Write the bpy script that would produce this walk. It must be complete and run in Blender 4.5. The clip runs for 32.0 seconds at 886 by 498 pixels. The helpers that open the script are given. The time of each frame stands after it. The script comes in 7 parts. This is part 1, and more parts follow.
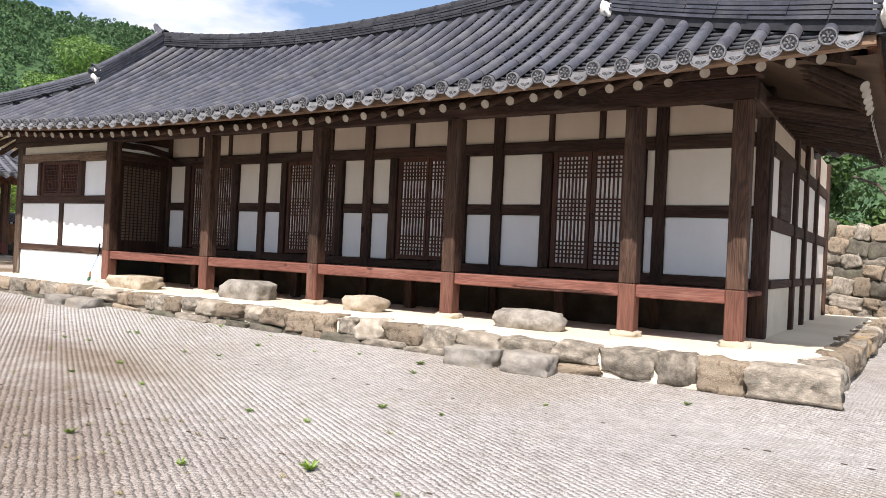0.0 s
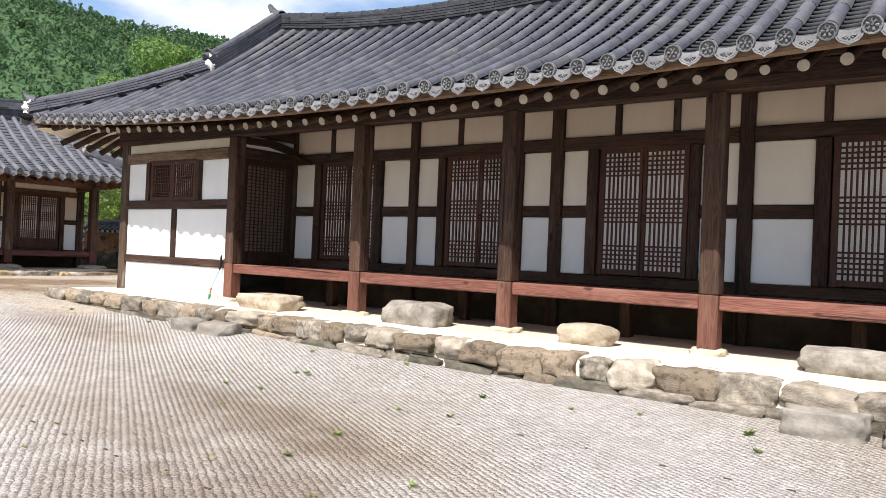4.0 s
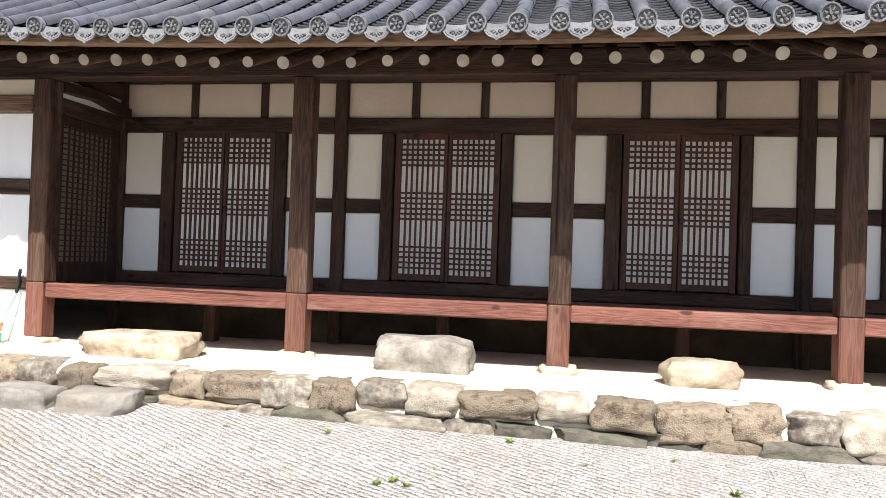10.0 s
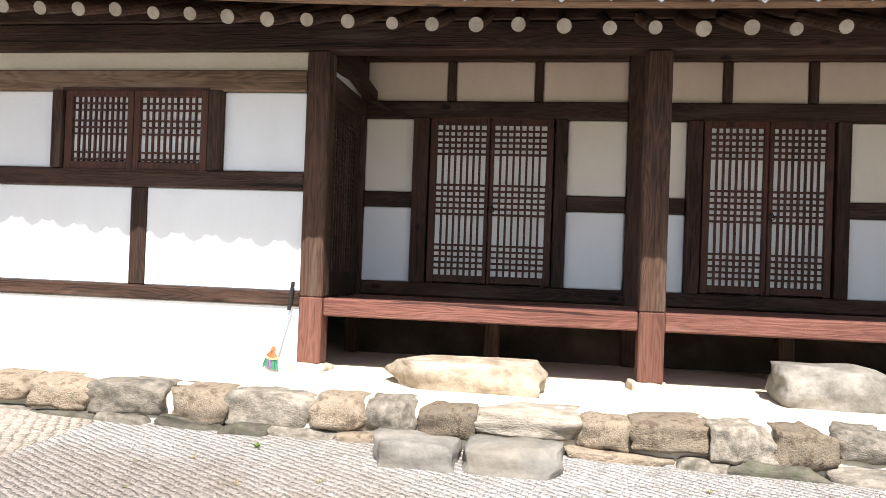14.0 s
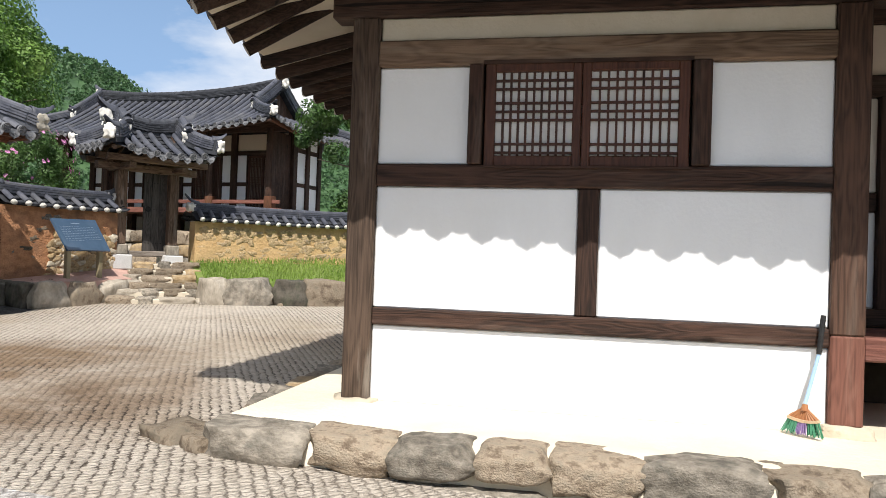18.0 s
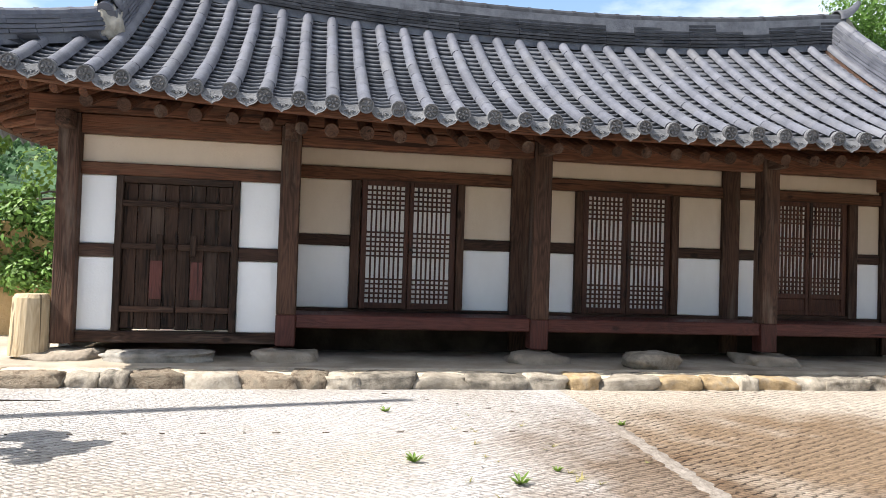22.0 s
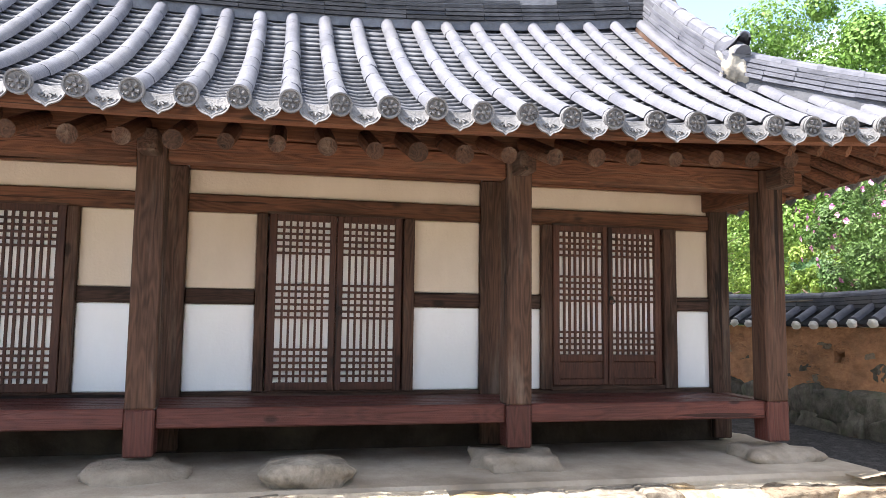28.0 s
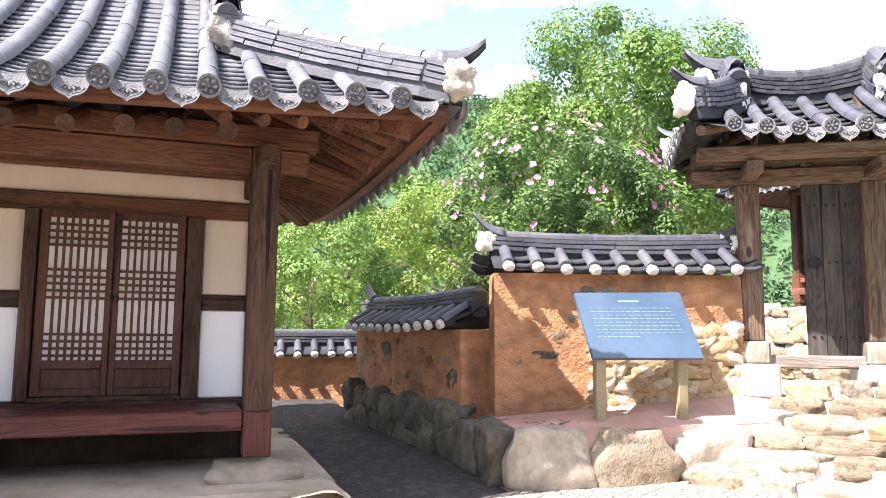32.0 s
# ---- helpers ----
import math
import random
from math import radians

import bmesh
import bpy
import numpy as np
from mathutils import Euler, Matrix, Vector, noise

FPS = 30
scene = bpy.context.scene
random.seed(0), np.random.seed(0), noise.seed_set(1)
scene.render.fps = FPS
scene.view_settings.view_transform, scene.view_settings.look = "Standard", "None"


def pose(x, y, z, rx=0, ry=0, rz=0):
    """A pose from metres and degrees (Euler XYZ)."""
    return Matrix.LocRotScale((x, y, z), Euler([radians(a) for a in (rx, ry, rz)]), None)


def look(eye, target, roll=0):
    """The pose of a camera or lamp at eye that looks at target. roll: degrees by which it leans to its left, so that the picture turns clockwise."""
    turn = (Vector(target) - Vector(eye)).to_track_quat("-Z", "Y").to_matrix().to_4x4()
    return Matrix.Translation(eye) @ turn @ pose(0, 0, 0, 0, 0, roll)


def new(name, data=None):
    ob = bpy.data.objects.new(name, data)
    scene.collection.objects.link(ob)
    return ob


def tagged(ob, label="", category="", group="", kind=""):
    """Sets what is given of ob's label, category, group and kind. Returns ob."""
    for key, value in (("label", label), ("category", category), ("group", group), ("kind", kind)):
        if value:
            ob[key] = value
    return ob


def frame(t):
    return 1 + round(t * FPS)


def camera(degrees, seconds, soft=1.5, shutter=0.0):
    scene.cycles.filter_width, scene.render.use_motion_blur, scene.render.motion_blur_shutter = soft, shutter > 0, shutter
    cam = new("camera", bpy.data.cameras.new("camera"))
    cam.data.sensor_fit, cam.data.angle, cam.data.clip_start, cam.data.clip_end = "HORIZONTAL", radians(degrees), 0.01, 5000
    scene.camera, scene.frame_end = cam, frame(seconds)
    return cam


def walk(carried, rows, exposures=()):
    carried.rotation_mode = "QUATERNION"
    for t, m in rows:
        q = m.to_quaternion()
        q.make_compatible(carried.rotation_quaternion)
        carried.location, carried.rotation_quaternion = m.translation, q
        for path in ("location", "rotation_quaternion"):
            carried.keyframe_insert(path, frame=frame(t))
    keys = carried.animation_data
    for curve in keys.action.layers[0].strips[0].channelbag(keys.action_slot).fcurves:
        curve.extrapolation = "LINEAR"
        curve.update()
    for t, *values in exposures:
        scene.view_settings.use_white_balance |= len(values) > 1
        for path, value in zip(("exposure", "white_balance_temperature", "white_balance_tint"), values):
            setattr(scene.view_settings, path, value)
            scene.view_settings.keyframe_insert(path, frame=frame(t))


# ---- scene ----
cam = camera(61.8, 32.0, 0.65)
PATH = [
    (0, (-0.061, 0.421, 1.209), (-1.134, 2.109, 1.219), 2.7),
    (0.5, (-0.399, 0.566, 1.238), (-1.535, 2.212, 1.251), 2.7),
    (1, (-0.778, 0.74, 1.257), (-1.963, 2.351, 1.266), 2.6),
    (1.5, (-1.178, 0.736, 1.262), (-2.399, 2.32, 1.268), 2.7),
    (2, (-1.584, 0.759, 1.266), (-2.837, 2.318, 1.268), 2.6),
    (2.5, (-2.015, 0.94, 1.24), (-3.301, 2.471, 1.253), 2.7),
    (4.5, (-3.456, 1.178, 1.276), (-4.529, 2.866, 1.292), 2.3),
    (5, (-3.822, 1.238, 1.295), (-4.753, 3.008, 1.317), 2.2),
    (5.5, (-4.177, 1.435, 1.264), (-4.988, 3.263, 1.29), 2.2),
    (6, (-4.614, 1.457, 1.259), (-5.315, 3.33, 1.288), 2.3),
    (6.5, (-5.045, 1.499, 1.262), (-5.646, 3.406, 1.293), 2.1),
    (7, (-5.395, 1.66, 1.286), (-5.937, 3.585, 1.319), 2.0),
    (7.5, (-5.744, 1.702, 1.279), (-6.244, 3.638, 1.311), 2.0),
    (8, (-6.126, 1.762, 1.318), (-6.586, 3.708, 1.349), 2.0),
    (8.5, (-6.494, 1.915, 1.332), (-6.916, 3.87, 1.358), 1.9),
    (9, (-6.917, 2.0, 1.31), (-7.298, 3.963, 1.34), 2.0),
    (9.5, (-7.325, 2.034, 1.327), (-7.676, 4.003, 1.357), 2.0),
    (10, (-7.731, 2.16, 1.316), (-8.066, 4.132, 1.346), 2.0),
    (10.5, (-8.169, 2.18, 1.327), (-8.497, 4.153, 1.353), 2.0),
    (11, (-8.569, 2.243, 1.356), (-8.891, 4.217, 1.38), 2.0),
    (11.5, (-8.959, 2.423, 1.349), (-9.273, 4.398, 1.371), 1.9),
    (12, (-9.35, 2.516, 1.344), (-9.653, 4.493, 1.364), 2.0),
    (12.5, (-9.746, 2.594, 1.344), (-10.04, 4.572, 1.368), 2.0),
    (13, (-10.183, 2.766, 1.348), (-10.471, 4.745, 1.371), 2.1),
    (13.5, (-10.652, 2.825, 1.34), (-10.935, 4.805, 1.36), 2.1),
    (15.5, (-12.458, 3.168, 1.318), (-12.722, 5.15, 1.346), 2.1),
    (16, (-12.886, 3.258, 1.337), (-13.175, 5.237, 1.369), 2.1),
    (16.5, (-13.346, 3.308, 1.326), (-13.658, 5.283, 1.359), 2.1),
    (17, (-13.76, 3.487, 1.299), (-14.086, 5.46, 1.325), 2.0),
    (17.5, (-14.168, 3.72, 1.321), (-14.516, 5.689, 1.344), 2.0),
    (18, (-14.613, 3.899, 1.357), (-15.016, 5.858, 1.379), 1.9),
    (18.5, (-14.993, 4.155, 1.346), (-15.535, 6.08, 1.366), 1.7),
    (19, (-15.353, 4.332, 1.35), (-16.182, 6.152, 1.373), 1.7),
    (19.5, (-15.721, 4.496, 1.38), (-16.896, 6.114, 1.404), 1.8),
    (20, (-15.911, 4.836, 1.404), (-17.418, 6.15, 1.436), 1.0),
    (20.5, (-15.973, 4.897, 1.417), (-17.702, 5.901, 1.463), 1.3),
    (21, (-15.96, 4.925, 1.421), (-17.82, 5.657, 1.476), 1.5),
    (21.5, (-16.028, 4.918, 1.425), (-17.961, 5.428, 1.479), 1.6),
    (22, (-16.086, 4.928, 1.414), (-18.056, 5.268, 1.465), 1.8),
    (22.5, (-16.247, 4.941, 1.42), (-18.232, 5.185, 1.463), 1.6),
    (23, (-16.498, 5.112, 1.436), (-18.488, 5.306, 1.467), 1.3),
    (23.5, (-16.757, 5.318, 1.467), (-18.751, 5.467, 1.487), 1.3),
    (24, (-17.119, 5.543, 1.478), (-19.115, 5.659, 1.502), 1.1),
    (24.5, (-17.386, 5.889, 1.462), (-19.383, 5.99, 1.488), 0.9),
    (26.5, (-18.161, 7.265, 1.554), (-20.148, 7.453, 1.686), 0.8),
    (27, (-18.307, 7.693, 1.584), (-20.287, 7.924, 1.748), 0.7),
    (27.5, (-18.418, 8.076, 1.568), (-20.383, 8.402, 1.745), 0.8),
    (28, (-18.432, 8.472, 1.543), (-20.38, 8.886, 1.73), 0.7),
    (28.5, (-18.425, 8.997, 1.532), (-20.357, 9.473, 1.734), 0.5),
    (29, (-18.379, 9.408, 1.455), (-20.293, 9.944, 1.68), 0.3),
    (29.5, (-18.336, 9.857, 1.378), (-20.239, 10.424, 1.614), 0.3),
    (30, (-18.423, 10.247, 1.387), (-20.308, 10.871, 1.628), 0.3),
    (30.5, (-18.379, 10.711, 1.415), (-20.257, 11.357, 1.651), 0.3),
    (31, (-18.328, 11.151, 1.416), (-20.205, 11.804, 1.645), 0.3),
    (31.5, (-18.367, 11.635, 1.44), (-20.242, 12.294, 1.668), 0.3),
    (32, (-18.362, 12.097, 1.434), (-20.234, 12.76, 1.668), 0.4),
]
walk(cam, [(t, look(eye, target, roll)) for t, eye, target, roll in PATH],
     [(0, 0.58, 6600, 15), (5, 0.65, 6550, 12), (8, 0.88, 6500, 11), (13, 0.92, 6500, 12), (16, 0.72, 6500, 10), (17, 0.52, 6500, 10), (18, 0.3, 6500, 10), (19, 0.13, 6500, 10), (19.5, 0.35, 6500, 10), (20, 0.85, 6500, 10), (22, 0.97, 6500, 10), (24.5, 1.06, 6500, 10), (26.5, 1.77, 6550, 12), (28, 1.98, 6600, 13), (31, 1.98, 6650, 17), (32, 1.98, 6650, 18)])

# ---- sky and sun ----
SUN = Vector((0.17, -0.77, 1.0)).normalized()
world = bpy.data.worlds.new("sky")
scene.world = world
world.use_nodes = True


def build_sky():
    nt = world.node_tree
    nt.nodes.clear()
    out = nt.nodes.new("ShaderNodeOutputWorld")
    bg = nt.nodes.new("ShaderNodeBackground")
    sky = nt.nodes.new("ShaderNodeTexSky")
    sky.sky_type = "NISHITA"
    sky.sun_disc = False
    sky.sun_elevation = math.asin(SUN.z)
    sky.sun_rotation = math.atan2(SUN.x, SUN.y)
    sky.air_density, sky.dust_density, sky.ozone_density = 1.0, 1.0, 1.5
    co = nt.nodes.new("ShaderNodeTexCoord")
    mp = nt.nodes.new("ShaderNodeMapping")
    mp.inputs["Scale"].default_value = (1.3, 1.3, 3.6)
    mp.inputs["Location"].default_value = (0.35, 0.1, 0.2)
    nz = nt.nodes.new("ShaderNodeTexNoise")
    nz.inputs["Scale"].default_value = 1.6
    nz.inputs["Detail"].default_value = 7
    nz.inputs["Roughness"].default_value = 0.55
    rp = nt.nodes.new("ShaderNodeValToRGB")
    rp.color_ramp.elements[0].position, rp.color_ramp.elements[1].position = 0.44, 0.6
    mx = nt.nodes.new("ShaderNodeMix")
    mx.data_type = "RGBA"
    mx.inputs["B"].default_value = (10.5, 10.6, 10.8, 1)
    nt.links.new(co.outputs["Generated"], mp.inputs["Vector"])
    nt.links.new(mp.outputs["Vector"], nz.inputs["Vector"])
    nt.links.new(nz.outputs["Fac"], rp.inputs["Fac"])
    nt.links.new(rp.outputs["Color"], mx.inputs["Factor"])
    sep = nt.nodes.new("ShaderNodeSeparateXYZ")
    low = nt.nodes.new("ShaderNodeMapRange")
    low.interpolation_type = "SMOOTHSTEP"
    low.inputs["From Min"].default_value, low.inputs["From Max"].default_value = 0.0, 0.75
    low.inputs["To Min"].default_value, low.inputs["To Max"].default_value = 0.9, 0.1
    haze = nt.nodes.new("ShaderNodeMix")
    haze.data_type = "RGBA"
    haze.inputs["B"].default_value = (3.7, 5.8, 9.2, 1)
    nt.links.new(co.outputs["Generated"], sep.inputs[0])
    nt.links.new(sep.outputs["Z"], low.inputs["Value"])
    nt.links.new(low.outputs["Result"], haze.inputs["Factor"])
    nt.links.new(sky.outputs["Color"], haze.inputs["A"])
    nt.links.new(haze.outputs["Result"], mx.inputs["A"])
    nt.links.new(mx.outputs["Result"], bg.inputs["Color"])
    bg.inputs["Strength"].default_value = 0.08
    nt.links.new(bg.outputs["Background"], out.inputs["Surface"])


build_sky()
sun = new("sun", bpy.data.lights.new("sun", "SUN"))
sun.data.energy, sun.data.angle, sun.data.color = 5.0, radians(0.53), (1.0, 0.955, 0.885)
sun.matrix_world = look(SUN * 60, (0, 0, 0))


# ---- materials ----
def shifted(nt, src):
    """Coordinates moved by an amount of its own for each object."""
    oi = nt.nodes.new("ShaderNodeObjectInfo")
    ad = nt.nodes.new("ShaderNodeVectorMath")
    ad.operation = "MULTIPLY_ADD"
    ad.inputs[1].default_value = (37.0, 53.0, 41.0)
    nt.links.new(oi.outputs["Random"], ad.inputs[0])
    nt.links.new(src, ad.inputs[2])
    return ad.outputs[0]


def shader(name, c1, c2, scale=(4, 4, 4), rough=0.8, bump=0.25, fine=30.0, c3=None, stain=0.35, stain_scale=0.9, per=0.0, metal=0.0, detail=6, dist=0.02, spec=0.3, ramp=(0.3, 0.7), pre=None):
    """A worn surface: two tones mixed by stretched noise, large stains in a third tone, fine relief, and a share of colour of its own for each object."""
    m = bpy.data.materials.new(name)
    m.use_nodes = True
    nt = m.node_tree
    b = nt.nodes["Principled BSDF"]
    b.inputs["Roughness"].default_value = rough
    b.inputs["Metallic"].default_value = metal
    b.inputs["Specular IOR Level"].default_value = spec
    co = nt.nodes.new("ShaderNodeTexCoord")
    src = co.outputs["Object"]
    if per:
        src = shifted(nt, src)
    if pre:
        pm = nt.nodes.new("ShaderNodeMapping")
        pm.inputs["Scale"].default_value = pre
        nt.links.new(src, pm.inputs["Vector"])
        src = pm.outputs["Vector"]
    mp = nt.nodes.new("ShaderNodeMapping")
    mp.inputs["Scale"].default_value = scale
    nz = nt.nodes.new("ShaderNodeTexNoise")
    nz.inputs["Scale"].default_value, nz.inputs["Detail"].default_value, nz.inputs["Roughness"].default_value = 1.0, detail, 0.68
    rp = nt.nodes.new("ShaderNodeValToRGB")
    rp.color_ramp.elements[0].position, rp.color_ramp.elements[1].position = ramp
    rp.color_ramp.elements[0].color, rp.color_ramp.elements[1].color = (*c1, 1), (*c2, 1)
    nt.links.new(src, mp.inputs["Vector"])
    nt.links.new(mp.outputs["Vector"], nz.inputs["Vector"])
    nt.links.new(nz.outputs["Fac"], rp.inputs["Fac"])
    col = rp.outputs["Color"]
    if c3:
        n2 = nt.nodes.new("ShaderNodeTexNoise")
        n2.inputs["Scale"].default_value, n2.inputs["Detail"].default_value = stain_scale, 5
        r2 = nt.nodes.new("ShaderNodeValToRGB")
        r2.color_ramp.elements[0].position, r2.color_ramp.elements[1].position = 0.48, 0.72
        r2.color_ramp.elements[1].color = (stain, stain, stain, 1)
        mx = nt.nodes.new("ShaderNodeMix")
        mx.data_type = "RGBA"
        mx.inputs["B"].default_value = (*c3, 1)
        nt.links.new(src, n2.inputs["Vector"])
        nt.links.new(n2.outputs["Fac"], r2.inputs["Fac"])
        nt.links.new(r2.outputs["Color"], mx.inputs["Factor"])
        nt.links.new(col, mx.inputs["A"])
        col = mx.outputs["Result"]
    if per:
        oi = nt.nodes.new("ShaderNodeObjectInfo")
        gi = nt.nodes.new("ShaderNodeNewGeometry")
        ad = nt.nodes.new("ShaderNodeMath")
        ad.operation = "ADD"
        fr = nt.nodes.new("ShaderNodeMath")
        fr.operation = "FRACT"
        mr = nt.nodes.new("ShaderNodeMapRange")
        mr.inputs["To Min"].default_value, mr.inputs["To Max"].default_value = 1 - per, 1 + per
        hs = nt.nodes.new("ShaderNodeHueSaturation")
        nt.links.new(oi.outputs["Random"], ad.inputs[0])
        nt.links.new(gi.outputs["Random Per Island"], ad.inputs[1])
        nt.links.new(ad.outputs[0], fr.inputs[0])
        nt.links.new(fr.outputs[0], mr.inputs["Value"])
        nt.links.new(mr.outputs["Result"], hs.inputs["Value"])
        nt.links.new(col, hs.inputs["Color"])
        col = hs.outputs["Color"]
    nt.links.new(col, b.inputs["Base Color"])
    n3 = nt.nodes.new("ShaderNodeTexNoise")
    n3.inputs["Scale"].default_value, n3.inputs["Detail"].default_value = fine, 4
    ad2 = nt.nodes.new("ShaderNodeMath")
    ad2.operation = "ADD"
    bp = nt.nodes.new("ShaderNodeBump")
    bp.inputs["Strength"].default_value, bp.inputs["Distance"].default_value = bump, dist
    nt.links.new(src, n3.inputs["Vector"])
    nt.links.new(nz.outputs["Fac"], ad2.inputs[0])
    nt.links.new(n3.outputs["Fac"], ad2.inputs[1])
    nt.links.new(ad2.outputs[0], bp.inputs["Height"])
    nt.links.new(bp.outputs["Normal"], b.inputs["Normal"])
    return m


def wood(name, c1, c2, axis, c3=None, stain=0.5, rough=0.75, g=34, per=0.18):
    """Old timber: fine fibre, a flowing figure of growth rings, knots, drying cracks and bleached patches, along one axis."""
    m = bpy.data.materials.new(name)
    m.use_nodes = True
    nt = m.node_tree
    b = nt.nodes["Principled BSDF"]
    b.inputs["Roughness"].default_value = rough
    b.inputs["Specular IOR Level"].default_value = 0.3
    k = "xyz".index(axis)
    co = nt.nodes.new("ShaderNodeTexCoord")
    src = shifted(nt, co.outputs["Object"])

    def stretched(across, along):
        n = nt.nodes.new("ShaderNodeMapping")
        sc = [across] * 3
        sc[k] = along
        n.inputs["Scale"].default_value = sc
        nt.links.new(src, n.inputs["Vector"])
        return n.outputs["Vector"]

    def cloud(vec, detail, roughness=0.55):
        n = nt.nodes.new("ShaderNodeTexNoise")
        n.inputs["Scale"].default_value, n.inputs["Detail"].default_value, n.inputs["Roughness"].default_value = 1.0, detail, roughness
        nt.links.new(vec, n.inputs["Vector"])
        return n.outputs["Fac"]

    def calc(op, a, c=0.0):
        n = nt.nodes.new("ShaderNodeMath")
        n.operation = op
        for i, q in enumerate((a, c)):
            if isinstance(q, float):
                n.inputs[i].default_value = q
            else:
                nt.links.new(q, n.inputs[i])
        return n.outputs[0]

    def step(v, lo, hi):
        n = nt.nodes.new("ShaderNodeMapRange")
        n.interpolation_type = "SMOOTHSTEP"
        n.inputs["From Min"].default_value, n.inputs["From Max"].default_value = lo, hi
        nt.links.new(v, n.inputs["Value"])
        return n.outputs["Result"]

    def mix(fac, a, c):
        n = nt.nodes.new("ShaderNodeMix")
        n.data_type = "RGBA"
        nt.links.new(fac, n.inputs["Factor"])
        for key, q in (("A", a), ("B", c)):
            if isinstance(q, tuple):
                n.inputs[key].default_value = (*q, 1)
            else:
                nt.links.new(q, n.inputs[key])
        return n.outputs["Result"]

    fibre = cloud(stretched(g * 2.2, 2.2), 5, 0.65)
    figure = cloud(stretched(5.5, 0.75), 2)
    rings = calc("ADD", calc("MULTIPLY", calc("SINE", calc("MULTIPLY", figure, 95.0)), 0.5), 0.5)
    tone = cloud(stretched(3.0, 0.9), 4)
    body = calc("ADD", calc("ADD", calc("MULTIPLY", fibre, 0.52), calc("MULTIPLY", rings, 0.11)), calc("MULTIPLY", tone, 0.5))
    col = mix(step(body, 0.33, 0.78), c1, c2)
    if c3:
        worn = calc("MULTIPLY", step(cloud(stretched(7.0, 0.8), 5, 0.65), 0.5, 0.72), stain)
        col = mix(worn, col, c3)
    vor = nt.nodes.new("ShaderNodeTexVoronoi")
    vor.inputs["Scale"].default_value = 1.0
    nt.links.new(stretched(3.4, 1.7), vor.inputs["Vector"])
    knot = calc("SUBTRACT", 1.0, step(vor.outputs["Distance"], 0.06, 0.13))
    crack = step(cloud(stretched(13.0, 0.45), 3), 0.655, 0.68)
    dark_bits = calc("MAXIMUM", calc("MULTIPLY", knot, 0.8), calc("MULTIPLY", crack, 0.85))
    col = mix(dark_bits, col, tuple(v * 0.3 for v in c1))
    oi = nt.nodes.new("ShaderNodeObjectInfo")
    mr = nt.nodes.new("ShaderNodeMapRange")
    mr.inputs["To Min"].default_value, mr.inputs["To Max"].default_value = 1 - per, 1 + per
    hs = nt.nodes.new("ShaderNodeHueSaturation")
    nt.links.new(oi.outputs["Random"], mr.inputs["Value"])
    nt.links.new(mr.outputs["Result"], hs.inputs["Value"])
    nt.links.new(col, hs.inputs["Color"])
    nt.links.new(hs.outputs["Color"], b.inputs["Base Color"])
    bp = nt.nodes.new("ShaderNodeBump")
    bp.inputs["Strength"].default_value, bp.inputs["Distance"].default_value = 0.5, 0.012
    nt.links.new(calc("SUBTRACT", calc("ADD", fibre, calc("MULTIPLY", rings, 0.25)), calc("MULTIPLY", dark_bits, 0.9)), bp.inputs["Height"])
    nt.links.new(bp.outputs["Normal"], b.inputs["Normal"])
    return m


DK1, DK2, DK3 = (0.011, 0.006, 0.004), (0.072, 0.036, 0.024), (0.15, 0.11, 0.088)
dark = {a: wood("dark_wood_" + a, DK1, DK2, a, DK3, 0.35) for a in "xyz"}
BR1, BR2, BR3 = (0.04, 0.017, 0.009), (0.17, 0.07, 0.037), (0.15, 0.098, 0.068)
brown = {a: wood("brown_wood_" + a, BR1, BR2, a, BR3, 0.4) for a in "xyz"}
FT1, FT2 = (0.075, 0.03, 0.021), (0.19, 0.082, 0.058)
foot_red = {a: wood("worn_red_wood_" + a, FT1, FT2, a, (0.26, 0.16, 0.12), 0.5) for a in "xyz"}
post_wood = {a: wood("old_post_wood_" + a, (0.016, 0.009, 0.006), (0.105, 0.055, 0.036), a, (0.2, 0.145, 0.112), 0.45) for a in "xyz"}
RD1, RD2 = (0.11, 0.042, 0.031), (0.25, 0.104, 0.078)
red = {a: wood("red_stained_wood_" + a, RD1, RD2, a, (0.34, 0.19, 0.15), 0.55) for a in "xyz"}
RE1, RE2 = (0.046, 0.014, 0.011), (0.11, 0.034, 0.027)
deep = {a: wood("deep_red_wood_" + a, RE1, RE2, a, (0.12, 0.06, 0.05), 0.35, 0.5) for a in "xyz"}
GR1, GR2 = (0.12, 0.1, 0.085), (0.3, 0.26, 0.22)
grey = {a: wood("grey_weathered_wood_" + a, GR1, GR2, a, (0.08, 0.06, 0.05), 0.5) for a in "xyz"}
black_wood = {a: wood("near_black_wood_" + a, (0.007, 0.004, 0.003), (0.055, 0.03, 0.02), a, (0.1, 0.075, 0.06), 0.5, 0.85) for a in "xyz"}
log_wood = {a: wood("bleached_log_wood_" + a, (0.07, 0.042, 0.027), (0.25, 0.165, 0.11), a, (0.3, 0.24, 0.18), 0.5, 0.85, 20) for a in "xyz"}
grey_post = {a: wood("sun_bleached_post_wood_" + a, (0.018, 0.012, 0.008), (0.105, 0.07, 0.05), a, (0.36, 0.31, 0.26), 0.5, 0.9) for a in "xyz"}
leafwood = {a: wood("door_wood_" + a, (0.036, 0.014, 0.009), (0.098, 0.039, 0.024), a, None, 0.3, 0.55) for a in "xyz"}
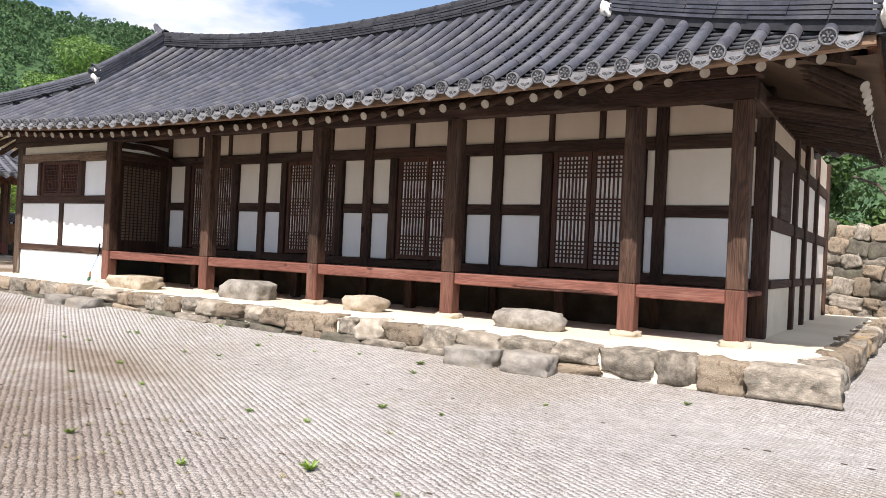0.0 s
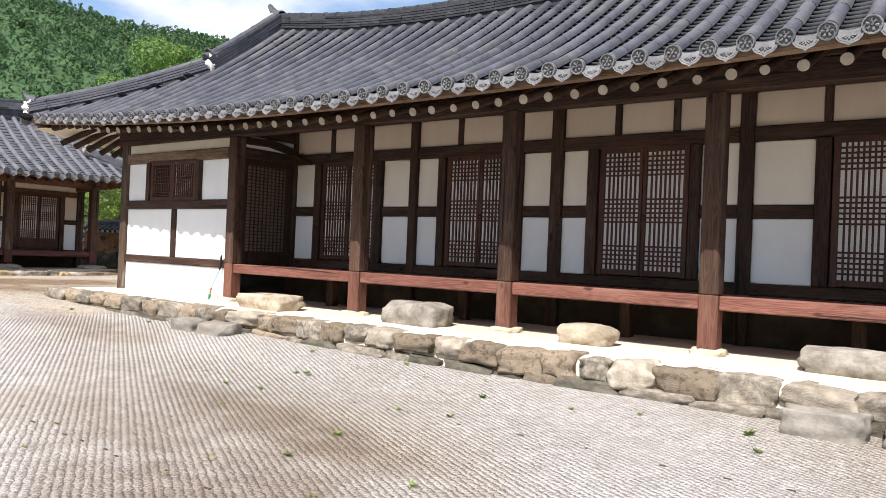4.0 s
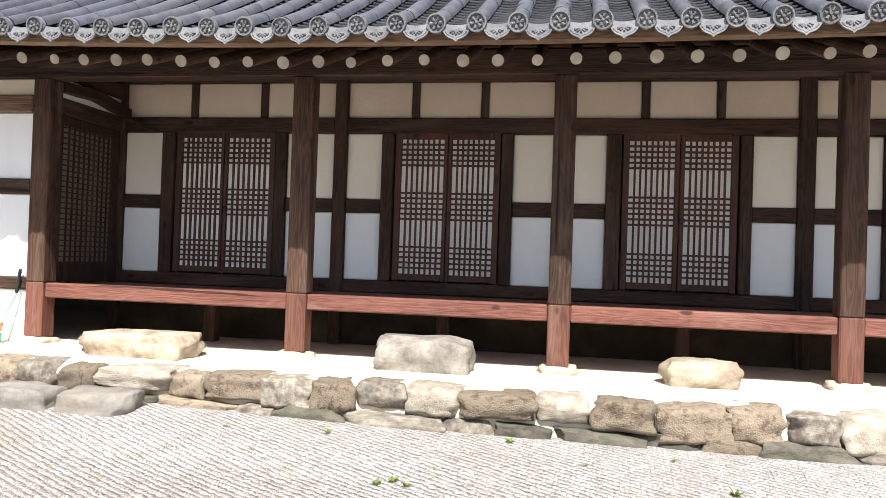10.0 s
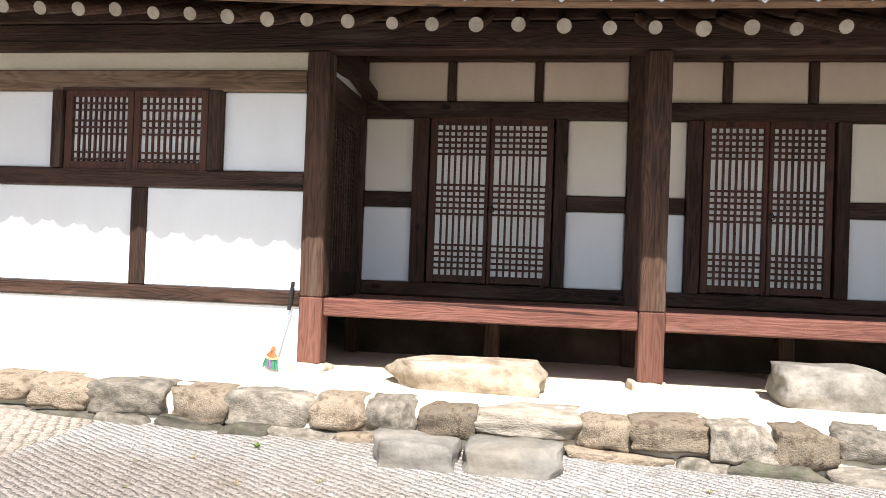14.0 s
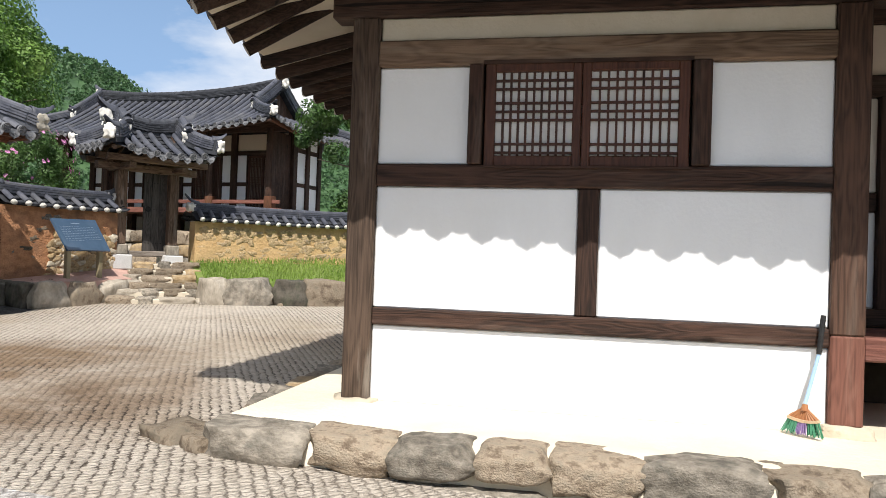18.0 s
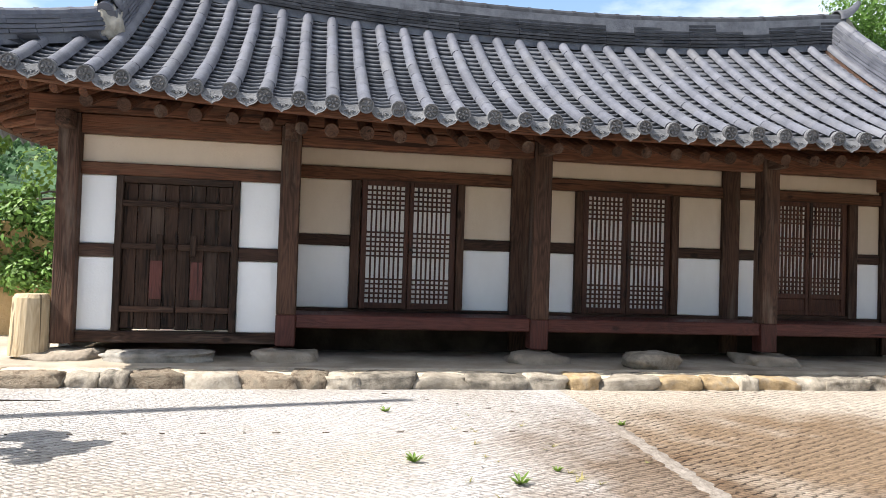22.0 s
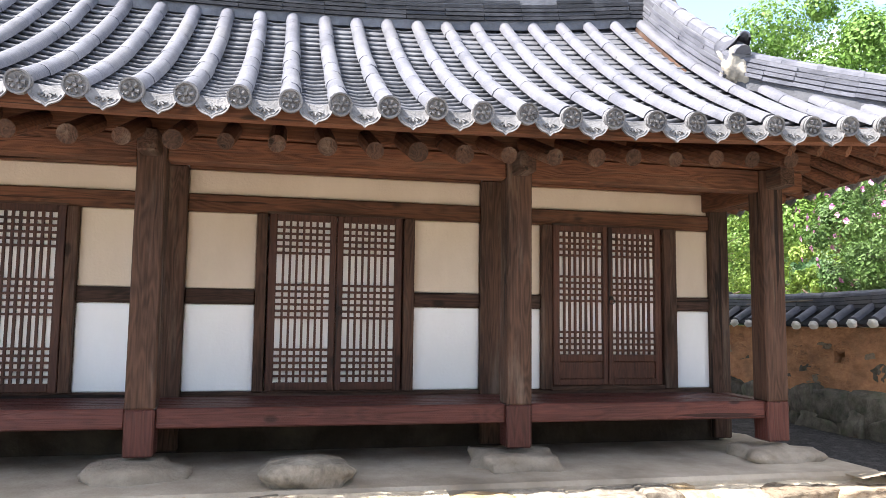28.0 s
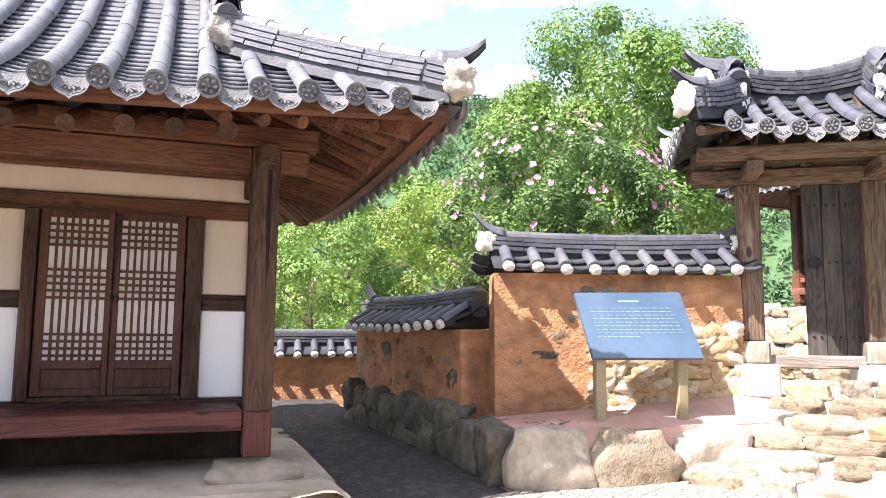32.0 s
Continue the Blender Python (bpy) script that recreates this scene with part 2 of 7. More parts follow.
# upper panels: warm ground bounce and dimmer light under the eaves, put into the colour
plaster_warm = shader("bounce_tinted_plaster", (0.58, 0.48, 0.38), (0.68, 0.58, 0.47), (1.5, 1.5, 0.7), 0.9, 0.15, 40, (0.6, 0.5, 0.37), 0.35, 1.1)
plaster = shader("white_plaster", (0.79, 0.8, 0.81), (0.86, 0.87, 0.88), (1.5, 1.5, 0.7), 0.9, 0.12, 40, (0.71, 0.68, 0.63), 0.3, 0.8)
plaster_cream = shader("cream_white_plaster", (0.74, 0.68, 0.6), (0.82, 0.77, 0.7), (1.5, 1.5, 0.7), 0.9, 0.15, 40, (0.66, 0.57, 0.46), 0.4, 1.1)
cream = shader("cream_plaster", (0.62, 0.55, 0.43), (0.72, 0.66, 0.55), (2, 2, 2), 0.9, 0.2, 40, (0.5, 0.42, 0.3), 0.35)
# soffit plaster with the shade under the eaves put into its colour
eave_shade = shader("eave_shade_plaster", (0.05, 0.032, 0.022), (0.11, 0.072, 0.048), (2, 2, 2), 0.9, 0.3, 40, (0.1, 0.065, 0.04), 0.5)
paper = shader("door_paper", (0.83, 0.815, 0.78), (0.87, 0.86, 0.835), (3, 3, 3), 0.85, 0.05, 30)
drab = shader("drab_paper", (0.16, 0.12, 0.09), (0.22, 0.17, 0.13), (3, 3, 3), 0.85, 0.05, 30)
TL1, TL2 = (0.034, 0.0375, 0.05), (0.085, 0.09, 0.116)
tile = shader("grey_clay_tile", TL1, TL2, (5, 5, 5), 0.55, 0.25, 50, (0.14, 0.137, 0.137), 0.5, 1.6, 0.13, spec=0.4)
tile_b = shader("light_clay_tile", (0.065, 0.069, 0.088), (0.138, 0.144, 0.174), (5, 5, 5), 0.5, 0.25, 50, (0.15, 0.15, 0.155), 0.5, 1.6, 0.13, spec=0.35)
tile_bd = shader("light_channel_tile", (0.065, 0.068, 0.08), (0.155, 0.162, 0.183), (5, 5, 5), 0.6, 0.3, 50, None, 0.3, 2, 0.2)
tile_end = shader("pale_clay_tile", (0.1, 0.103, 0.112), (0.2, 0.202, 0.212), (9, 9, 9), 0.85, 0.4, 60, (0.15, 0.147, 0.146), 0.4, 3.0, 0.2)
tile_dark = shader("channel_clay_tile", (0.024, 0.026, 0.031), (0.06, 0.063, 0.072), (5, 5, 5), 0.9, 0.3, 50, None, 0.3, 2, 0.2)
ridge_dark = shader("dark_ridge_tile", (0.022, 0.024, 0.029), (0.062, 0.065, 0.076), (5, 5, 5), 0.9, 0.3, 50, None, 0.3, 2, 0.3, spec=0.15)
lime = shader("lime_mortar", (0.66, 0.63, 0.57), (0.8, 0.78, 0.74), (6, 6, 6), 0.9, 0.4, 40, (0.4, 0.38, 0.34), 0.5, 2.5)
step_mortar = shader("sandy_mortar", (0.46, 0.4, 0.31), (0.64, 0.58, 0.48), (6, 6, 6), 0.95, 0.5, 40, (0.32, 0.26, 0.18), 0.5, 3.0)
plug_lime = shader("weathered_lime_plug", (0.42, 0.4, 0.36), (0.68, 0.66, 0.62), (9, 9, 9), 0.9, 0.5, 40, (0.25, 0.24, 0.22), 0.5, 4.0)
old_lime = shader("stained_lime_mortar", (0.24, 0.22, 0.18), (0.5, 0.46, 0.39), (6, 6, 6), 0.9, 0.4, 40, (0.12, 0.11, 0.1), 0.6, 3.5)
rafter_end = shader("pale_rafter_end", (0.32, 0.28, 0.23), (0.48, 0.44, 0.38), (12, 12, 12), 0.85, 0.3, 60, (0.3, 0.24, 0.18), 0.4, 8, 0.12)
earth = shader("packed_earth", (0.65, 0.57, 0.44), (0.75, 0.68, 0.56), (1.2, 1.2, 1.2), 0.95, 0.5, 25, (0.5, 0.41, 0.29), 0.4, 0.7)
stone = shader("field_stone", (0.14, 0.105, 0.075), (0.42, 0.345, 0.255), (3.2, 3.2, 3.2), 0.9, 0.6, 20, (0.085, 0.075, 0.06), 0.75, 3.2, 0.28, dist=0.028, detail=9, ramp=(0.38, 0.62), pre=(1.9, 1.35, 1.0))
stone_grey = shader("grey_stone", (0.12, 0.103, 0.082), (0.35, 0.31, 0.255), (3, 3, 3), 0.88, 0.55, 20, (0.1, 0.095, 0.08), 0.7, 3.4, 0.25, dist=0.016, detail=9, ramp=(0.36, 0.64), pre=(1.9, 1.35, 1.0))
gatewood = {a: wood("grey_gate_wood_" + a, (0.04, 0.024, 0.016), (0.19, 0.125, 0.088), a, (0.3, 0.26, 0.23), 0.5, 0.9, 26) for a in "xyz"}
gatedoor = {a: wood("dark_gate_wood_" + a, (0.02, 0.018, 0.017), (0.085, 0.075, 0.068), a, (0.12, 0.11, 0.1), 0.4, 0.9, 26) for a in "xyz"}
weathered = {a: wood("weathered_post_wood_" + a, (0.02, 0.011, 0.0075), (0.098, 0.052, 0.035), a, (0.16, 0.125, 0.1), 0.6, 0.85, 26) for a in "xyz"}
stone_pale = shader("pale_stone", (0.2, 0.17, 0.13), (0.47, 0.42, 0.35), (2.6, 2.6, 2.6), 0.9, 0.5, 16, (0.25, 0.22, 0.18), 0.4, 2.5, 0.15, dist=0.016, detail=9, pre=(1.9, 1.35, 1.0))
stone_ochre = shader("ochre_stone", (0.22, 0.15, 0.08), (0.48, 0.36, 0.21), (2.6, 2.6, 2.6), 0.9, 0.5, 16, (0.3, 0.28, 0.25), 0.5, 2.5, 0.15, dist=0.016, detail=9, pre=(1.9, 1.35, 1.0))
mortar_earth = shader("earth_mortar", (0.47, 0.39, 0.28), (0.66, 0.58, 0.46), (5, 5, 5), 0.95, 0.8, 30, (0.34, 0.27, 0.18), 0.5, 3.0, dist=0.03)
sandy_stone = shader("dusty_footing_stone", (0.24, 0.2, 0.155), (0.42, 0.36, 0.29), (5, 5, 5), 0.95, 0.6, 26, (0.15, 0.12, 0.09), 0.5, 3.0, 0.12, dist=0.02, detail=9)
sandstone = shader("sandy_stone", (0.34, 0.235, 0.12), (0.56, 0.42, 0.25), (2.6, 2.6, 2.6), 0.95, 0.6, 18, (0.26, 0.19, 0.1), 0.5, 2.5, 0.15, dist=0.03, pre=(1.9, 1.35, 1.0))
stone_dark = shader("mossy_dark_stone", (0.04, 0.037, 0.03), (0.17, 0.15, 0.12), (2.6, 2.6, 2.6), 0.9, 0.5, 16, (0.06, 0.08, 0.04), 0.5, 2.0, 0.2, dist=0.016, detail=9, pre=(1.9, 1.35, 1.0))
earth_stone = shader("dusty_stone", (0.42, 0.36, 0.27), (0.6, 0.53, 0.42), (4, 4, 4), 0.95, 0.5, 22, (0.3, 0.25, 0.18), 0.4, 3.0, 0.1, dist=0.03)
rock_pale = shader("pale_rock", (0.25, 0.2, 0.145), (0.5, 0.44, 0.35), (4.5, 4.5, 4.5), 0.9, 0.6, 26, (0.22, 0.17, 0.12), 0.55, 3.5, 0.1, dist=0.016, detail=9, ramp=(0.36, 0.64))
slate = shader("slate_slab", (0.13, 0.122, 0.11), (0.34, 0.315, 0.28), (4.5, 4.5, 4.5), 0.85, 0.5, 26, (0.3, 0.26, 0.2), 0.5, 3.5, 0.1, dist=0.016, detail=9)
rock_grey = shader("grey_rock", (0.16, 0.145, 0.125), (0.38, 0.355, 0.315), (4.5, 4.5, 4.5), 0.9, 0.6, 26, (0.13, 0.12, 0.1), 0.55, 3.5, 0.1, dist=0.016, detail=9, ramp=(0.36, 0.64))
clay = shader("orange_clay", (0.3, 0.145, 0.075), (0.52, 0.27, 0.14), (5, 5, 8), 0.95, 0.8, 40, (0.17, 0.1, 0.065), 0.8, 2.6, dist=0.03, ramp=(0.36, 0.64), detail=9)
pink_earth = shader("pinkish_earth", (0.36, 0.22, 0.18), (0.5, 0.33, 0.28), (3, 3, 3), 0.95, 0.5, 25, (0.2, 0.12, 0.09), 0.5, 1.6)
earth_b = shader("damp_earth", (0.3, 0.25, 0.19), (0.5, 0.44, 0.36), (1.6, 1.6, 1.6), 0.9, 0.5, 25, (0.15, 0.12, 0.09), 0.75, 1.2)
ochre_clay = shader("ochre_clay", (0.42, 0.27, 0.125), (0.56, 0.39, 0.2), (2.5, 2.5, 2.5), 0.95, 0.8, 18, (0.36, 0.25, 0.13), 0.5, 1.4, dist=0.03)
granite = shader("pale_granite", (0.5, 0.5, 0.5), (0.62, 0.61, 0.6), (40, 40, 40), 0.85, 0.2, 60, (0.4, 0.38, 0.35), 0.3, 2)
iron = shader("black_iron", (0.015, 0.014, 0.013), (0.04, 0.036, 0.033), (20, 20, 20), 0.5, 0.2, 60, None, 0.3, 2, 0, 0.8)


def leaf_stuff(name, c1, c2, c3):
    """Leaves that let some light through."""
    m = shader(name, c1, c2, (0.6, 0.6, 0.6), 0.5, 0.0, 10, c3, 0.8, 0.35, 0.35, spec=0.4)
    nt = m.node_tree
    b, out = nt.nodes["Principled BSDF"], nt.nodes["Material Output"]
    tr = nt.nodes.new("ShaderNodeBsdfTranslucent")
    mx = nt.nodes.new("ShaderNodeMixShader")
    mx.inputs["Fac"].default_value = 0.3
    nt.links.new(b.inputs["Base Color"].links[0].from_socket, tr.inputs["Color"])
    nt.links.new(b.outputs["BSDF"], mx.inputs[1])
    nt.links.new(tr.outputs["BSDF"], mx.inputs[2])
    nt.links.new(mx.outputs["Shader"], out.inputs["Surface"])
    return m


leaf_a = leaf_stuff("green_leaves", (0.06, 0.14, 0.024), (0.17, 0.3, 0.06), (0.24, 0.36, 0.085))
leaf_h = leaf_stuff("hibiscus_leaves", (0.034, 0.085, 0.022), (0.12, 0.22, 0.058), (0.2, 0.31, 0.095))
leaf_b = leaf_stuff("dark_leaves", (0.02, 0.05, 0.012), (0.065, 0.135, 0.03), (0.09, 0.165, 0.036))
leaf_c = leaf_stuff("lime_leaves", (0.1, 0.18, 0.022), (0.2, 0.3, 0.055), (0.26, 0.34, 0.08))
bark = shader("bark", (0.06, 0.045, 0.035), (0.16, 0.125, 0.1), (9, 9, 2), 0.95, 0.8, 30)
petal = shader("pink_petals", (0.5, 0.14, 0.38), (0.68, 0.34, 0.56), (8, 8, 8), 0.7, 0.1, 30, None, 0.3, 2, 0.15)
# dark earth, taken near black to hold the deep shade below the porches
crawl = shader("shaded_underfloor_earth", (0.022, 0.016, 0.012), (0.05, 0.038, 0.028), (3, 3, 3), 0.95, 0.6, 20, (0.14, 0.11, 0.085), 0.4, 1.5)


# ---- mesh tools ----
class Mesh:
    """Collects vertices and faces of one part."""

    def __init__(self):
        self.v, self.f, self.smooth = [], [], False

    def add(self, verts, faces):
        n = len(self.v)
        self.v.extend(verts)
        self.f.extend([[i + n for i in q] for q in faces])
        return self

    def box(self, x0, x1, y0, y1, z0, z1, c=0.006):
        """A box with chamfered edges."""
        c = min(c, (x1 - x0) / 3, (y1 - y0) / 3, (z1 - z0) / 3)
        if c <= 0.0005:
            p = [(x, y, z) for z in (z0, z1) for y in (y0, y1) for x in (x0, x1)]
            return self.add(p, [(0, 2, 3, 1), (4, 5, 7, 6), (0, 1, 5, 4), (2, 6, 7, 3), (0, 4, 6, 2), (1, 3, 7, 5)])
        p, k = [], {}
        for sx in (0, 1):
            for sy in (0, 1):
                for sz in (0, 1):
                    x, y, z = (x0, x1)[sx], (y0, y1)[sy], (z0, z1)[sz]
                    dx, dy, dz = (c, -c)[sx], (c, -c)[sy], (c, -c)[sz]
                    for a, q in (("x", (x, y + dy, z + dz)), ("y", (x + dx, y, z + dz)), ("z", (x + dx, y + dy, z))):
                        k[a, sx, sy, sz] = len(p)
                        p.append(q)
        f = []
        for s in (0, 1):
            for a in "xyz":
                ring = []
                for i, j in ((0, 0), (1, 0), (1, 1), (0, 1)):
                    t = {"x": (s, i, j), "y": (i, s, j), "z": (i, j, s)}[a]
                    ring.append(k[(a, *t)])
                f.append(ring)
        for i in (0, 1):
            for j in (0, 1):
                f.append([k["y", 0, i, j], k["y", 1, i, j], k["z", 1, i, j], k["z", 0, i, j]])
                f.append([k["x", i, 0, j], k["x", i, 1, j], k["z", i, 1, j], k["z", i, 0, j]])
                f.append([k["x", i, j, 0], k["x", i, j, 1], k["y", i, j, 1], k["y", i, j, 0]])
                for m in (0, 1):
                    f.append([k["x", i, j, m], k["y", i, j, m], k["z", i, j, m]])
        return self.add(p, f)

    def tube(self, p0, p1, r0, r1=None, n=10, caps=True):
        r1 = r0 if r1 is None else r1
        p0, p1 = Vector(p0), Vector(p1)
        d = (p1 - p0).normalized()
        a = d.orthogonal().normalized()
        b = d.cross(a)
        ring = [a * math.cos(2 * math.pi * i / n) + b * math.sin(2 * math.pi * i / n) for i in range(n)]
        v = [tuple(p0 + q * r0) for q in ring] + [tuple(p1 + q * r1) for q in ring]
        f = [(i, (i + 1) % n, n + (i + 1) % n, n + i) for i in range(n)]
        if caps:
            f += [list(range(n))[::-1], list(range(n, 2 * n))]
        return self.add(v, f)

    def sweep(self, pts, prof, up=(0, 0, 1), caps=True):
        """A profile of (sideways, up) points swept along a line of points."""
        pts = [Vector(p) for p in pts]
        n, v, f = len(prof), [], []
        for i, p in enumerate(pts):
            d = (pts[min(i + 1, len(pts) - 1)] - pts[max(i - 1, 0)]).normalized()
            s = d.cross(Vector(up)).normalized()
            w = s.cross(d)
            v += [tuple(p + s * a + w * b) for a, b in prof]
        for i in range(len(pts) - 1):
            f += [(i * n + j, i * n + (j + 1) % n, (i + 1) * n + (j + 1) % n, (i + 1) * n + j) for j in range(n)]
        if caps:
            f += [list(range(n))[::-1], list(range((len(pts) - 1) * n, len(pts) * n))]
        return self.add(v, f)

    def data(self, name, mat, origin=(0, 0, 0), smooth=False):
        me = bpy.data.meshes.new(name)
        o = origin
        me.from_pydata([(x - o[0], y - o[1], z - o[2]) for x, y, z in self.v], [], self.f)
        me.materials.append(mat)
        if smooth or self.smooth:
            me.polygons.foreach_set("use_smooth", [True] * len(me.polygons))
        bm = bmesh.new()
        bm.from_mesh(me)
        bmesh.ops.recalc_face_normals(bm, faces=bm.faces)
        bm.to_mesh(me)
        bm.free()
        return me


class Thing:
    """A thing with an Empty at its base; its parts are given in its own coordinates: along, inward, up."""

    def __init__(self, name, label, category, at=(0, 0, 0), turn=0.0, place=None, kind=""):
        self.o = Vector(at)
        self.tile, self.bed, self.mortar = tile, tile_dark, lime
        self.e = new(name)
        self.e.empty_display_size = 0.3
        self.e.matrix_world = Matrix.Rotation(radians(turn), 4, "Z") @ Matrix.Translation(at) if place is None else place
        tagged(self.e, label, category, kind=kind)

    def part(self, name, mesh, mat, parent=None, label="", smooth=False, kind=""):
        ob = new(name, mesh.data(name, mat, self.o, smooth))
        ob.parent = parent or self.e
        if label or kind:
            tagged(ob, label, kind=kind)
        return ob

    def share(self, name, data, m, parent=None):
        ob = new(name, data)
        ob.parent = parent or self.e
        ob.matrix_local = Matrix.Translation(-self.o) @ m
        return ob


def solid(name, mesh, mat, label, category, group="", kind="", smooth=False):
    """A thing of one mesh, with its origin at its base."""
    xs, ys, zs = zip(*mesh.v)
    o = ((min(xs) + max(xs)) / 2, (min(ys) + max(ys)) / 2, min(zs))
    ob = new(name, mesh.data(name, mat, o, smooth))
    ob.location = o
    return tagged(ob, label, category, group, kind)


def blob(seed, sx, sy, sz, cuts=3, square=0.7, rough=0.12, chops=0):
    """A rough stone: a cube eased towards a ball, with an uneven face and, with chops, broken flats. It fills about sx, sy, sz round its middle."""
    m = Mesh()
    rnd = random.Random(seed)
    off = Vector((rnd.uniform(-50, 50), rnd.uniform(-50, 50), rnd.uniform(-50, 50)))
    flats = []
    for _ in range(chops):
        d = Vector((rnd.gauss(0, 1), rnd.gauss(0, 1), rnd.gauss(0, 1))).normalized()
        flats.append((d, rnd.uniform(0.72, 1.05) * (abs(d.x) + abs(d.y) + abs(d.z)) ** 0.75))
    n, idx = cuts, {}

    def vert(p):
        if p not in idx:
            q = Vector(p) * (2.0 / n) - Vector((1, 1, 1))
            ball = q.normalized()
            r = q.lerp(ball * 1.15, 1 - square)
            for d, far in flats:
                over = r.dot(d) - far
                if over > 0:
                    r -= d * over
            r += r * rough * noise.noise(r * 1.4 + off) * 1.6 + r * rough * 0.5 * noise.noise(r * 3.5 + off)
            idx[p] = len(m.v)
            m.v.append((r.x * sx / 2, r.y * sy / 2, r.z * sz / 2))
        return idx[p]

    for i in range(n):
        for j in range(n):
            for s in (0, n):
                for a in ((0, 1, 2), (1, 2, 0), (2, 0, 1)):
                    q = []
                    for di, dj in ((0, 0), (1, 0), (1, 1), (0, 1)):
                        c = [0, 0, 0]
                        c[a[0]], c[a[1]], c[a[2]] = i + di, j + dj, s
                        q.append(vert(tuple(c)))
                    m.f.append(q)
    return m


def moved(mesh, m):
    r = Mesh()
    r.v = [tuple(m @ Vector(p)) for p in mesh.v]
    r.f = mesh.f
    return r


def smooth01(x):
    x = min(1.0, max(0.0, x))
    return x * x * (3 - 2 * x)


def ground_z(x, y):
    """The yard rises a little towards the long house with the shaded porch and the gate."""
    z = -0.06 + 0.28 * smooth01((-x - 8) / 12)
    z += 0.1 * smooth01((y - 6.4) / 1.1) * smooth01((x + 14) / 3)
    return z + 0.1 * smooth01((y - 12) / 5) * smooth01((-x - 14) / 6)


# ---- tiled roofs ----
def roof(T, u0, u1, v0, v1, eave, corner, ridge, ridge_end, inset, hipv, sag=0.12, step=0.31, near=True, hips=True, swing=2.2, parent_name="roof", tile_h=0.068, back=True, plug=None, corner_r=None):
    """A tiled roof with hips and gables: the eave rises to its corners and the ridge to its ends."""
    half = (v1 - v0) / 2
    um = (u0 + u1) / 2

    def lift(t, lo, hi):
        return lo + (hi - lo) * abs(t) ** swing

    def z_front(u, d):
        s = d / half
        e = lift((u - um) / ((u1 - u0) / 2), eave, corner_r if corner_r and u > um else corner)
        r = lift((u - um) / ((u1 - u0) / 2 - inset + 1e-6), ridge, ridge_end) if abs(u - um) < (u1 - u0) / 2 - inset else ridge_end
        return e * (1 - s) + r * s - sag * 4 * s * (1 - s)

    def z_side(w, d):
        s = d * hipv / max(inset, 0.01) / half
        e = lift((w - (v0 + v1) / 2) / half, eave + 0.1, corner)
        return e * (1 - s) + ridge_end * s - sag * 4 * s * (1 - s)

    def z_right(w, d):
        if not corner_r:
            return z_side(w, d)
        k = 1 - d * hipv / max(inset, 0.01) / half
        return z_side(w, d) + (corner_r - corner) * k * abs((w - (v0 + v1) / 2) / half) ** swing

    base = Mesh()
    base.smooth = True
    body = T.part(parent_name, roof_sheet(base, u0, u1, v0, v1, half, inset, hipv, z_front, z_side, hips, z_right), T.bed, None, "roof bed under the tiles")
    sides = []
    n = round((u1 - u0) / step)
    sp = (u1 - u0) / n
    for i in range(n):
        u = u0 + sp * (i + 0.5)
        d1 = half - 0.05
        if hips:
            e = min(u - u0, u1 - u)
            if e < inset:
                d1 = e * hipv / inset - 0.02
        sides.append(("front", u, d1))
        if back:
            sides.append(("rear", u, d1))
    if hips:
        k = round((v1 - v0) / step)
        sq = (v1 - v0) / k
        for i in range(k):
            w = v0 + sq * (i + 0.5)
            e = min(w - v0, v1 - w)
            d1 = min(e * inset / hipv, inset) - 0.02
            sides.append(("left", w, d1))
            sides.append(("right", w, d1))

    def at(side, w, d):
        if side == "front":
            return Vector((w, v0 + d, z_front(w, d)))
        if side == "rear":
            return Vector((w, v1 - d, z_front(w, d)))
        if side == "left":
            return Vector((u0 + d, w, z_side(w, d)))
        return Vector((u1 - d, w, z_right(w, d)))

    across = {"front": Vector((1, 0, 0)), "rear": Vector((-1, 0, 0)), "left": Vector((0, -1, 0)), "right": Vector((0, 1, 0))}
    cover, pans = Mesh(), Mesh()
    cover.smooth = pans.smooth = True
    R = tile_h
    tl = 0.3
    tile_mesh = Mesh()
    arc = [math.pi * j / 6 for j in range(7)]
    tile_mesh.v = [(R * (1.0 if e == 0 else 0.985) * math.cos(a), y, R * (1.0 if e == 0 else 0.985) * math.sin(a)) for e, y in ((0, 0.0), (1, 0.325)) for a in arc]
    tile_mesh.v += tile_mesh.v[:7]
    tile_mesh.f = [(j, j + 1, 8 + j, 7 + j) for j in range(6)] + [tuple(range(20, 13, -1))]
    tile_data = tile_mesh.data("cover_tile", T.tile, (0, 0, 0), True)
    end = Mesh()
    nseg = 16
    RO = R * 1.12
    end.tube((0, -0.004, 0), (0, 0.03, 0), RO, RO, nseg)
    # raised rim, recessed face and a six-lobed flower
    ring = [(math.cos(2 * math.pi * j / nseg), math.sin(2 * math.pi * j / nseg)) for j in range(nseg)]
    rv = []
    for rr, y in ((RO, -0.012), (RO * 0.98, -0.022), (RO * 0.84, -0.022), (RO * 0.78, -0.01)):
        rv += [(c * rr, y, s2 * rr) for c, s2 in ring]
    end.add(rv, [(k * nseg + j, k * nseg + (j + 1) % nseg, (k + 1) * nseg + (j + 1) % nseg, (k + 1) * nseg + j) for k in range(3) for j in range(nseg)])
    end.tube((0, -0.026, 0), (0, -0.004, 0), R * 0.15, R * 0.2, 8)
    for j in range(6):
        a = math.pi / 3 * j
        c0, s0 = math.cos(a), math.sin(a)
        end.tube((R * 0.3 * c0, -0.014, R * 0.3 * s0), (R * 0.66 * c0, -0.014, R * 0.66 * s0), R * 0.1, R * 0.19, 6)
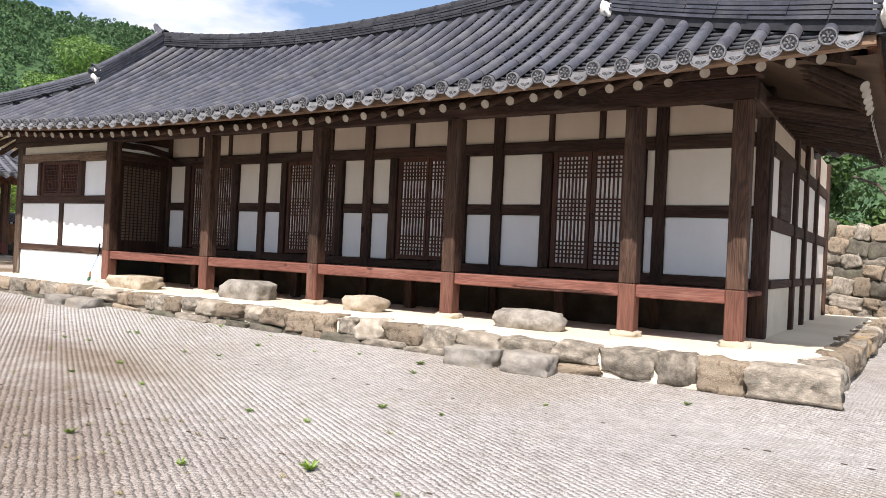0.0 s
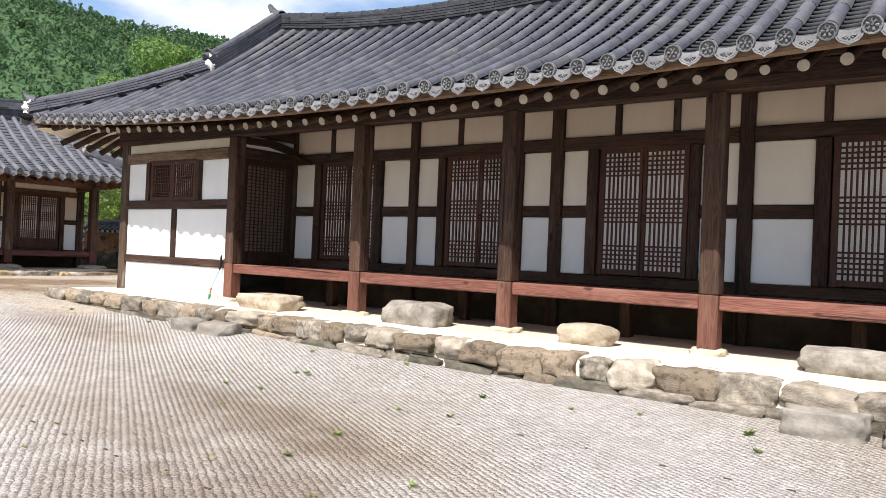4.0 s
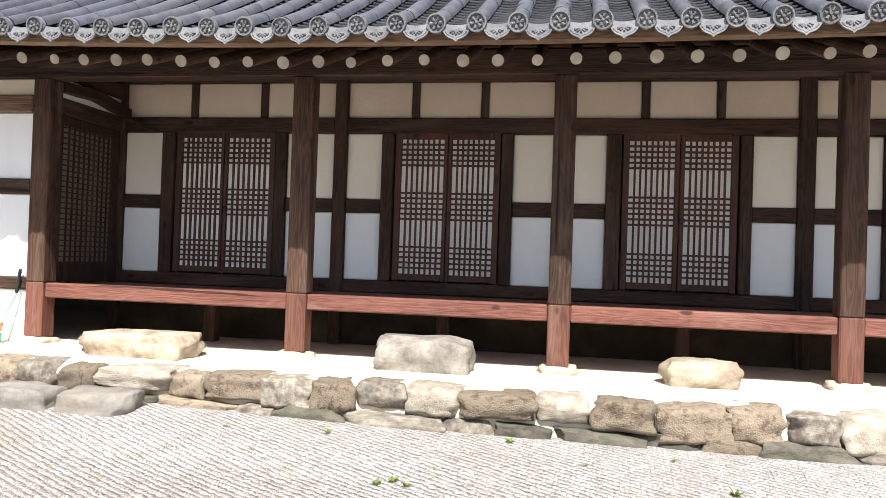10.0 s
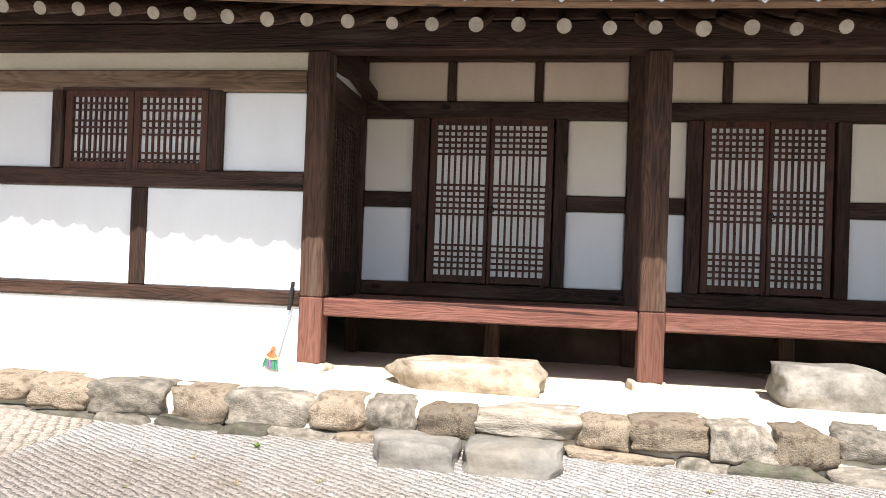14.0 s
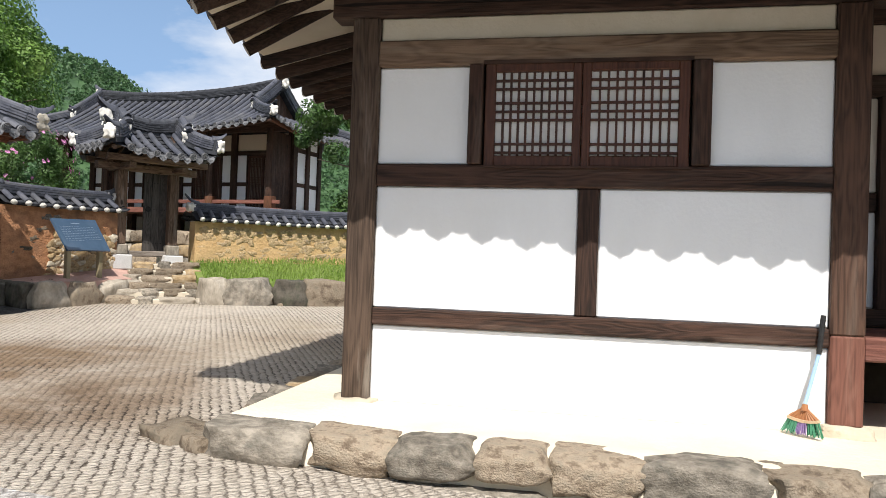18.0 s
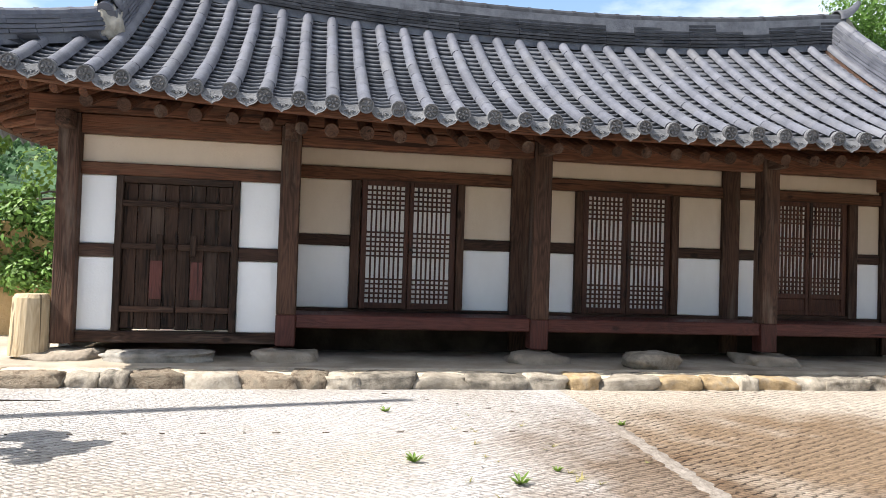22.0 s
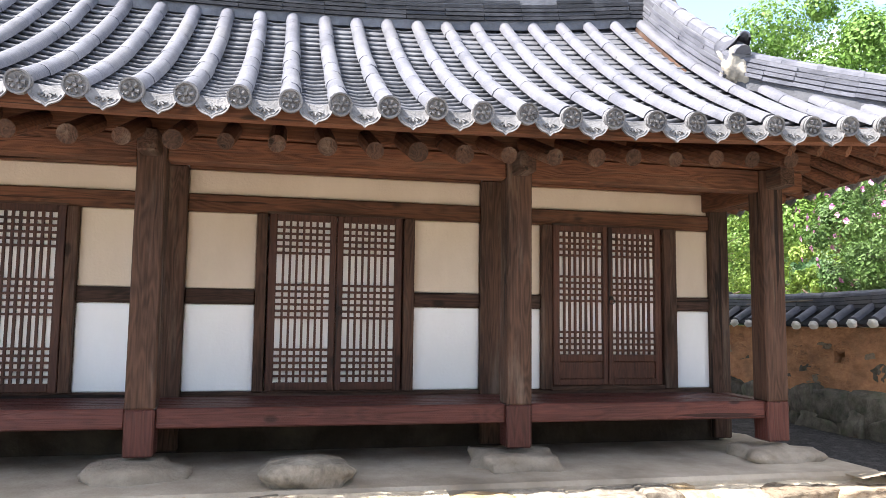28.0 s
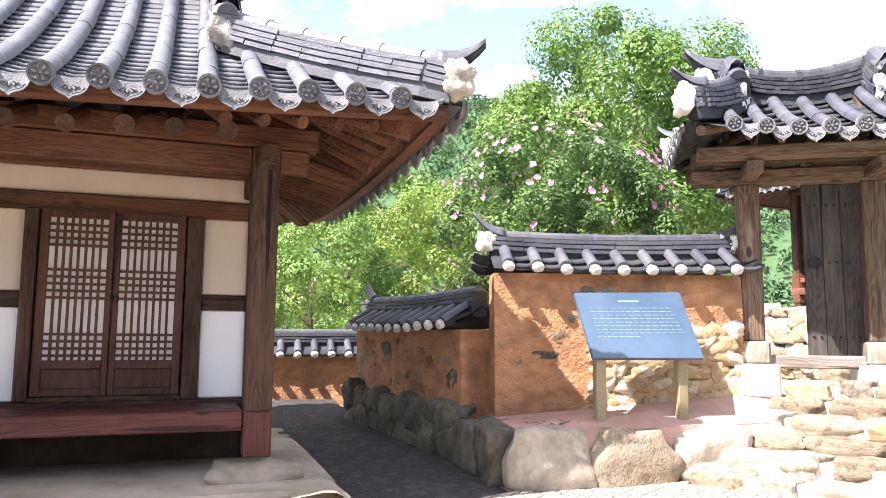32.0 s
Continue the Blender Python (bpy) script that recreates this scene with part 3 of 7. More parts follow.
    if plug:
        end = moved(blob(77, R * 1.85, 0.07, R * 1.5, 8, 0.0, 0.14), Matrix.Translation((0, 0.02, -R * 0.15)))
    end_data = end.data("end_tile", plug or tile_end, smooth=bool(plug))
    drop = Mesh()
    hw = sp / 2 - R * 0.56
    prof, low = [], []
    lip = [(0, 0.143), (0.1, 0.128), (0.3, 0.119), (0.55, 0.108), (0.75, 0.09), (0.9, 0.06), (1.01, 0.02)]
    for j in range(13):
        t = j / 12 * 2 - 1
        prof.append((t * hw, -0.022 * (1 - t * t) + 0.016))
        for (t0, d0), (t1, d2) in zip(lip, lip[1:]):
            if t0 <= abs(t) < t1:
                low.append((t * hw * 0.97, 0.028 - d0 - (d2 - d0) * (abs(t) - t0) / (t1 - t0)))
                break
    for y in (-0.016, 0.004):
        drop.v += [(a, y, b) for a, b in prof] + [(a, y - 0.042, b - 0.028) for a, b in low]
    drop.f += [(j, j + 1, 14 + j, 13 + j) for j in range(12)] + [(26 + j, 39 + j, 40 + j, 27 + j) for j in range(12)]
    drop.f += [(j, 26 + j, 27 + j, j + 1) for j in range(12)] + [(13 + j, 14 + j, 40 + j, 39 + j) for j in range(12)]
    # a raised border and a low flower
    for (xa, za), (xb, zb) in zip(low[1:-1], low[2:-1]):
        drop.tube((xa * 0.86, -0.05, za * 0.84 - 0.026), (xb * 0.86, -0.05, zb * 0.84 - 0.026), 0.005, 0.005, 5)
    for a in range(5):
        an = math.pi * (0.1 + 0.2 * a)
        drop.tube((0.016 * math.cos(an), -0.042, -0.05 - 0.012 * math.sin(an)), (0.05 * math.cos(an), -0.047, -0.055 - 0.03 * math.sin(an)), 0.005, 0.009, 5)
    drop_data = drop.data("drop_tile", tile_end)

    single = 0
    for side, w, d1 in sides:
        if d1 < 0.12:
            continue
        s = across[side]
        p0 = at(side, w, 0)
        m0 = at(side, w, min(0.3, d1))
        run = (m0 - p0).normalized()
        # eave end tiles, a little steeper than the slope
        level = Vector((run.x, run.y, run.z * 0.35)).normalized()
        disc_m = Matrix((s, level, s.cross(level).normalized())).transposed().to_4x4()
        jz = random.uniform(-0.008, 0.008)
        show = near and side in ("front", "right", "left")
        me = Matrix.Translation(p0 - run * 0.062 + Vector((0, 0, 0.034 + jz))) @ disc_m @ Matrix.Rotation(random.uniform(-0.3, 0.3), 4, "Y")
        T.share("end_tile", end_data, me, body)
        md = Matrix.Translation(p0 + s * (sp / 2) - run * 0.012 + Vector((0, 0, jz + 0.012))) @ Matrix.Rotation(math.atan2(s.y, s.x), 4, "Z")
        if not plug:
            T.share("drop_tile", drop_data, md, body)
        rows = max(1, int(round(d1 / (tl * 0.93))))
        for r in range(rows):
            d = d1 * r / rows
            a, b = at(side, w, d), at(side, w, min(d1, d + d1 / rows))
            rn = (b - a).normalized()
            nn = s.cross(rn).normalized()
            fm = Matrix((s, rn, nn)).transposed().to_4x4()
            wob = s * random.uniform(-0.005, 0.005) + nn * random.uniform(0.0, 0.003)
            mm = Matrix.Translation(a + wob + Vector((0, 0, 0.03))) @ fm @ Matrix.Diagonal((1, (b - a).length / 0.31, 1, 1))
            if show and side == "front" and r < 5 and single < 290:
                T.share("cover_tile", tile_data, mm, body)
                single += 1
            else:
                cover.add([tuple(mm @ Vector(q)) for q in tile_mesh.v], tile_mesh.f)
        # channel tiles between the rows
        stepd = 0.122 if near and side == "front" else 0.15
        k = int(d1 / stepd)
        hw2 = sp / 2 + 0.01
        for r in range(k):
            d = d1 * r / k
            a, b = at(side, w, d), at(side, w, min(d1, d + d1 / k * 1.05))
            rn = (b - a).normalized()
            nn = s.cross(rn).normalized()
            c = a + s * (sp / 2)
            e2 = b + s * (sp / 2)
            vs = []
            for q, hh in ((c + rn * 0.03, -0.022), (c, 0.01), (c + rn * 0.003, 0.036), (e2, -0.012)):
                for t in (-1, -0.5, 0, 0.5, 1):
                    vs.append(tuple(q + s * (t * hw2) + nn * (hh - 0.042 * (1 - t * t) + 0.016)))
            pans.add(vs, [(5 * g + j, 5 * g + j + 1, 5 * g + 6 + j, 5 * g + 5 + j) for g in range(3) for j in range(4)])
    T.part("cover_tiles", cover, T.tile, body, "rows of round grey cover tiles", kind="stuff")
    T.part("channel_tiles", pans, T.bed, body, "overlapping grey channel tiles", kind="stuff")
    return body, at, z_front, lambda w, d, right=False: z_right(w, d) if right else z_side(w, d)


def roof_sheet(m, u0, u1, v0, v1, half, inset, hipv, z_front, z_side, hips, z_right):
    """The bed of the roof, four slopes of quads, with a thickness below."""
    N, K = 36, 8
    dz = -0.02

    def strip(fn, lo, hi, reach):
        idx = {}
        for i in range(N + 1):
            w = lo + (hi - lo) * i / N
            top = reach(w)
            for j in range(K + 1):
                idx[i, j] = len(m.v)
                x, y, z = fn(w, top * j / K)
                m.v.append((x, y, z + dz))
        for i in range(N):
            for j in range(K):
                m.f.append((idx[i, j], idx[i + 1, j], idx[i + 1, j + 1], idx[i, j + 1]))

    def reach_f(w):
        e = min(w - u0, u1 - w)
        return half if not hips or e >= inset else e * hipv / inset

    def reach_s(w):
        return min(min(w - v0, v1 - w) * inset / hipv, inset)

    strip(lambda w, d: (w, v0 + d, z_front(w, d)), u0, u1, reach_f)
    strip(lambda w, d: (w, v1 - d, z_front(w, d)), u0, u1, reach_f)
    if hips:
        strip(lambda w, d: (u0 + d, w, z_side(w, d)), v0, v1, reach_s)
        strip(lambda w, d: (u1 - d, w, z_right(w, d)), v0, v1, reach_s)
    return m


def ridge_bar(T, pts, parent, layers=5, wide=0.13, label="stacked tile ridge", name="ridge", cap0=True, cap1=True, big=1.0):
    """A ridge of stacked flat tiles with a round top and mortared ends."""
    th = 0.046
    core = wide * 0.8
    top = ridge_dark if name == "main_ridge" else T.tile
    ob = T.part(name, Mesh().sweep(pts, [(-core, -0.1), (core, -0.1), (core, layers * th - 0.004), (-core, layers * th - 0.004)]), T.bed, parent, label)
    P = [Vector(p) for p in pts]
    rk = random.Random(int(abs(P[0].x * 13 + P[-1].y * 7)))
    course = Mesh()
    for k in range(layers):
        ww = wide * (1.0 - 0.04 * k)
        z = k * th
        for i in range(len(P) - 1):
            n = max(1, round((P[i + 1] - P[i]).length / 0.34))
            for q in range(n):
                a, b = P[i].lerp(P[i + 1], q / n), P[i].lerp(P[i + 1], (q + 0.985) / n)
                j, up = rk.uniform(-0.008, 0.008), z + rk.uniform(-0.003, 0.003)
                course.sweep([a, b], [(-ww + j, up), (ww + j, up), (ww + j, up + th * 0.72), (-ww + j, up + th * 0.72)])
    T.part("ridge_tiles", course, top, parent, "stacked courses of flat ridge tiles", kind="stuff")
    r = wide * 0.62
    cap = [(r * math.cos(math.pi * i / 6), layers * th + r * math.sin(math.pi * i / 6)) for i in range(7)]
    T.part("ridge_cap", Mesh().sweep(pts, cap), top, parent)
    # joints of the round top tiles
    b = Mesh()
    P = [Vector(p) for p in pts]
    tot = sum((P[i + 1] - P[i]).length for i in range(len(P) - 1))
    k = int(tot / 0.32)
    cap2 = [(1.07 * r * math.cos(math.pi * i / 6), layers * th + 1.07 * r * math.sin(math.pi * i / 6)) for i in range(7)]
    for i in range(1, k):
        t = i / k * (len(P) - 1)
        a = int(t)
        q = P[a].lerp(P[min(a + 1, len(P) - 1)], t - a)
        d = (P[min(a + 1, len(P) - 1)] - P[a]).normalized() * 0.02
        b.sweep([q - d, q + d], cap2)
    if b.v:
        T.part("ridge_joints", b, top, parent, "raised joints of the ridge tiles", kind="stuff")
    for flag, e, f in ((cap0, P[0], P[1]), (cap1, P[-1], P[-2])):
        if flag:
            d = (e - f).normalized()
            s = d.cross(Vector((0, 0, 1))).normalized()
            h = layers * th + r
            c = moved(blob(int(abs(e.x * 31 + e.y * 17)) + 3, 0.17 * big, 0.2 * big, h * 0.95, 8, 0.45, 0.32, 4), Matrix.Translation(e + d * 0.05 + Vector((0, 0, h * 0.42))) @ Matrix.Rotation(math.atan2(d.y, d.x), 4, "Z"))
            T.part("mortar_end", c, T.mortar, parent, "pale lime mortar at the ridge end", smooth=True)
            # arched end tile, turned up like a tongue
            w = Mesh()
            w.smooth = True
            R0 = wide * 0.78 * big
            K, J = 6, 8
            for k in range(K + 1):
                t = k / K
                o = e + d * (-0.12 + 0.3 * t * big) + Vector((0, 0, h - R0 * 0.75 + 0.2 * t * t * big))
                for rr in (R0 * (1 - 0.5 * t * t), R0 * (1 - 0.5 * t * t) - 0.022):
                    for j in range(J + 1):
                        a = math.pi * j / J
                        w.v.append(tuple(o + s * rr * math.cos(a) + Vector((0, 0, rr * math.sin(a) * (1.15 - 0.25 * t)))))
            n = J + 1
            for k in range(K):
                for q in (0, 1):
                    for j in range(J):
                        i = (2 * k + q) * n + j
                        w.f.append((i, i + 1, i + 1 + 2 * n, i + 2 * n))
            for k in (0, K):
                for j in range(J):
                    i = 2 * k * n + j
                    w.f.append((i, i + 1, i + 1 + n, i + n))
            T.part("ridge_end_tile", w, tile, parent, "dark arched end tile turned up")
    return ob


# ---- doors and windows ----
def lattice(m, u0, u1, z0, z1, v, cols=7, groups=((0.0, 5), (0.42, 6), (0.87, 5)), bar=0.021, gap=0.058):
    """Bars of a paper door: evenly spaced uprights and rows of crossbars."""
    for i in range(1, cols + 1):
        u = u0 + (u1 - u0) * i / (cols + 1)
        m.box(u - bar / 2, u + bar / 2, v - 0.012, v + 0.012, z0, z1, 0)
    for t, n in groups:
        for j in range(n):
            z = z1 - (z1 - z0) * t - gap * j - (gap if t == 0 else 0)
            if z0 < z < z1:
                m.box(u0, u1, v - 0.014, v + 0.008, z - bar / 2, z + bar / 2, 0)
    return m


def paper_door(T, f0, f1, z0, z1, v, leaves, lz0, lz1, mats, board=False, handle=True, jamb=0.1, backing=None, name="door", label="double lattice door backed with white paper", groups=None, cols=7, bar=0.021):
    """A pair of lattice leaves in a heavy frame."""
    l0, l1 = leaves[0][0] - 0.085, leaves[-1][1] + 0.085
    door = new(name)
    door.parent = T.e
    tagged(door, label)
    T.part("jamb", Mesh().box(f0, l0, v - 0.06, v + 0.08, z0, z1), mats["z"], door)
    T.part("jamb", Mesh().box(l1, f1, v - 0.062, v + 0.08, z0, z1), mats["z"], door)
    T.part("head", Mesh().box(l0, l1, v - 0.05, v + 0.08, lz1 + 0.075, z1), mats["x"], door)
    T.part("sill", Mesh().box(l0, l1, v - 0.05, v + 0.08, z0 - 0.01, (lz0 - 0.085 if not board else z0 + 0.03)), mats["x"], door)
    gr = groups or ((0.0, 5), (0.40, 6), (0.80, 5))
    for i, (a, b) in enumerate(leaves):
        s = Mesh()
        lo = z0 + 0.035 if board else lz0 - 0.08
        left = a - 0.07 if i == 0 else (leaves[0][1] + a) / 2 + 0.003
        right = b + 0.07 if i == len(leaves) - 1 else (b + leaves[1][0]) / 2 - 0.003
        s.box(left, a, v - 0.03, v + 0.03, lo, lz1 + 0.07)
        s.box(b, right, v - 0.03, v + 0.03, lo, lz1 + 0.07)
        s.box(a, b, v - 0.03, v + 0.03, lz1, lz1 + 0.07)
        s.box(a, b, v - 0.03, v + 0.03, lz0 - 0.07, lz0)
        if board:
            s.box(a, b, v - 0.012, v + 0.02, lo + 0.06, lz0 - 0.07)
            s.box(a, b, v - 0.03, v + 0.03, lo, lo + 0.06)
        T.part("leaf_frame", s, leafwood["z"], door)
        T.part("lattice", lattice(Mesh(), a, b, lz0, lz1, v, cols, gr, bar), leafwood["z"], door)
        p = Mesh().box(a - 0.005, b + 0.005, v + 0.014, v + 0.018, lz0 - 0.005, lz1 + 0.005, 0)
        T.part("paper", p, backing or paper, door, "sheet of white door paper" if not backing else "")
    if handle and len(leaves) == 2:
        mid = (leaves[0][1] + leaves[1][0]) / 2
        h = Mesh()
        zc = lz0 + (lz1 - lz0) * 0.46
        h.tube((mid + 0.03, v - 0.05, zc), (mid + 0.03, v - 0.028, zc), 0.018, 0.022, 10)
        n0 = len(h.v)
        for k in range(12):
            a0 = 2 * math.pi * k / 12
            for j in range(5):
                b0 = 2 * math.pi * j / 5
                rr = 0.028 + 0.005 * math.cos(b0)
                h.v.append((mid + 0.03 + rr * math.sin(a0), v - 0.046 + 0.005 * math.sin(b0), zc - 0.03 + rr * math.cos(a0)))
        h.f += [(n0 + k * 5 + j, n0 + k * 5 + (j + 1) % 5, n0 + (k + 1) % 12 * 5 + (j + 1) % 5, n0 + (k + 1) % 12 * 5 + j) for k in range(12) for j in range(5)]
        T.part("ring_handle", h, iron, door, "black iron ring handle")
    return door


def member(T, name, u0, u1, v0, v1, z0, z1, mats, parent=None, label=""):
    ax = "x" if (u1 - u0) >= max(v1 - v0, z1 - z0) else ("y" if (v1 - v0) >= z1 - z0 else "z")
    return T.part(name, Mesh().box(u0, u1, v0, v1, z0, z1, 0.012), mats[ax], parent, label)


def panel(T, u0, u1, v0, v1, z0, z1, mat=None, parent=None):
    return T.part("plaster_panel", Mesh().box(u0, u1, v0, v1, z0, z1, 0.01), mat or plaster, parent)


def rafters(T, u0, u1, v_end, z_end, v_in, slope, mats, end_mat, spacing=0.3, r=0.05, jitter=0.02):
    n = round((u1 - u0) / spacing)
    for i in range(n + 1):
        u = u0 + (u1 - u0) * i / n + random.uniform(-jitter, jitter)
        rr = r * random.uniform(0.9, 1.12)
        z = z_end(u) if callable(z_end) else z_end
        z += random.uniform(-0.01, 0.01)
        m = Mesh()
        m.smooth = False
        m.tube((u, v_end, z), (u, v_in, z + (v_in - v_end) * slope), rr, rr * 1.15, 12, True)
        ob = T.part("rafter", m, mats["y"])
        e = Mesh()
        d = Vector((0, 1, slope)).normalized()
        c = Vector((u, v_end, z))
        e.tube(tuple(c - d * 0.006), tuple(c + d * 0.004), rr * 0.96, rr * 0.96, 12)
        T.part("rafter_end", e, end_mat, ob)


# ---- the ground ----
def build_ground():
    xs = sorted(set([-600, -300, -150, -90, -60, -45] + [round(-36 + 0.5 * i, 2) for i in range(97)] + [20, 30, 60, 150, 300, 600]))
    ys = sorted(set([-600, -300, -150, -60, -30, -18] + [round(-12 + 0.5 * i, 2) for i in range(65)] + [25, 35, 60, 150, 300, 600]))
    m = Mesh()
    m.v = [(x, y, ground_z(x, y)) for y in ys for x in xs]
    w = len(xs)
    m.f = [(j * w + i, j * w + i + 1, (j + 1) * w + i + 1, (j + 1) * w + i) for j in range(len(ys) - 1) for i in range(w - 1)]
    mat = shader("woven_coir_matting", (0.4, 0.372, 0.348), (0.62, 0.595, 0.58), (9, 9, 9), 0.95, 0.6, 60, (0.36, 0.295, 0.22), 0.7, 0.35)
    nt = mat.node_tree
    bs = nt.nodes["Principled BSDF"]
    tone = bs.inputs["Base Color"].links[0].from_socket
    co = nt.nodes.new("ShaderNodeTexCoord")

    def node(kind, **values):
        n = nt.nodes.new(kind)
        for k, v in values.items():
            n.inputs[k].default_value = v
        return n

    def math_node(op, a, b):
        n = nt.nodes.new("ShaderNodeMath")
        n.operation = op
        for i, q in enumerate((a, b)):
            if isinstance(q, float):
                n.inputs[i].default_value = q
            else:
                nt.links.new(q, n.inputs[i])
        return n.outputs[0]

    def soft_step(src, lo, hi):
        n = nt.nodes.new("ShaderNodeMapRange")
        n.interpolation_type = "SMOOTHSTEP"
        n.inputs["From Min"].default_value, n.inputs["From Max"].default_value = lo, hi
        nt.links.new(src, n.inputs["Value"])
        return n.outputs["Result"]

    def wave(vec, scale, dist, dscale, detail=2.0):
        n = node("ShaderNodeTexWave", Distortion=dist, Detail=detail)
        n.inputs["Scale"].default_value = scale
        n.inputs["Detail Scale"].default_value = dscale
        nt.links.new(vec, n.inputs["Vector"])
        return n.outputs["Fac"]

    # two lengths of matting, laid with their strands at 150 and 119 degrees
    rows, twist = [], []
    for turn in (150, 119):
        rot = node("ShaderNodeMapping", Rotation=(0, 0, radians(90 - turn)))
        nt.links.new(co.outputs["Object"], rot.inputs["Vector"])
        rows.append(wave(rot.outputs["Vector"], 6.4 if turn == 150 else 4.4, 2.8, 2.8))
        rot2 = node("ShaderNodeMapping", Rotation=(0, 0, radians(90 - turn + 63)))
        nt.links.new(co.outputs["Object"], rot2.inputs["Vector"])
        twist.append(wave(rot2.outputs["Vector"], 9.5 if turn == 150 else 6.8, 5.0, 3.0, 3.0))
    sx = nt.nodes.new("ShaderNodeSeparateXYZ")
    nt.links.new(co.outputs["Object"], sx.inputs[0])
    side = math_node("LESS_THAN", sx.outputs["X"], -14.2)

    def pick(pair):
        n = nt.nodes.new("ShaderNodeMix")
        nt.links.new(side, n.inputs[0])
        nt.links.new(pair[0], n.inputs[2])
        nt.links.new(pair[1], n.inputs[3])
        return n.outputs[0]

    row, tw = pick(rows), pick(twist)
    fib = node("ShaderNodeTexNoise", Scale=48.0, Detail=5.0, Roughness=0.7)
    nt.links.new(co.outputs["Object"], fib.inputs["Vector"])
    fuzz = fib.outputs["Fac"]
    body = math_node("POWER", row, 0.5)
    hgt = math_node("ADD", math_node("MULTIPLY", body, math_node("ADD", math_node("MULTIPLY", tw, 0.75), 0.4)), math_node("MULTIPLY", fuzz, 0.95))
    bp = node("ShaderNodeBump", Strength=1.0, Distance=0.021)
    nt.links.new(hgt, bp.inputs["Height"])
    nt.links.new(bp.outputs["Normal"], bs.inputs["Normal"])
    # low spots between the strands are darker, more in some places
    brk = node("ShaderNodeTexNoise", Scale=17.0, Detail=3.0)
    nt.links.new(co.outputs["Object"], brk.inputs["Vector"])
    big = node("ShaderNodeTexNoise", Scale=0.5, Detail=3.0)
    nt.links.new(co.outputs["Object"], big.inputs["Vector"])
    low = math_node("SUBTRACT", 1.0, hgt)
    gap_dark = math_node("MULTIPLY", soft_step(low, 0.1, 0.44), soft_step(brk.outputs["Fac"], 0.32, 0.55))
    gap_dark = math_node("MULTIPLY", gap_dark, soft_step(big.outputs["Fac"], 0.2, 0.65))
    gap = nt.nodes.new("ShaderNodeMix")
    gap.data_type = "RGBA"
    gap.inputs["B"].default_value = (0.075, 0.058, 0.045, 1)
    # an older, browner length lies towards the gate
    old = math_node("MULTIPLY", side, math_node("GREATER_THAN", math_node("ADD", sx.outputs["Y"], math_node("MULTIPLY", sx.outputs["X"], 0.075)), 5.66))
    warm = nt.nodes.new("ShaderNodeMix")
    warm.data_type, warm.blend_type = "RGBA", "MULTIPLY"
    warm.inputs["B"].default_value = (1.0, 0.93, 0.82, 1)
    nt.links.new(old, warm.inputs["Factor"])
    nt.links.new(tone, warm.inputs["A"])
    nt.links.new(math_node("MULTIPLY", gap_dark, math_node("ADD", math_node("MULTIPLY", old, 0.3), 0.7)), gap.inputs["Factor"])
    nt.links.new(warm.outputs["Result"], gap.inputs["A"])
    last = gap.outputs["Result"]
    # worn brown patches where rain stands
    for cx, cy, rx, ry, turn, force in ((-20.6, 9.2, 4.2, 2.2, 72, 0.95), (-18.9, 8.0, 1.9, 1.2, 60, 0.85), (-19.6, 7.0, 2.4, 1.0, 10, 0.85), (-18.8, 6.3, 1.8, 1.0, 5, 0.75), (-18.2, 9.2, 2.4, 0.9, 110, 0.7), (-5.8, 3.2, 3.4, 1.3, -20, 0.6), (-4.0, 2.6, 4.2, 2.4, -20, 0.35), (-9.0, 5.2, 5.0, 1.6, -12, 0.3), (-7.5, 5.0, 2.4, 0.6, -10, 0.5), (-13.5, 6.6, 2.6, 0.9, 0, 0.5), (-17.5, 13.5, 2.2, 1.0, 20, 0.5)):
        mp = node("ShaderNodeMapping", Location=(-cx, -cy, 0))
        mp2 = node("ShaderNodeMapping", Rotation=(0, 0, radians(-turn)))
        mp3 = node("ShaderNodeMapping", Scale=(1 / rx, 1 / ry, 0.0))
        gs = nt.nodes.new("ShaderNodeTexGradient")
        gs.gradient_type = "SPHERICAL"
        n2 = node("ShaderNodeTexNoise", Scale=2.2, Detail=6.0)
        rp = nt.nodes.new("ShaderNodeValToRGB")
        rp.color_ramp.elements[0].position, rp.color_ramp.elements[1].position = 0.06, 0.34
        rp.color_ramp.elements[1].color = (force, force, force, 1)
        nt.links.new(co.outputs["Object"], mp.inputs["Vector"])
        nt.links.new(mp.outputs["Vector"], mp2.inputs["Vector"])
        nt.links.new(mp2.outputs["Vector"], mp3.inputs["Vector"])
        nt.links.new(mp3.outputs["Vector"], gs.inputs["Vector"])
        nt.links.new(co.outputs["Object"], n2.inputs["Vector"])
        nt.links.new(math_node("MULTIPLY", gs.outputs["Fac"], n2.outputs["Fac"]), rp.inputs["Fac"])
        mx = nt.nodes.new("ShaderNodeMix")
        mx.data_type = "RGBA"
        mx.blend_type = "MULTIPLY"
        mx.inputs["B"].default_value = (0.45, 0.345, 0.25, 1)
        nt.links.new(rp.outputs["Color"], mx.inputs["Factor"])
        nt.links.new(last, mx.inputs["A"])
        last = mx.outputs["Result"]
    nt.links.new(last, bs.inputs["Base Color"])
    ob = new("ground", m.data("ground", mat))
    tagged(ob, "yard covered with sun-bleached woven coir matting", "ground", kind="structure")


build_ground()

# ---- the sunny house ----
A = Thing("tiled_house", "long wooden house with white plaster walls and grey tiled roof", "house", (-9.0, 9.0, 0.33))
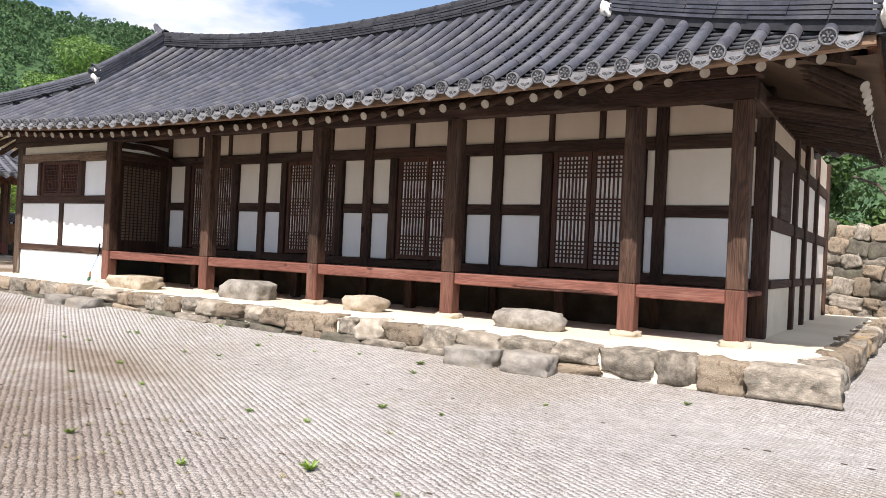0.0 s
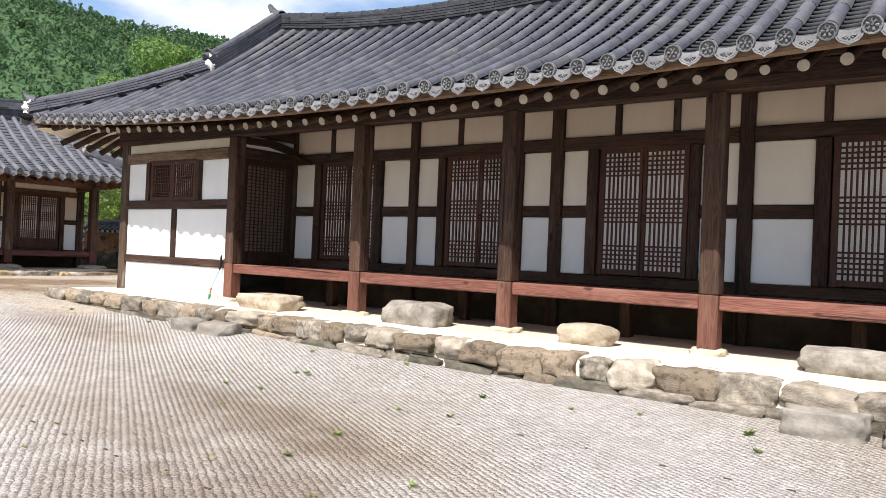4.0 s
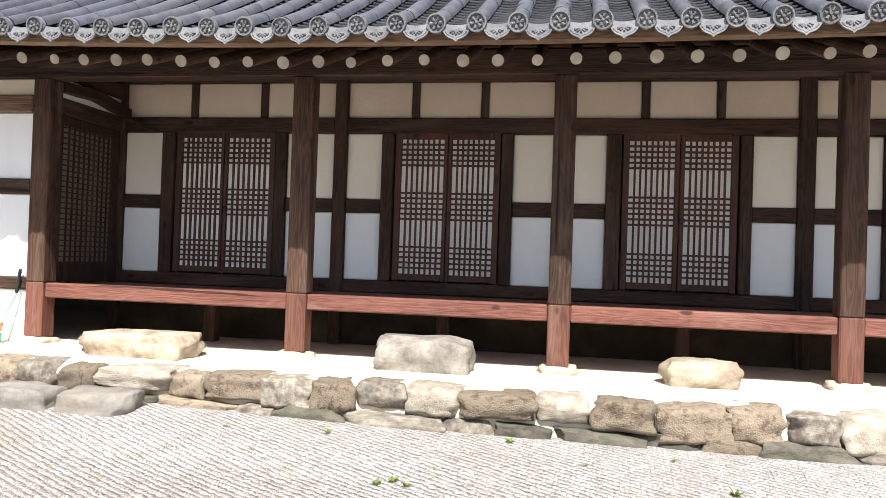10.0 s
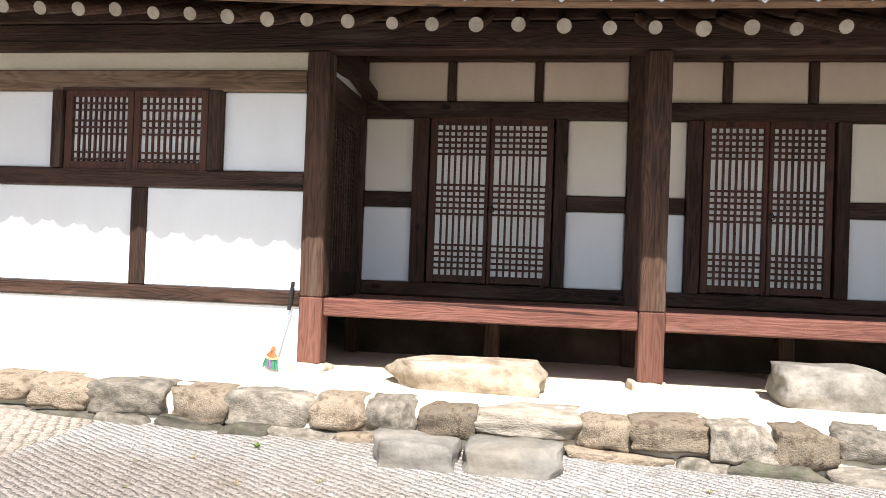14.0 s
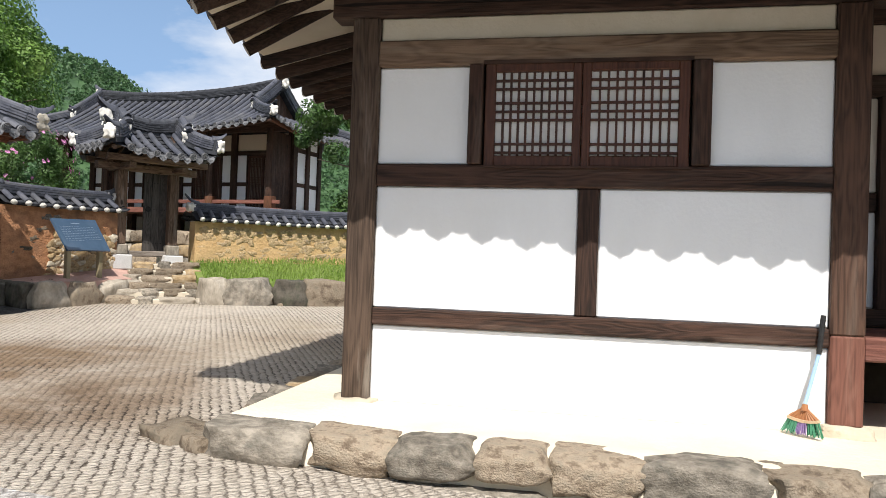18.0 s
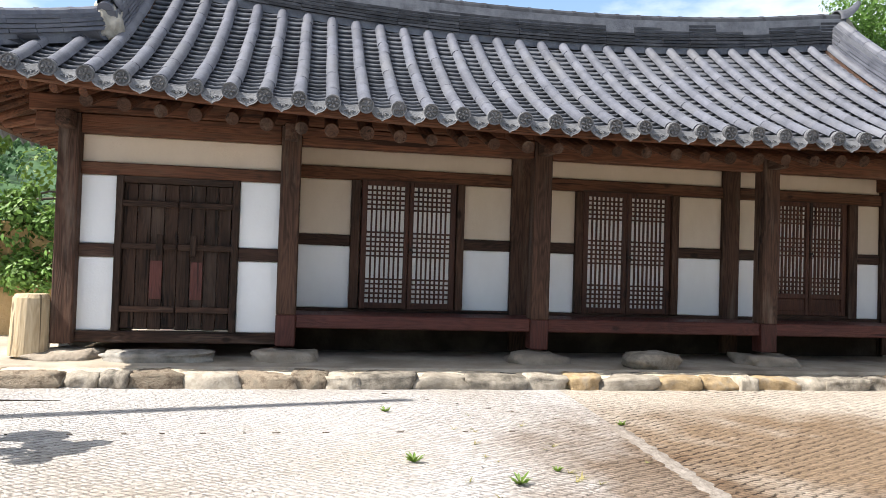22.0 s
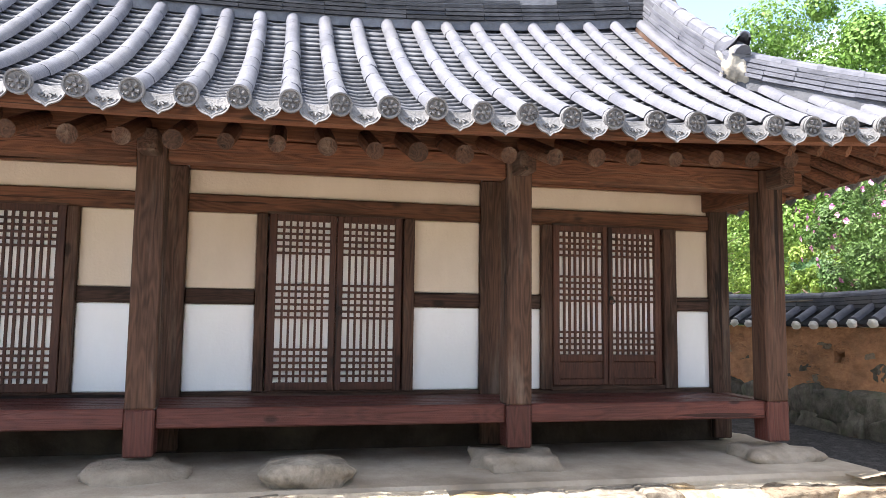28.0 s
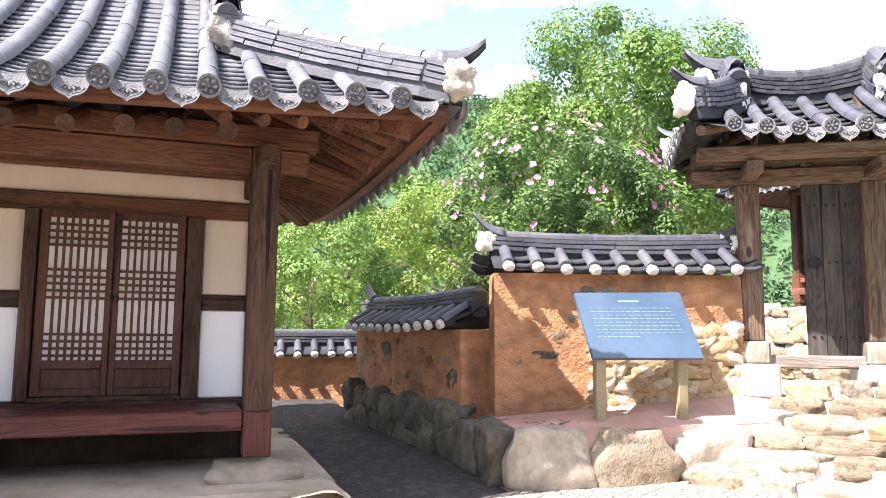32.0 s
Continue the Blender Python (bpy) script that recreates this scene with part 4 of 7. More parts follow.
AP = [-16.24, -13.07, -10.28, -7.80, -5.36, -2.88, -1.68]
FV, IV = 8.98, 10.23


def a_post(u, v, z0, z1, w=0.1, foot=0.96):
    p = Mesh()
    p.box(u - w, u + w, v - w, v + w, foot if foot else z0, z1, 0.012)
    ob = A.part("post", p, post_wood["z"] if foot else grey_post["z"])
    if foot:
        A.part("post_foot", Mesh().box(u - w, u + w, v - w, v + w, z0, foot, 0.012), foot_red["z"], ob, "post foot stained brick red")
    st = moved(blob(int(u * 13), 0.33, 0.32, 0.13, 6, 0.6, 0.15, 6), Matrix.Translation((u, v - 0.02, z0 - 0.055)))
    A.part("footing_stone", st, earth_stone, ob, "low pale footing stone", smooth=True)
    return ob


for i, u in enumerate(AP):
    a_post(u, FV, 0.39 if i else 0.34, 3.03, foot=0.95 if i else None)
member(A, "eave_beam", -16.5, -1.56, FV - 0.09, FV + 0.09, 3.03, 3.27, dark)
member(A, "purlin", -16.6, -1.5, FV - 0.1, FV + 0.1, 3.275, 3.45, dark)
# inner wall
IP = [(-13.12, -12.98), (-10.38, -10.236), (-7.91, -7.738), (-5.445, -5.286), (-3.0, -2.85), (-1.75, -1.56)]
DOORS = [(-12.48, -10.95, ((-12.24, -11.75), (-11.667, -11.154))), (-9.82, -8.357, ((-9.6, -9.12), (-9.03, -8.565))),
         (-7.36, -5.89, ((-7.126, -6.66), (-6.56, -6.095))), (-4.633, -3.12, ((-4.39, -3.95), (-3.815, -3.32)))]
for a, b in IP:
    member(A, "inner_post", a, b, IV - 0.07, IV + 0.1, 0.33, 3.42, dark)
member(A, "sill_beam", IP[0][1], IP[-1][0], IV - 0.05, IV + 0.1, 0.93, 1.065, dark)
for k in range(5):
    a, b = IP[k][1], IP[k + 1][0]
    member(A, "lintel", a, b, IV - 0.05, IV + 0.1, 2.71, 2.885, dark)
    member(A, "top_rail", a, b, IV - 0.05, IV + 0.1, 3.29, 3.42, dark)
    w = (b - a) / 3
    cuts = [a, a + w, a + 2 * w, b] if k < 4 else [a, b]
    for c in cuts[1:-1]:
        member(A, "upper_stud", c - 0.042, c + 0.042, IV - 0.035, IV + 0.09, 2.885, 3.29, dark)
    for i in range(len(cuts) - 1):
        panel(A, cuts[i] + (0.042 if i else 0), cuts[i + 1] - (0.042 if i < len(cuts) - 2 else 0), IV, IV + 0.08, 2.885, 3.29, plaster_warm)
    sides = [(a, DOORS[k][0]), (DOORS[k][1], b)] if k < 4 else [(a, b)]
    for p, q in sides:
        if q - p > 0.03:
            member(A, "mid_rail", p, q, IV - 0.035, IV + 0.09, 1.815, 1.97, dark)
            panel(A, p, q, IV, IV + 0.08, 1.065, 1.815)
            # cream here stands in for warm light bounced up from the ground
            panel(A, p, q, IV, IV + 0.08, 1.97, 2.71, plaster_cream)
    if k < 4:
        paper_door(A, DOORS[k][0], DOORS[k][1], 1.065, 2.71, IV - 0.01, DOORS[k][2], 1.15, 2.65, dark)
# porch
for k in range(1, 6):
    a, b = AP[k] + 0.1, AP[k + 1] - 0.1
    member(A, "porch_beam", a, b, FV - 0.07, FV + 0.07, 0.795, 0.945, red, None, "porch edge beam stained brick red")
for i in range(9):
    v = FV + 0.075 + i * 0.118
    member(A, "floor_board", -13.0, -1.6, v, v + 0.113, 0.87, 0.925, red)
for u in (-11.6, -9.0, -6.6, -4.1):
    member(A, "floor_prop", u - 0.07, u + 0.07, 9.75, 9.9, 0.33, 0.86, dark)
# back of the space below the porch, its shade painted in
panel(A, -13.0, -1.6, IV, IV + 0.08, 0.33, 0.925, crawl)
# closed room in front
panel(A, -16.14, -13.17, 8.925, 9.02, 0.33, 0.87)
member(A, "lower_rail", -16.14, -13.17, 8.89, 9.03, 0.87, 0.99, dark)
panel(A, -16.14, -14.735, 8.925, 9.02, 0.99, 1.845)
panel(A, -14.595, -13.17, 8.925, 9.02, 0.99, 1.845)
member(A, "wall_stud", -14.735, -14.595, 8.9, 9.03, 0.99, 1.845, dark)
member(A, "window_rail", -16.14, -13.17, 8.89, 9.03, 1.845, 2.0, dark)
panel(A, -16.14, -15.49, 8.925, 9.02, 2.0, 2.68)
panel(A, -13.91, -13.17, 8.925, 9.02, 2.0, 2.68)
paper_door(A, -15.49, -13.91, 2.0, 2.68, 8.915, ((-15.31, -14.79), (-14.67, -14.11)), 2.06, 2.63, dark, False, False, name="window", label="double lattice window backed with white paper", groups=((0.0, 2), (0.37, 3), (0.86, 2)), cols=9, bar=0.015)
member(A, "log_lintel", -16.14, -13.17, 8.87, 9.05, 2.68, 2.86, log_wood)
panel(A, -16.14, -13.17, 8.925, 9.02, 2.86, 3.03, cream)
# return wall with a plain door
member(A, "return_rail", -13.13, -12.99, 9.08, 10.16, 2.71, 2.88, dark)
panel(A, -13.11, -13.02, 9.08, 10.16, 2.88, 3.1)
R2 = Mesh()
R2.box(-13.1, -13.03, 9.08, 10.16, 0.93, 2.71, 0.01)
A.part("side_door", R2, dark["z"], None, "dark plank side door")
lt = Mesh()
for i in range(9):
    lt.box(-13.03, -13.012, 9.25 + i * 0.085, 9.265 + i * 0.085, 1.15, 2.6, 0)
for j in range(26):
    lt.box(-13.03, -13.01, 9.18, 10.0, 1.15 + j * 0.057, 1.163 + j * 0.057, 0)
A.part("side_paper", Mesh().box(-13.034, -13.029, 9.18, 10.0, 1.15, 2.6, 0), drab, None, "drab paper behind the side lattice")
A.part("side_lattice", lt, dark["z"], None, "dark wooden lattice")
for u in AP[1:2]:
    member(A, "tie_beam", u - 0.08, u + 0.08, 9.08, 10.16, 3.08, 3.26, dark)
A.part("bracket", Mesh().sweep([(-13.0, 9.1, 2.98), (-12.93, 9.55, 2.99), (-12.9, 10.1, 2.9)], [(-0.06, -0.05), (0.06, -0.05), (0.05, 0.06), (-0.05, 0.06)]), dark["y"], None, "crooked bracket timber")
A.part("peg", Mesh().tube((-12.9, 10.05, 2.86), (-12.55, 10.12, 2.7), 0.025, 0.018, 8), dark["x"])
# gable-end wall
panel(A, -1.66, -1.56, 10.3, 16.8, 0.33, 0.95, cream)
member(A, "side_sill", -1.67, -1.53, 10.3, 16.8, 0.95, 1.06, dark)
panel(A, -1.66, -1.56, 10.3, 16.8, 1.06, 1.68, plaster_cream)
panel(A, -1.66, -1.56, 10.3, 16.8, 1.85, 2.6, plaster_cream)
panel(A, -1.66, -1.56, 10.3, 16.8, 2.78, 3.3, plaster_warm)
member(A, "side_rail", -1.67, -1.53, 10.3, 16.8, 1.68, 1.85, dark)
member(A, "side_lintel", -1.67, -1.53, 10.3, 16.8, 2.6, 2.78, dark)
for v in (12.2, 13.4, 14.9, 16.8):
    member(A, "side_post", -1.7, -1.5, v - 0.09, v + 0.09, 0.33, 3.3, dark)
member(A, "side_window", -1.68, -1.52, 10.75, 11.7, 1.852, 2.598, dark)
member(A, "rear_wall", -16.2, -1.66, 13.2, 13.3, 0.33, 3.3, {"x": plaster, "y": plaster, "z": plaster})
member(A, "left_wall", -16.28, -16.19, 9.08, 13.2, 0.33, 3.3, {"x": plaster, "y": plaster, "z": plaster})
member(A, "side_beam", -1.78, -1.55, 9.1, 13.3, 3.05, 3.27, dark)
member(A, "side_beam", -16.33, -16.13, 9.1, 13.3, 3.03, 3.27, dark)
ROOF_A = (-17.55, -0.3, 7.68, 14.4)
ra, ra_at, ra_zf, ra_zs = roof(A, *ROOF_A, 3.09, 3.46, 5.08, 5.55, 3.1, 1.75, corner_r=3.27)
rafters(A, -15.6, -2.25, 8.0, lambda u: ra_zf(u, 0.3) - 0.31, 9.6, 0.4, weathered, rafter_end)


def hip_corner(T, R, zf, zs, mats, end_mat, right, reach_u, reach_v, r=0.052, low=0.27, out=0.34):
    """Hip beam, fanned rafters and straight side rafters under the end of a roof."""
    u0, u1, v0, v1 = R
    s = -1 if right else 1
    uc = u1 if right else u0
    for ve, t in ((v0, 1), (v1, -1)):
        piv = Vector((uc + s * reach_u, ve + t * reach_v, zf(uc + s * reach_u, reach_v) - 0.32))
        tip = Vector((uc + s * 0.3, ve + t * 0.3, zf(uc + s * 0.3, 0.3) - 0.22))
        hb = Mesh()
        hb.sweep([tuple(tip), tuple(tip.lerp(piv, 0.5) - Vector((0, 0, 0.03))), tuple(piv)], [(-0.08, -0.12), (0.08, -0.12), (0.08, 0.08), (-0.08, 0.08)])
        T.part("hip_beam", hb, mats["x"])
        for k in range(5):
            a = 0.55 + 0.26 * k
            for side in (0, 1):
                if side == 0:
                    p = Vector((uc + s * a, ve + t * 0.34, zf(uc + s * a, 0.34) - 0.27))
                    q = piv + Vector((s * 0.1 * k, 0, 0))
                else:
                    p = Vector((uc + s * out, ve + t * a, zs(ve + t * a, out, right) - low))
                    q = piv + Vector((0, t * 0.1 * k, 0))
                m = Mesh().tube(tuple(p), tuple(q), r, r * 1.1, 10)
                ob = T.part("rafter", m, mats["y" if side == 0 else "x"])
                d = (q - p).normalized()
                T.part("rafter_end", Mesh().tube(tuple(p - d * 0.006), tuple(p + d * 0.004), r * 0.95, None, 10), end_mat, ob)
    n = int((v1 - v0 - 2 * reach_v) / 0.27)
    for i in range(n + 1):
        v = v0 + reach_v + (v1 - v0 - 2 * reach_v) * i / n
        p = Vector((uc + s * out, v, zs(v, out, right) - low))
        q = Vector((uc + s * (reach_u + 0.2), v, zs(v, min(reach_u, 1.5), right) - low))
        ob = T.part("rafter", Mesh().tube(tuple(p), tuple(q), r, r * 1.1, 10), mats["x"])
        T.part("rafter_end", Mesh().tube(tuple(p + Vector((-s * 0.006, 0, 0))), tuple(p + Vector((s * 0.004, 0, 0))), r * 0.95, None, 10), end_mat, ob)


def side_soffit(T, R, zs, mat, right, reach, drop=0.13):
    u0, u1, v0, v1 = R
    s = -1 if right else 1
    uc = u1 if right else u0
    m = Mesh()
    N = 20
    for i in range(N + 1):
        v = v0 + 0.08 + (v1 - v0 - 0.16) * i / N
        d1 = min(reach, max(0.1, min(v - v0, v1 - v)))
        for d in (0.08, d1):
            m.v.append((uc + s * d, v, zs(v, d, right) - drop))
    m.f = [(2 * i, 2 * i + 2, 2 * i + 3, 2 * i + 1) for i in range(N)]
    T.part("soffit", m, mat)
    e = Mesh()
    e.sweep([(uc + s * 0.12, v0 + 0.1 + (v1 - v0 - 0.2) * i / N, zs(v0 + 0.1 + (v1 - v0 - 0.2) * i / N, 0.12, right) - 0.09) for i in range(N + 1)], [(-0.05, -0.05), (0.05, -0.05), (0.05, 0.04), (-0.05, 0.04)])
    T.part("eave_board", e, brown["y"])


def ceiling_sheet(T, R, zf, mat, drop=0.13, reach=1.6, name="soffit"):
    u0, u1, v0, v1 = R
    m = Mesh()
    N = 40
    for i in range(N + 1):
        u = u0 + 0.08 + (u1 - u0 - 0.16) * i / N
        d1 = min(reach, max(0.1, min(u - u0, u1 - u)))
        for d in (0.08, d1):
            m.v.append((u, v0 + d, zf(u, d) - drop))
    m.f = [(2 * i, 2 * i + 2, 2 * i + 3, 2 * i + 1) for i in range(N)]
    T.part(name, m, mat)
    e = Mesh()
    pts = [(u0 + 0.1 + (u1 - u0 - 0.2) * i / N, v0 + 0.09, zf(u0 + 0.1 + (u1 - u0 - 0.2) * i / N, 0.09) - 0.09) for i in range(N + 1)]
    e.sweep(pts, [(-0.06, -0.05), (0.06, -0.05), (0.06, 0.06), (-0.06, 0.06)])
    return e


A.part("eave_board", ceiling_sheet(A, ROOF_A, ra_zf, eave_shade), log_wood["x"])
for side in (False, True):
    # near-black wood on these brown rafters carries the shade under the roof corners
    hip_corner(A, ROOF_A, ra_zf, ra_zs, black_wood, rafter_end, side, 1.9, 1.9, 0.055, 0.38, 0.2)
    side_soffit(A, ROOF_A, ra_zs, eave_shade if side else cream, side, 1.7, 0.2)


def top_ridges(T, R, zf, inset, hipv, layers=7, knob=1.0):
    u0, u1, v0, v1 = R
    half = (v1 - v0) / 2
    vm = v0 + half
    pts = []
    for i in range(25):
        u = u0 + inset - 0.15 + (u1 - u0 - 2 * inset + 0.3) * i / 24
        pts.append((u, vm, zf(min(max(u, u0 + inset), u1 - inset), half) + 0.02))
    rf = [c for c in T.e.children if c.name.startswith("roof")][0]
    ridge_bar(T, pts, rf, layers, 0.16, "main ridge of stacked tiles", "main_ridge", big=1.25)
    for s, ue, uc in ((1, u0 + inset, u0), (-1, u1 - inset, u1)):
        for vs, ve in ((1, v0), (-1, v1)):
            p = [(ue, vm - vs * (half - hipv) * (1 - t), 0) for t in (1, 0.75, 0.5, 0.25, 0)]
            p = [(a, b, zf(a, min(half, abs(b - ve))) + 0.03) for a, b, c in p]
            ridge_bar(T, p, rf, 6, 0.13, "descending ridge of stacked tiles", cap0=False, big=knob)
            q = []
            for i in range(9):
                t = i / 8
                u = ue + (uc + s * 0.05 - ue) * t
                q.append((u, ve + vs * max(0.05, hipv * (1 - t)), zf(u, max(0.0, hipv * (1 - t))) + 0.09))
            ridge_bar(T, q, rf, 4, 0.12, "hip ridge of stacked tiles", cap0=False, big=knob)
        g = Mesh()
        a = ue + s * 0.12
        g.add([(a, v0 + hipv, zf(ue, hipv) - 0.1), (a, v1 - hipv, zf(ue, hipv) - 0.1), (a, vm, zf(ue, half)), (a + s * 0.08, v0 + hipv, zf(ue, hipv) - 0.1), (a + s * 0.08, v1 - hipv, zf(ue, hipv) - 0.1), (a + s * 0.08, vm, zf(ue, half))],
              [(0, 1, 2), (5, 4, 3), (0, 3, 4, 1), (1, 4, 5, 2), (2, 5, 3, 0)])
        T.part("gable_board", g, weathered["z"])


top_ridges(A, ROOF_A, ra_zf, 3.1, 1.75, 5)

# ---- the shaded house across the end of the yard ----
B = Thing("tiled_house", "shaded wooden house with dark red porch and grey tiled roof", "house", (7.5, 25.0, 0.4), 90)
BP = [2.40, 4.64, 7.47, 10.34, 12.69]
BF, BI = 24.3, 25.2


def b_post(u, v, z0, z1, w=0.105, foot=0.86):
    p = Mesh().box(u - w, u + w, v - w, v + w, foot or z0, z1, 0.012)
    ob = B.part("post", p, weathered["z"])
    if foot:
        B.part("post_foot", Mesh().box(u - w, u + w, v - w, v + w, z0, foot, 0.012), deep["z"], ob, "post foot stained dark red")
    st = moved(blob(int(u * 17) + 5, 0.66, 0.56, 0.26, 7, 0.4, 0.2, 6), Matrix.Translation((u, v - 0.02, z0 - 0.165)))
    B.part("footing_stone", st, sandy_stone, ob, "rounded footing stone", smooth=True)


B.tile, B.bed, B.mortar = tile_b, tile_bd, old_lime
for i, u in enumerate(BP):
    b_post(u, BF, 0.52, 2.9, foot=0.86 if i else None)
for a, b in zip(BP, BP[1:]):
    member(B, "eave_beam", a + 0.105, b - 0.105, BF - 0.075, BF + 0.075, 2.7, 2.9, brown)
for a, b in ((BP[0] - 0.34, BP[0] - 0.105), (BP[-1] + 0.105, BP[-1] + 0.34)):
    member(B, "beam_tail", a, b, BF - 0.07, BF + 0.07, 2.72, 2.9, brown)
for u in BP:
    member(B, "beam_head", u - 0.07, u + 0.07, BF - 0.32, BF - 0.105, 2.72, 2.89, weathered)
member(B, "purlin", 2.0, 13.1, BF - 0.1, BF + 0.1, 2.905, 3.08, brown)
# store room with the plank door
member(B, "sill", 2.5, 4.54, 24.28, 24.42, 0.53, 0.65, weathered)
panel(B, 2.5, 2.86, 24.33, 24.4, 0.65, 1.42)
panel(B, 4.11, 4.54, 24.33, 24.4, 0.65, 1.42)
panel(B, 2.5, 2.86, 24.33, 24.4, 1.56, 2.28)
panel(B, 4.11, 4.54, 24.33, 24.4, 1.56, 2.28)
member(B, "mid_rail", 2.5, 2.86, 24.3, 24.41, 1.42, 1.56, dark)
member(B, "mid_rail", 4.11, 4.54, 24.3, 24.41, 1.42, 1.56, dark)
member(B, "lintel", 2.5, 4.54, 24.28, 24.42, 2.28, 2.41, brown)
panel(B, 2.5, 4.54, 24.33, 24.4, 2.41, 2.7, plaster_warm)


def plank_door(T, u0, u1, z0, z1, v):
    door = new("plank_door")
    door.parent = T.e
    tagged(door, "weathered dark double plank door with cross battens")
    T.part("jamb", Mesh().box(u0, u0 + 0.07, v - 0.06, v + 0.06, z0, z1), black_wood["z"], door)
    T.part("jamb", Mesh().box(u1 - 0.07, u1, v - 0.06, v + 0.06, z0, z1), black_wood["z"], door)
    T.part("head", Mesh().box(u0 + 0.07, u1 - 0.07, v - 0.05, v + 0.06, z1 - 0.07, z1), black_wood["x"], door)
    n, a, b = 8, u0 + 0.075, u1 - 0.075
    rp = random.Random(61)
    for i in range(n):
        c0, c1 = a + (b - a) * i / n, a + (b - a) * (i + 1) / n - rp.uniform(0.004, 0.011)
        T.part("plank", Mesh().box(c0, c1, v - 0.005 + rp.uniform(-0.006, 0.006), v + 0.03, z0 + rp.uniform(0.0, 0.04), z1 - 0.075, 0.004), black_wood["z"], door)
        if i in (2, 5):
            T.part("patch_board", Mesh().box(c0 + 0.004, c1 - 0.004, v - 0.02, v - 0.012, z0 + 0.34, z0 + 0.78 + rp.uniform(-0.1, 0.1), 0.002), deep["z"], door, "reddish patch board")
    for z, mt in ((z0 + 0.2, weathered), (z0 + 0.86, black_wood), (z1 - 0.32, black_wood)):
        for s0, s1 in ((a - 0.02, (a + b) / 2 - 0.01), ((a + b) / 2 + 0.01, b + 0.02)):
            T.part("batten", Mesh().box(s0, s1, v - 0.05, v - 0.021, z, z + 0.065, 0.005), mt["x"], door)
    for s in (-0.17, 0.17):
        c = (a + b) / 2 + s
        T.part("latch", Mesh().box(c - 0.03, c + 0.03, v - 0.08, v - 0.051, z0 + 0.8, z0 + 1.02, 0.005), black_wood["z"], door)


plank_door(B, 2.86, 4.11, 0.65, 2.28, 24.33)
panel(B, 4.6, 4.68, 24.4, 25.2, 0.9, 2.75)
BIP = [(4.6, 4.72), (7.36, 7.62), (10.265, 10.5), (12.655, 12.85)]
BD = [(5.345, 6.75, ((5.54, 6.0), (6.114, 6.577)), False), (8.215, 9.63, ((8.39, 8.86), (8.98, 9.45)), False), (10.87, 12.27, ((11.055, 11.5), (11.605, 12.05)), True)]
for a, b in BIP:
    member(B, "inner_post", a, b, BI - 0.07, BI + 0.1, 0.4, 2.85, weathered)
for k in range(3):
    a, b = BIP[k][1], BIP[k + 1][0]
    member(B, "sill_beam", a, b, BI - 0.045, BI + 0.1, 0.8, 0.89, dark)
    member(B, "lintel", a, b, BI - 0.045, BI + 0.1, 2.455, 2.61, brown)
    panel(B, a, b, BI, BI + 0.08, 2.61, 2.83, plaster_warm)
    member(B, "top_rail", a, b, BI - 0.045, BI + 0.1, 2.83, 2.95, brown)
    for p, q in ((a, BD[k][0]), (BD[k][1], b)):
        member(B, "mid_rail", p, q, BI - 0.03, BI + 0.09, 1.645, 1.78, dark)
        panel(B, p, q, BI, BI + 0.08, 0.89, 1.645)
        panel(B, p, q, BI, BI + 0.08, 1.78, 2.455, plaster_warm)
    brd = BD[k][3]
    paper_door(B, BD[k][0], BD[k][1], 0.89, 2.455, BI - 0.01, BD[k][2], 1.215 if brd else 0.965, 2.4, weathered, brd, groups=((0.0, 4), (0.37, 5), (0.82, 4)) if brd else None)
for k in range(1, 4):
    a, b = BP[k] + 0.105, BP[k + 1] - 0.105
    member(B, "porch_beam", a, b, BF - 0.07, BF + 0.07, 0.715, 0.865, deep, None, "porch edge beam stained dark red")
for i in range(7):
    v = BF + 0.075 + i * 0.113
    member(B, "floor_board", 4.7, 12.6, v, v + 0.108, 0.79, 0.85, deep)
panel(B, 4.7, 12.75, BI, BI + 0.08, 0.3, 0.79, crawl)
member(B, "side_plate", 12.66, 12.8, 24.4, 25.1, 0.72, 0.85, deep)
member(B, "side_beam", 12.6, 12.8, 24.4, 27.3, 2.65, 2.88, brown)
member(B, "side_wall", 12.7, 12.8, 25.3, 27.3, 0.4, 2.7, {"x": plaster, "y": plaster, "z": plaster})
member(B, "left_wall", 2.32, 2.42, 24.4, 27.3, 0.4, 2.8, {"x": plaster, "y": plaster, "z": plaster})
member(B, "rear_wall", 2.4, 12.75, 27.3, 27.4, 0.4, 2.8, {"x": plaster, "y": plaster, "z": plaster})
ROOF_B = (1.15, 13.92, 23.12, 28.5)
rb, rb_at, rb_zf, rb_zs = roof(B, *ROOF_B, 2.88, 3.2, 4.52, 4.86, 1.58, 1.1, corner_r=3.07)
rafters(B, 2.75, 12.35, 23.5, lambda u: rb_zf(u, 0.35) - 0.34, 24.9, 0.36, brown, weathered["y"], 0.33, 0.066)
B.part("eave_board", ceiling_sheet(B, ROOF_B, rb_zf, brown["x"]), brown["x"])
for side in (False, True):
    hip_corner(B, ROOF_B, rb_zf, rb_zs, brown, brown["y"], side, 1.85, 1.85)
    side_soffit(B, ROOF_B, rb_zs, brown["x"], side, 1.7)
top_ridges(B, ROOF_B, rb_zf, 1.58, 1.1, 8, 1.2)


# ---- plinths ----
STONES = {}


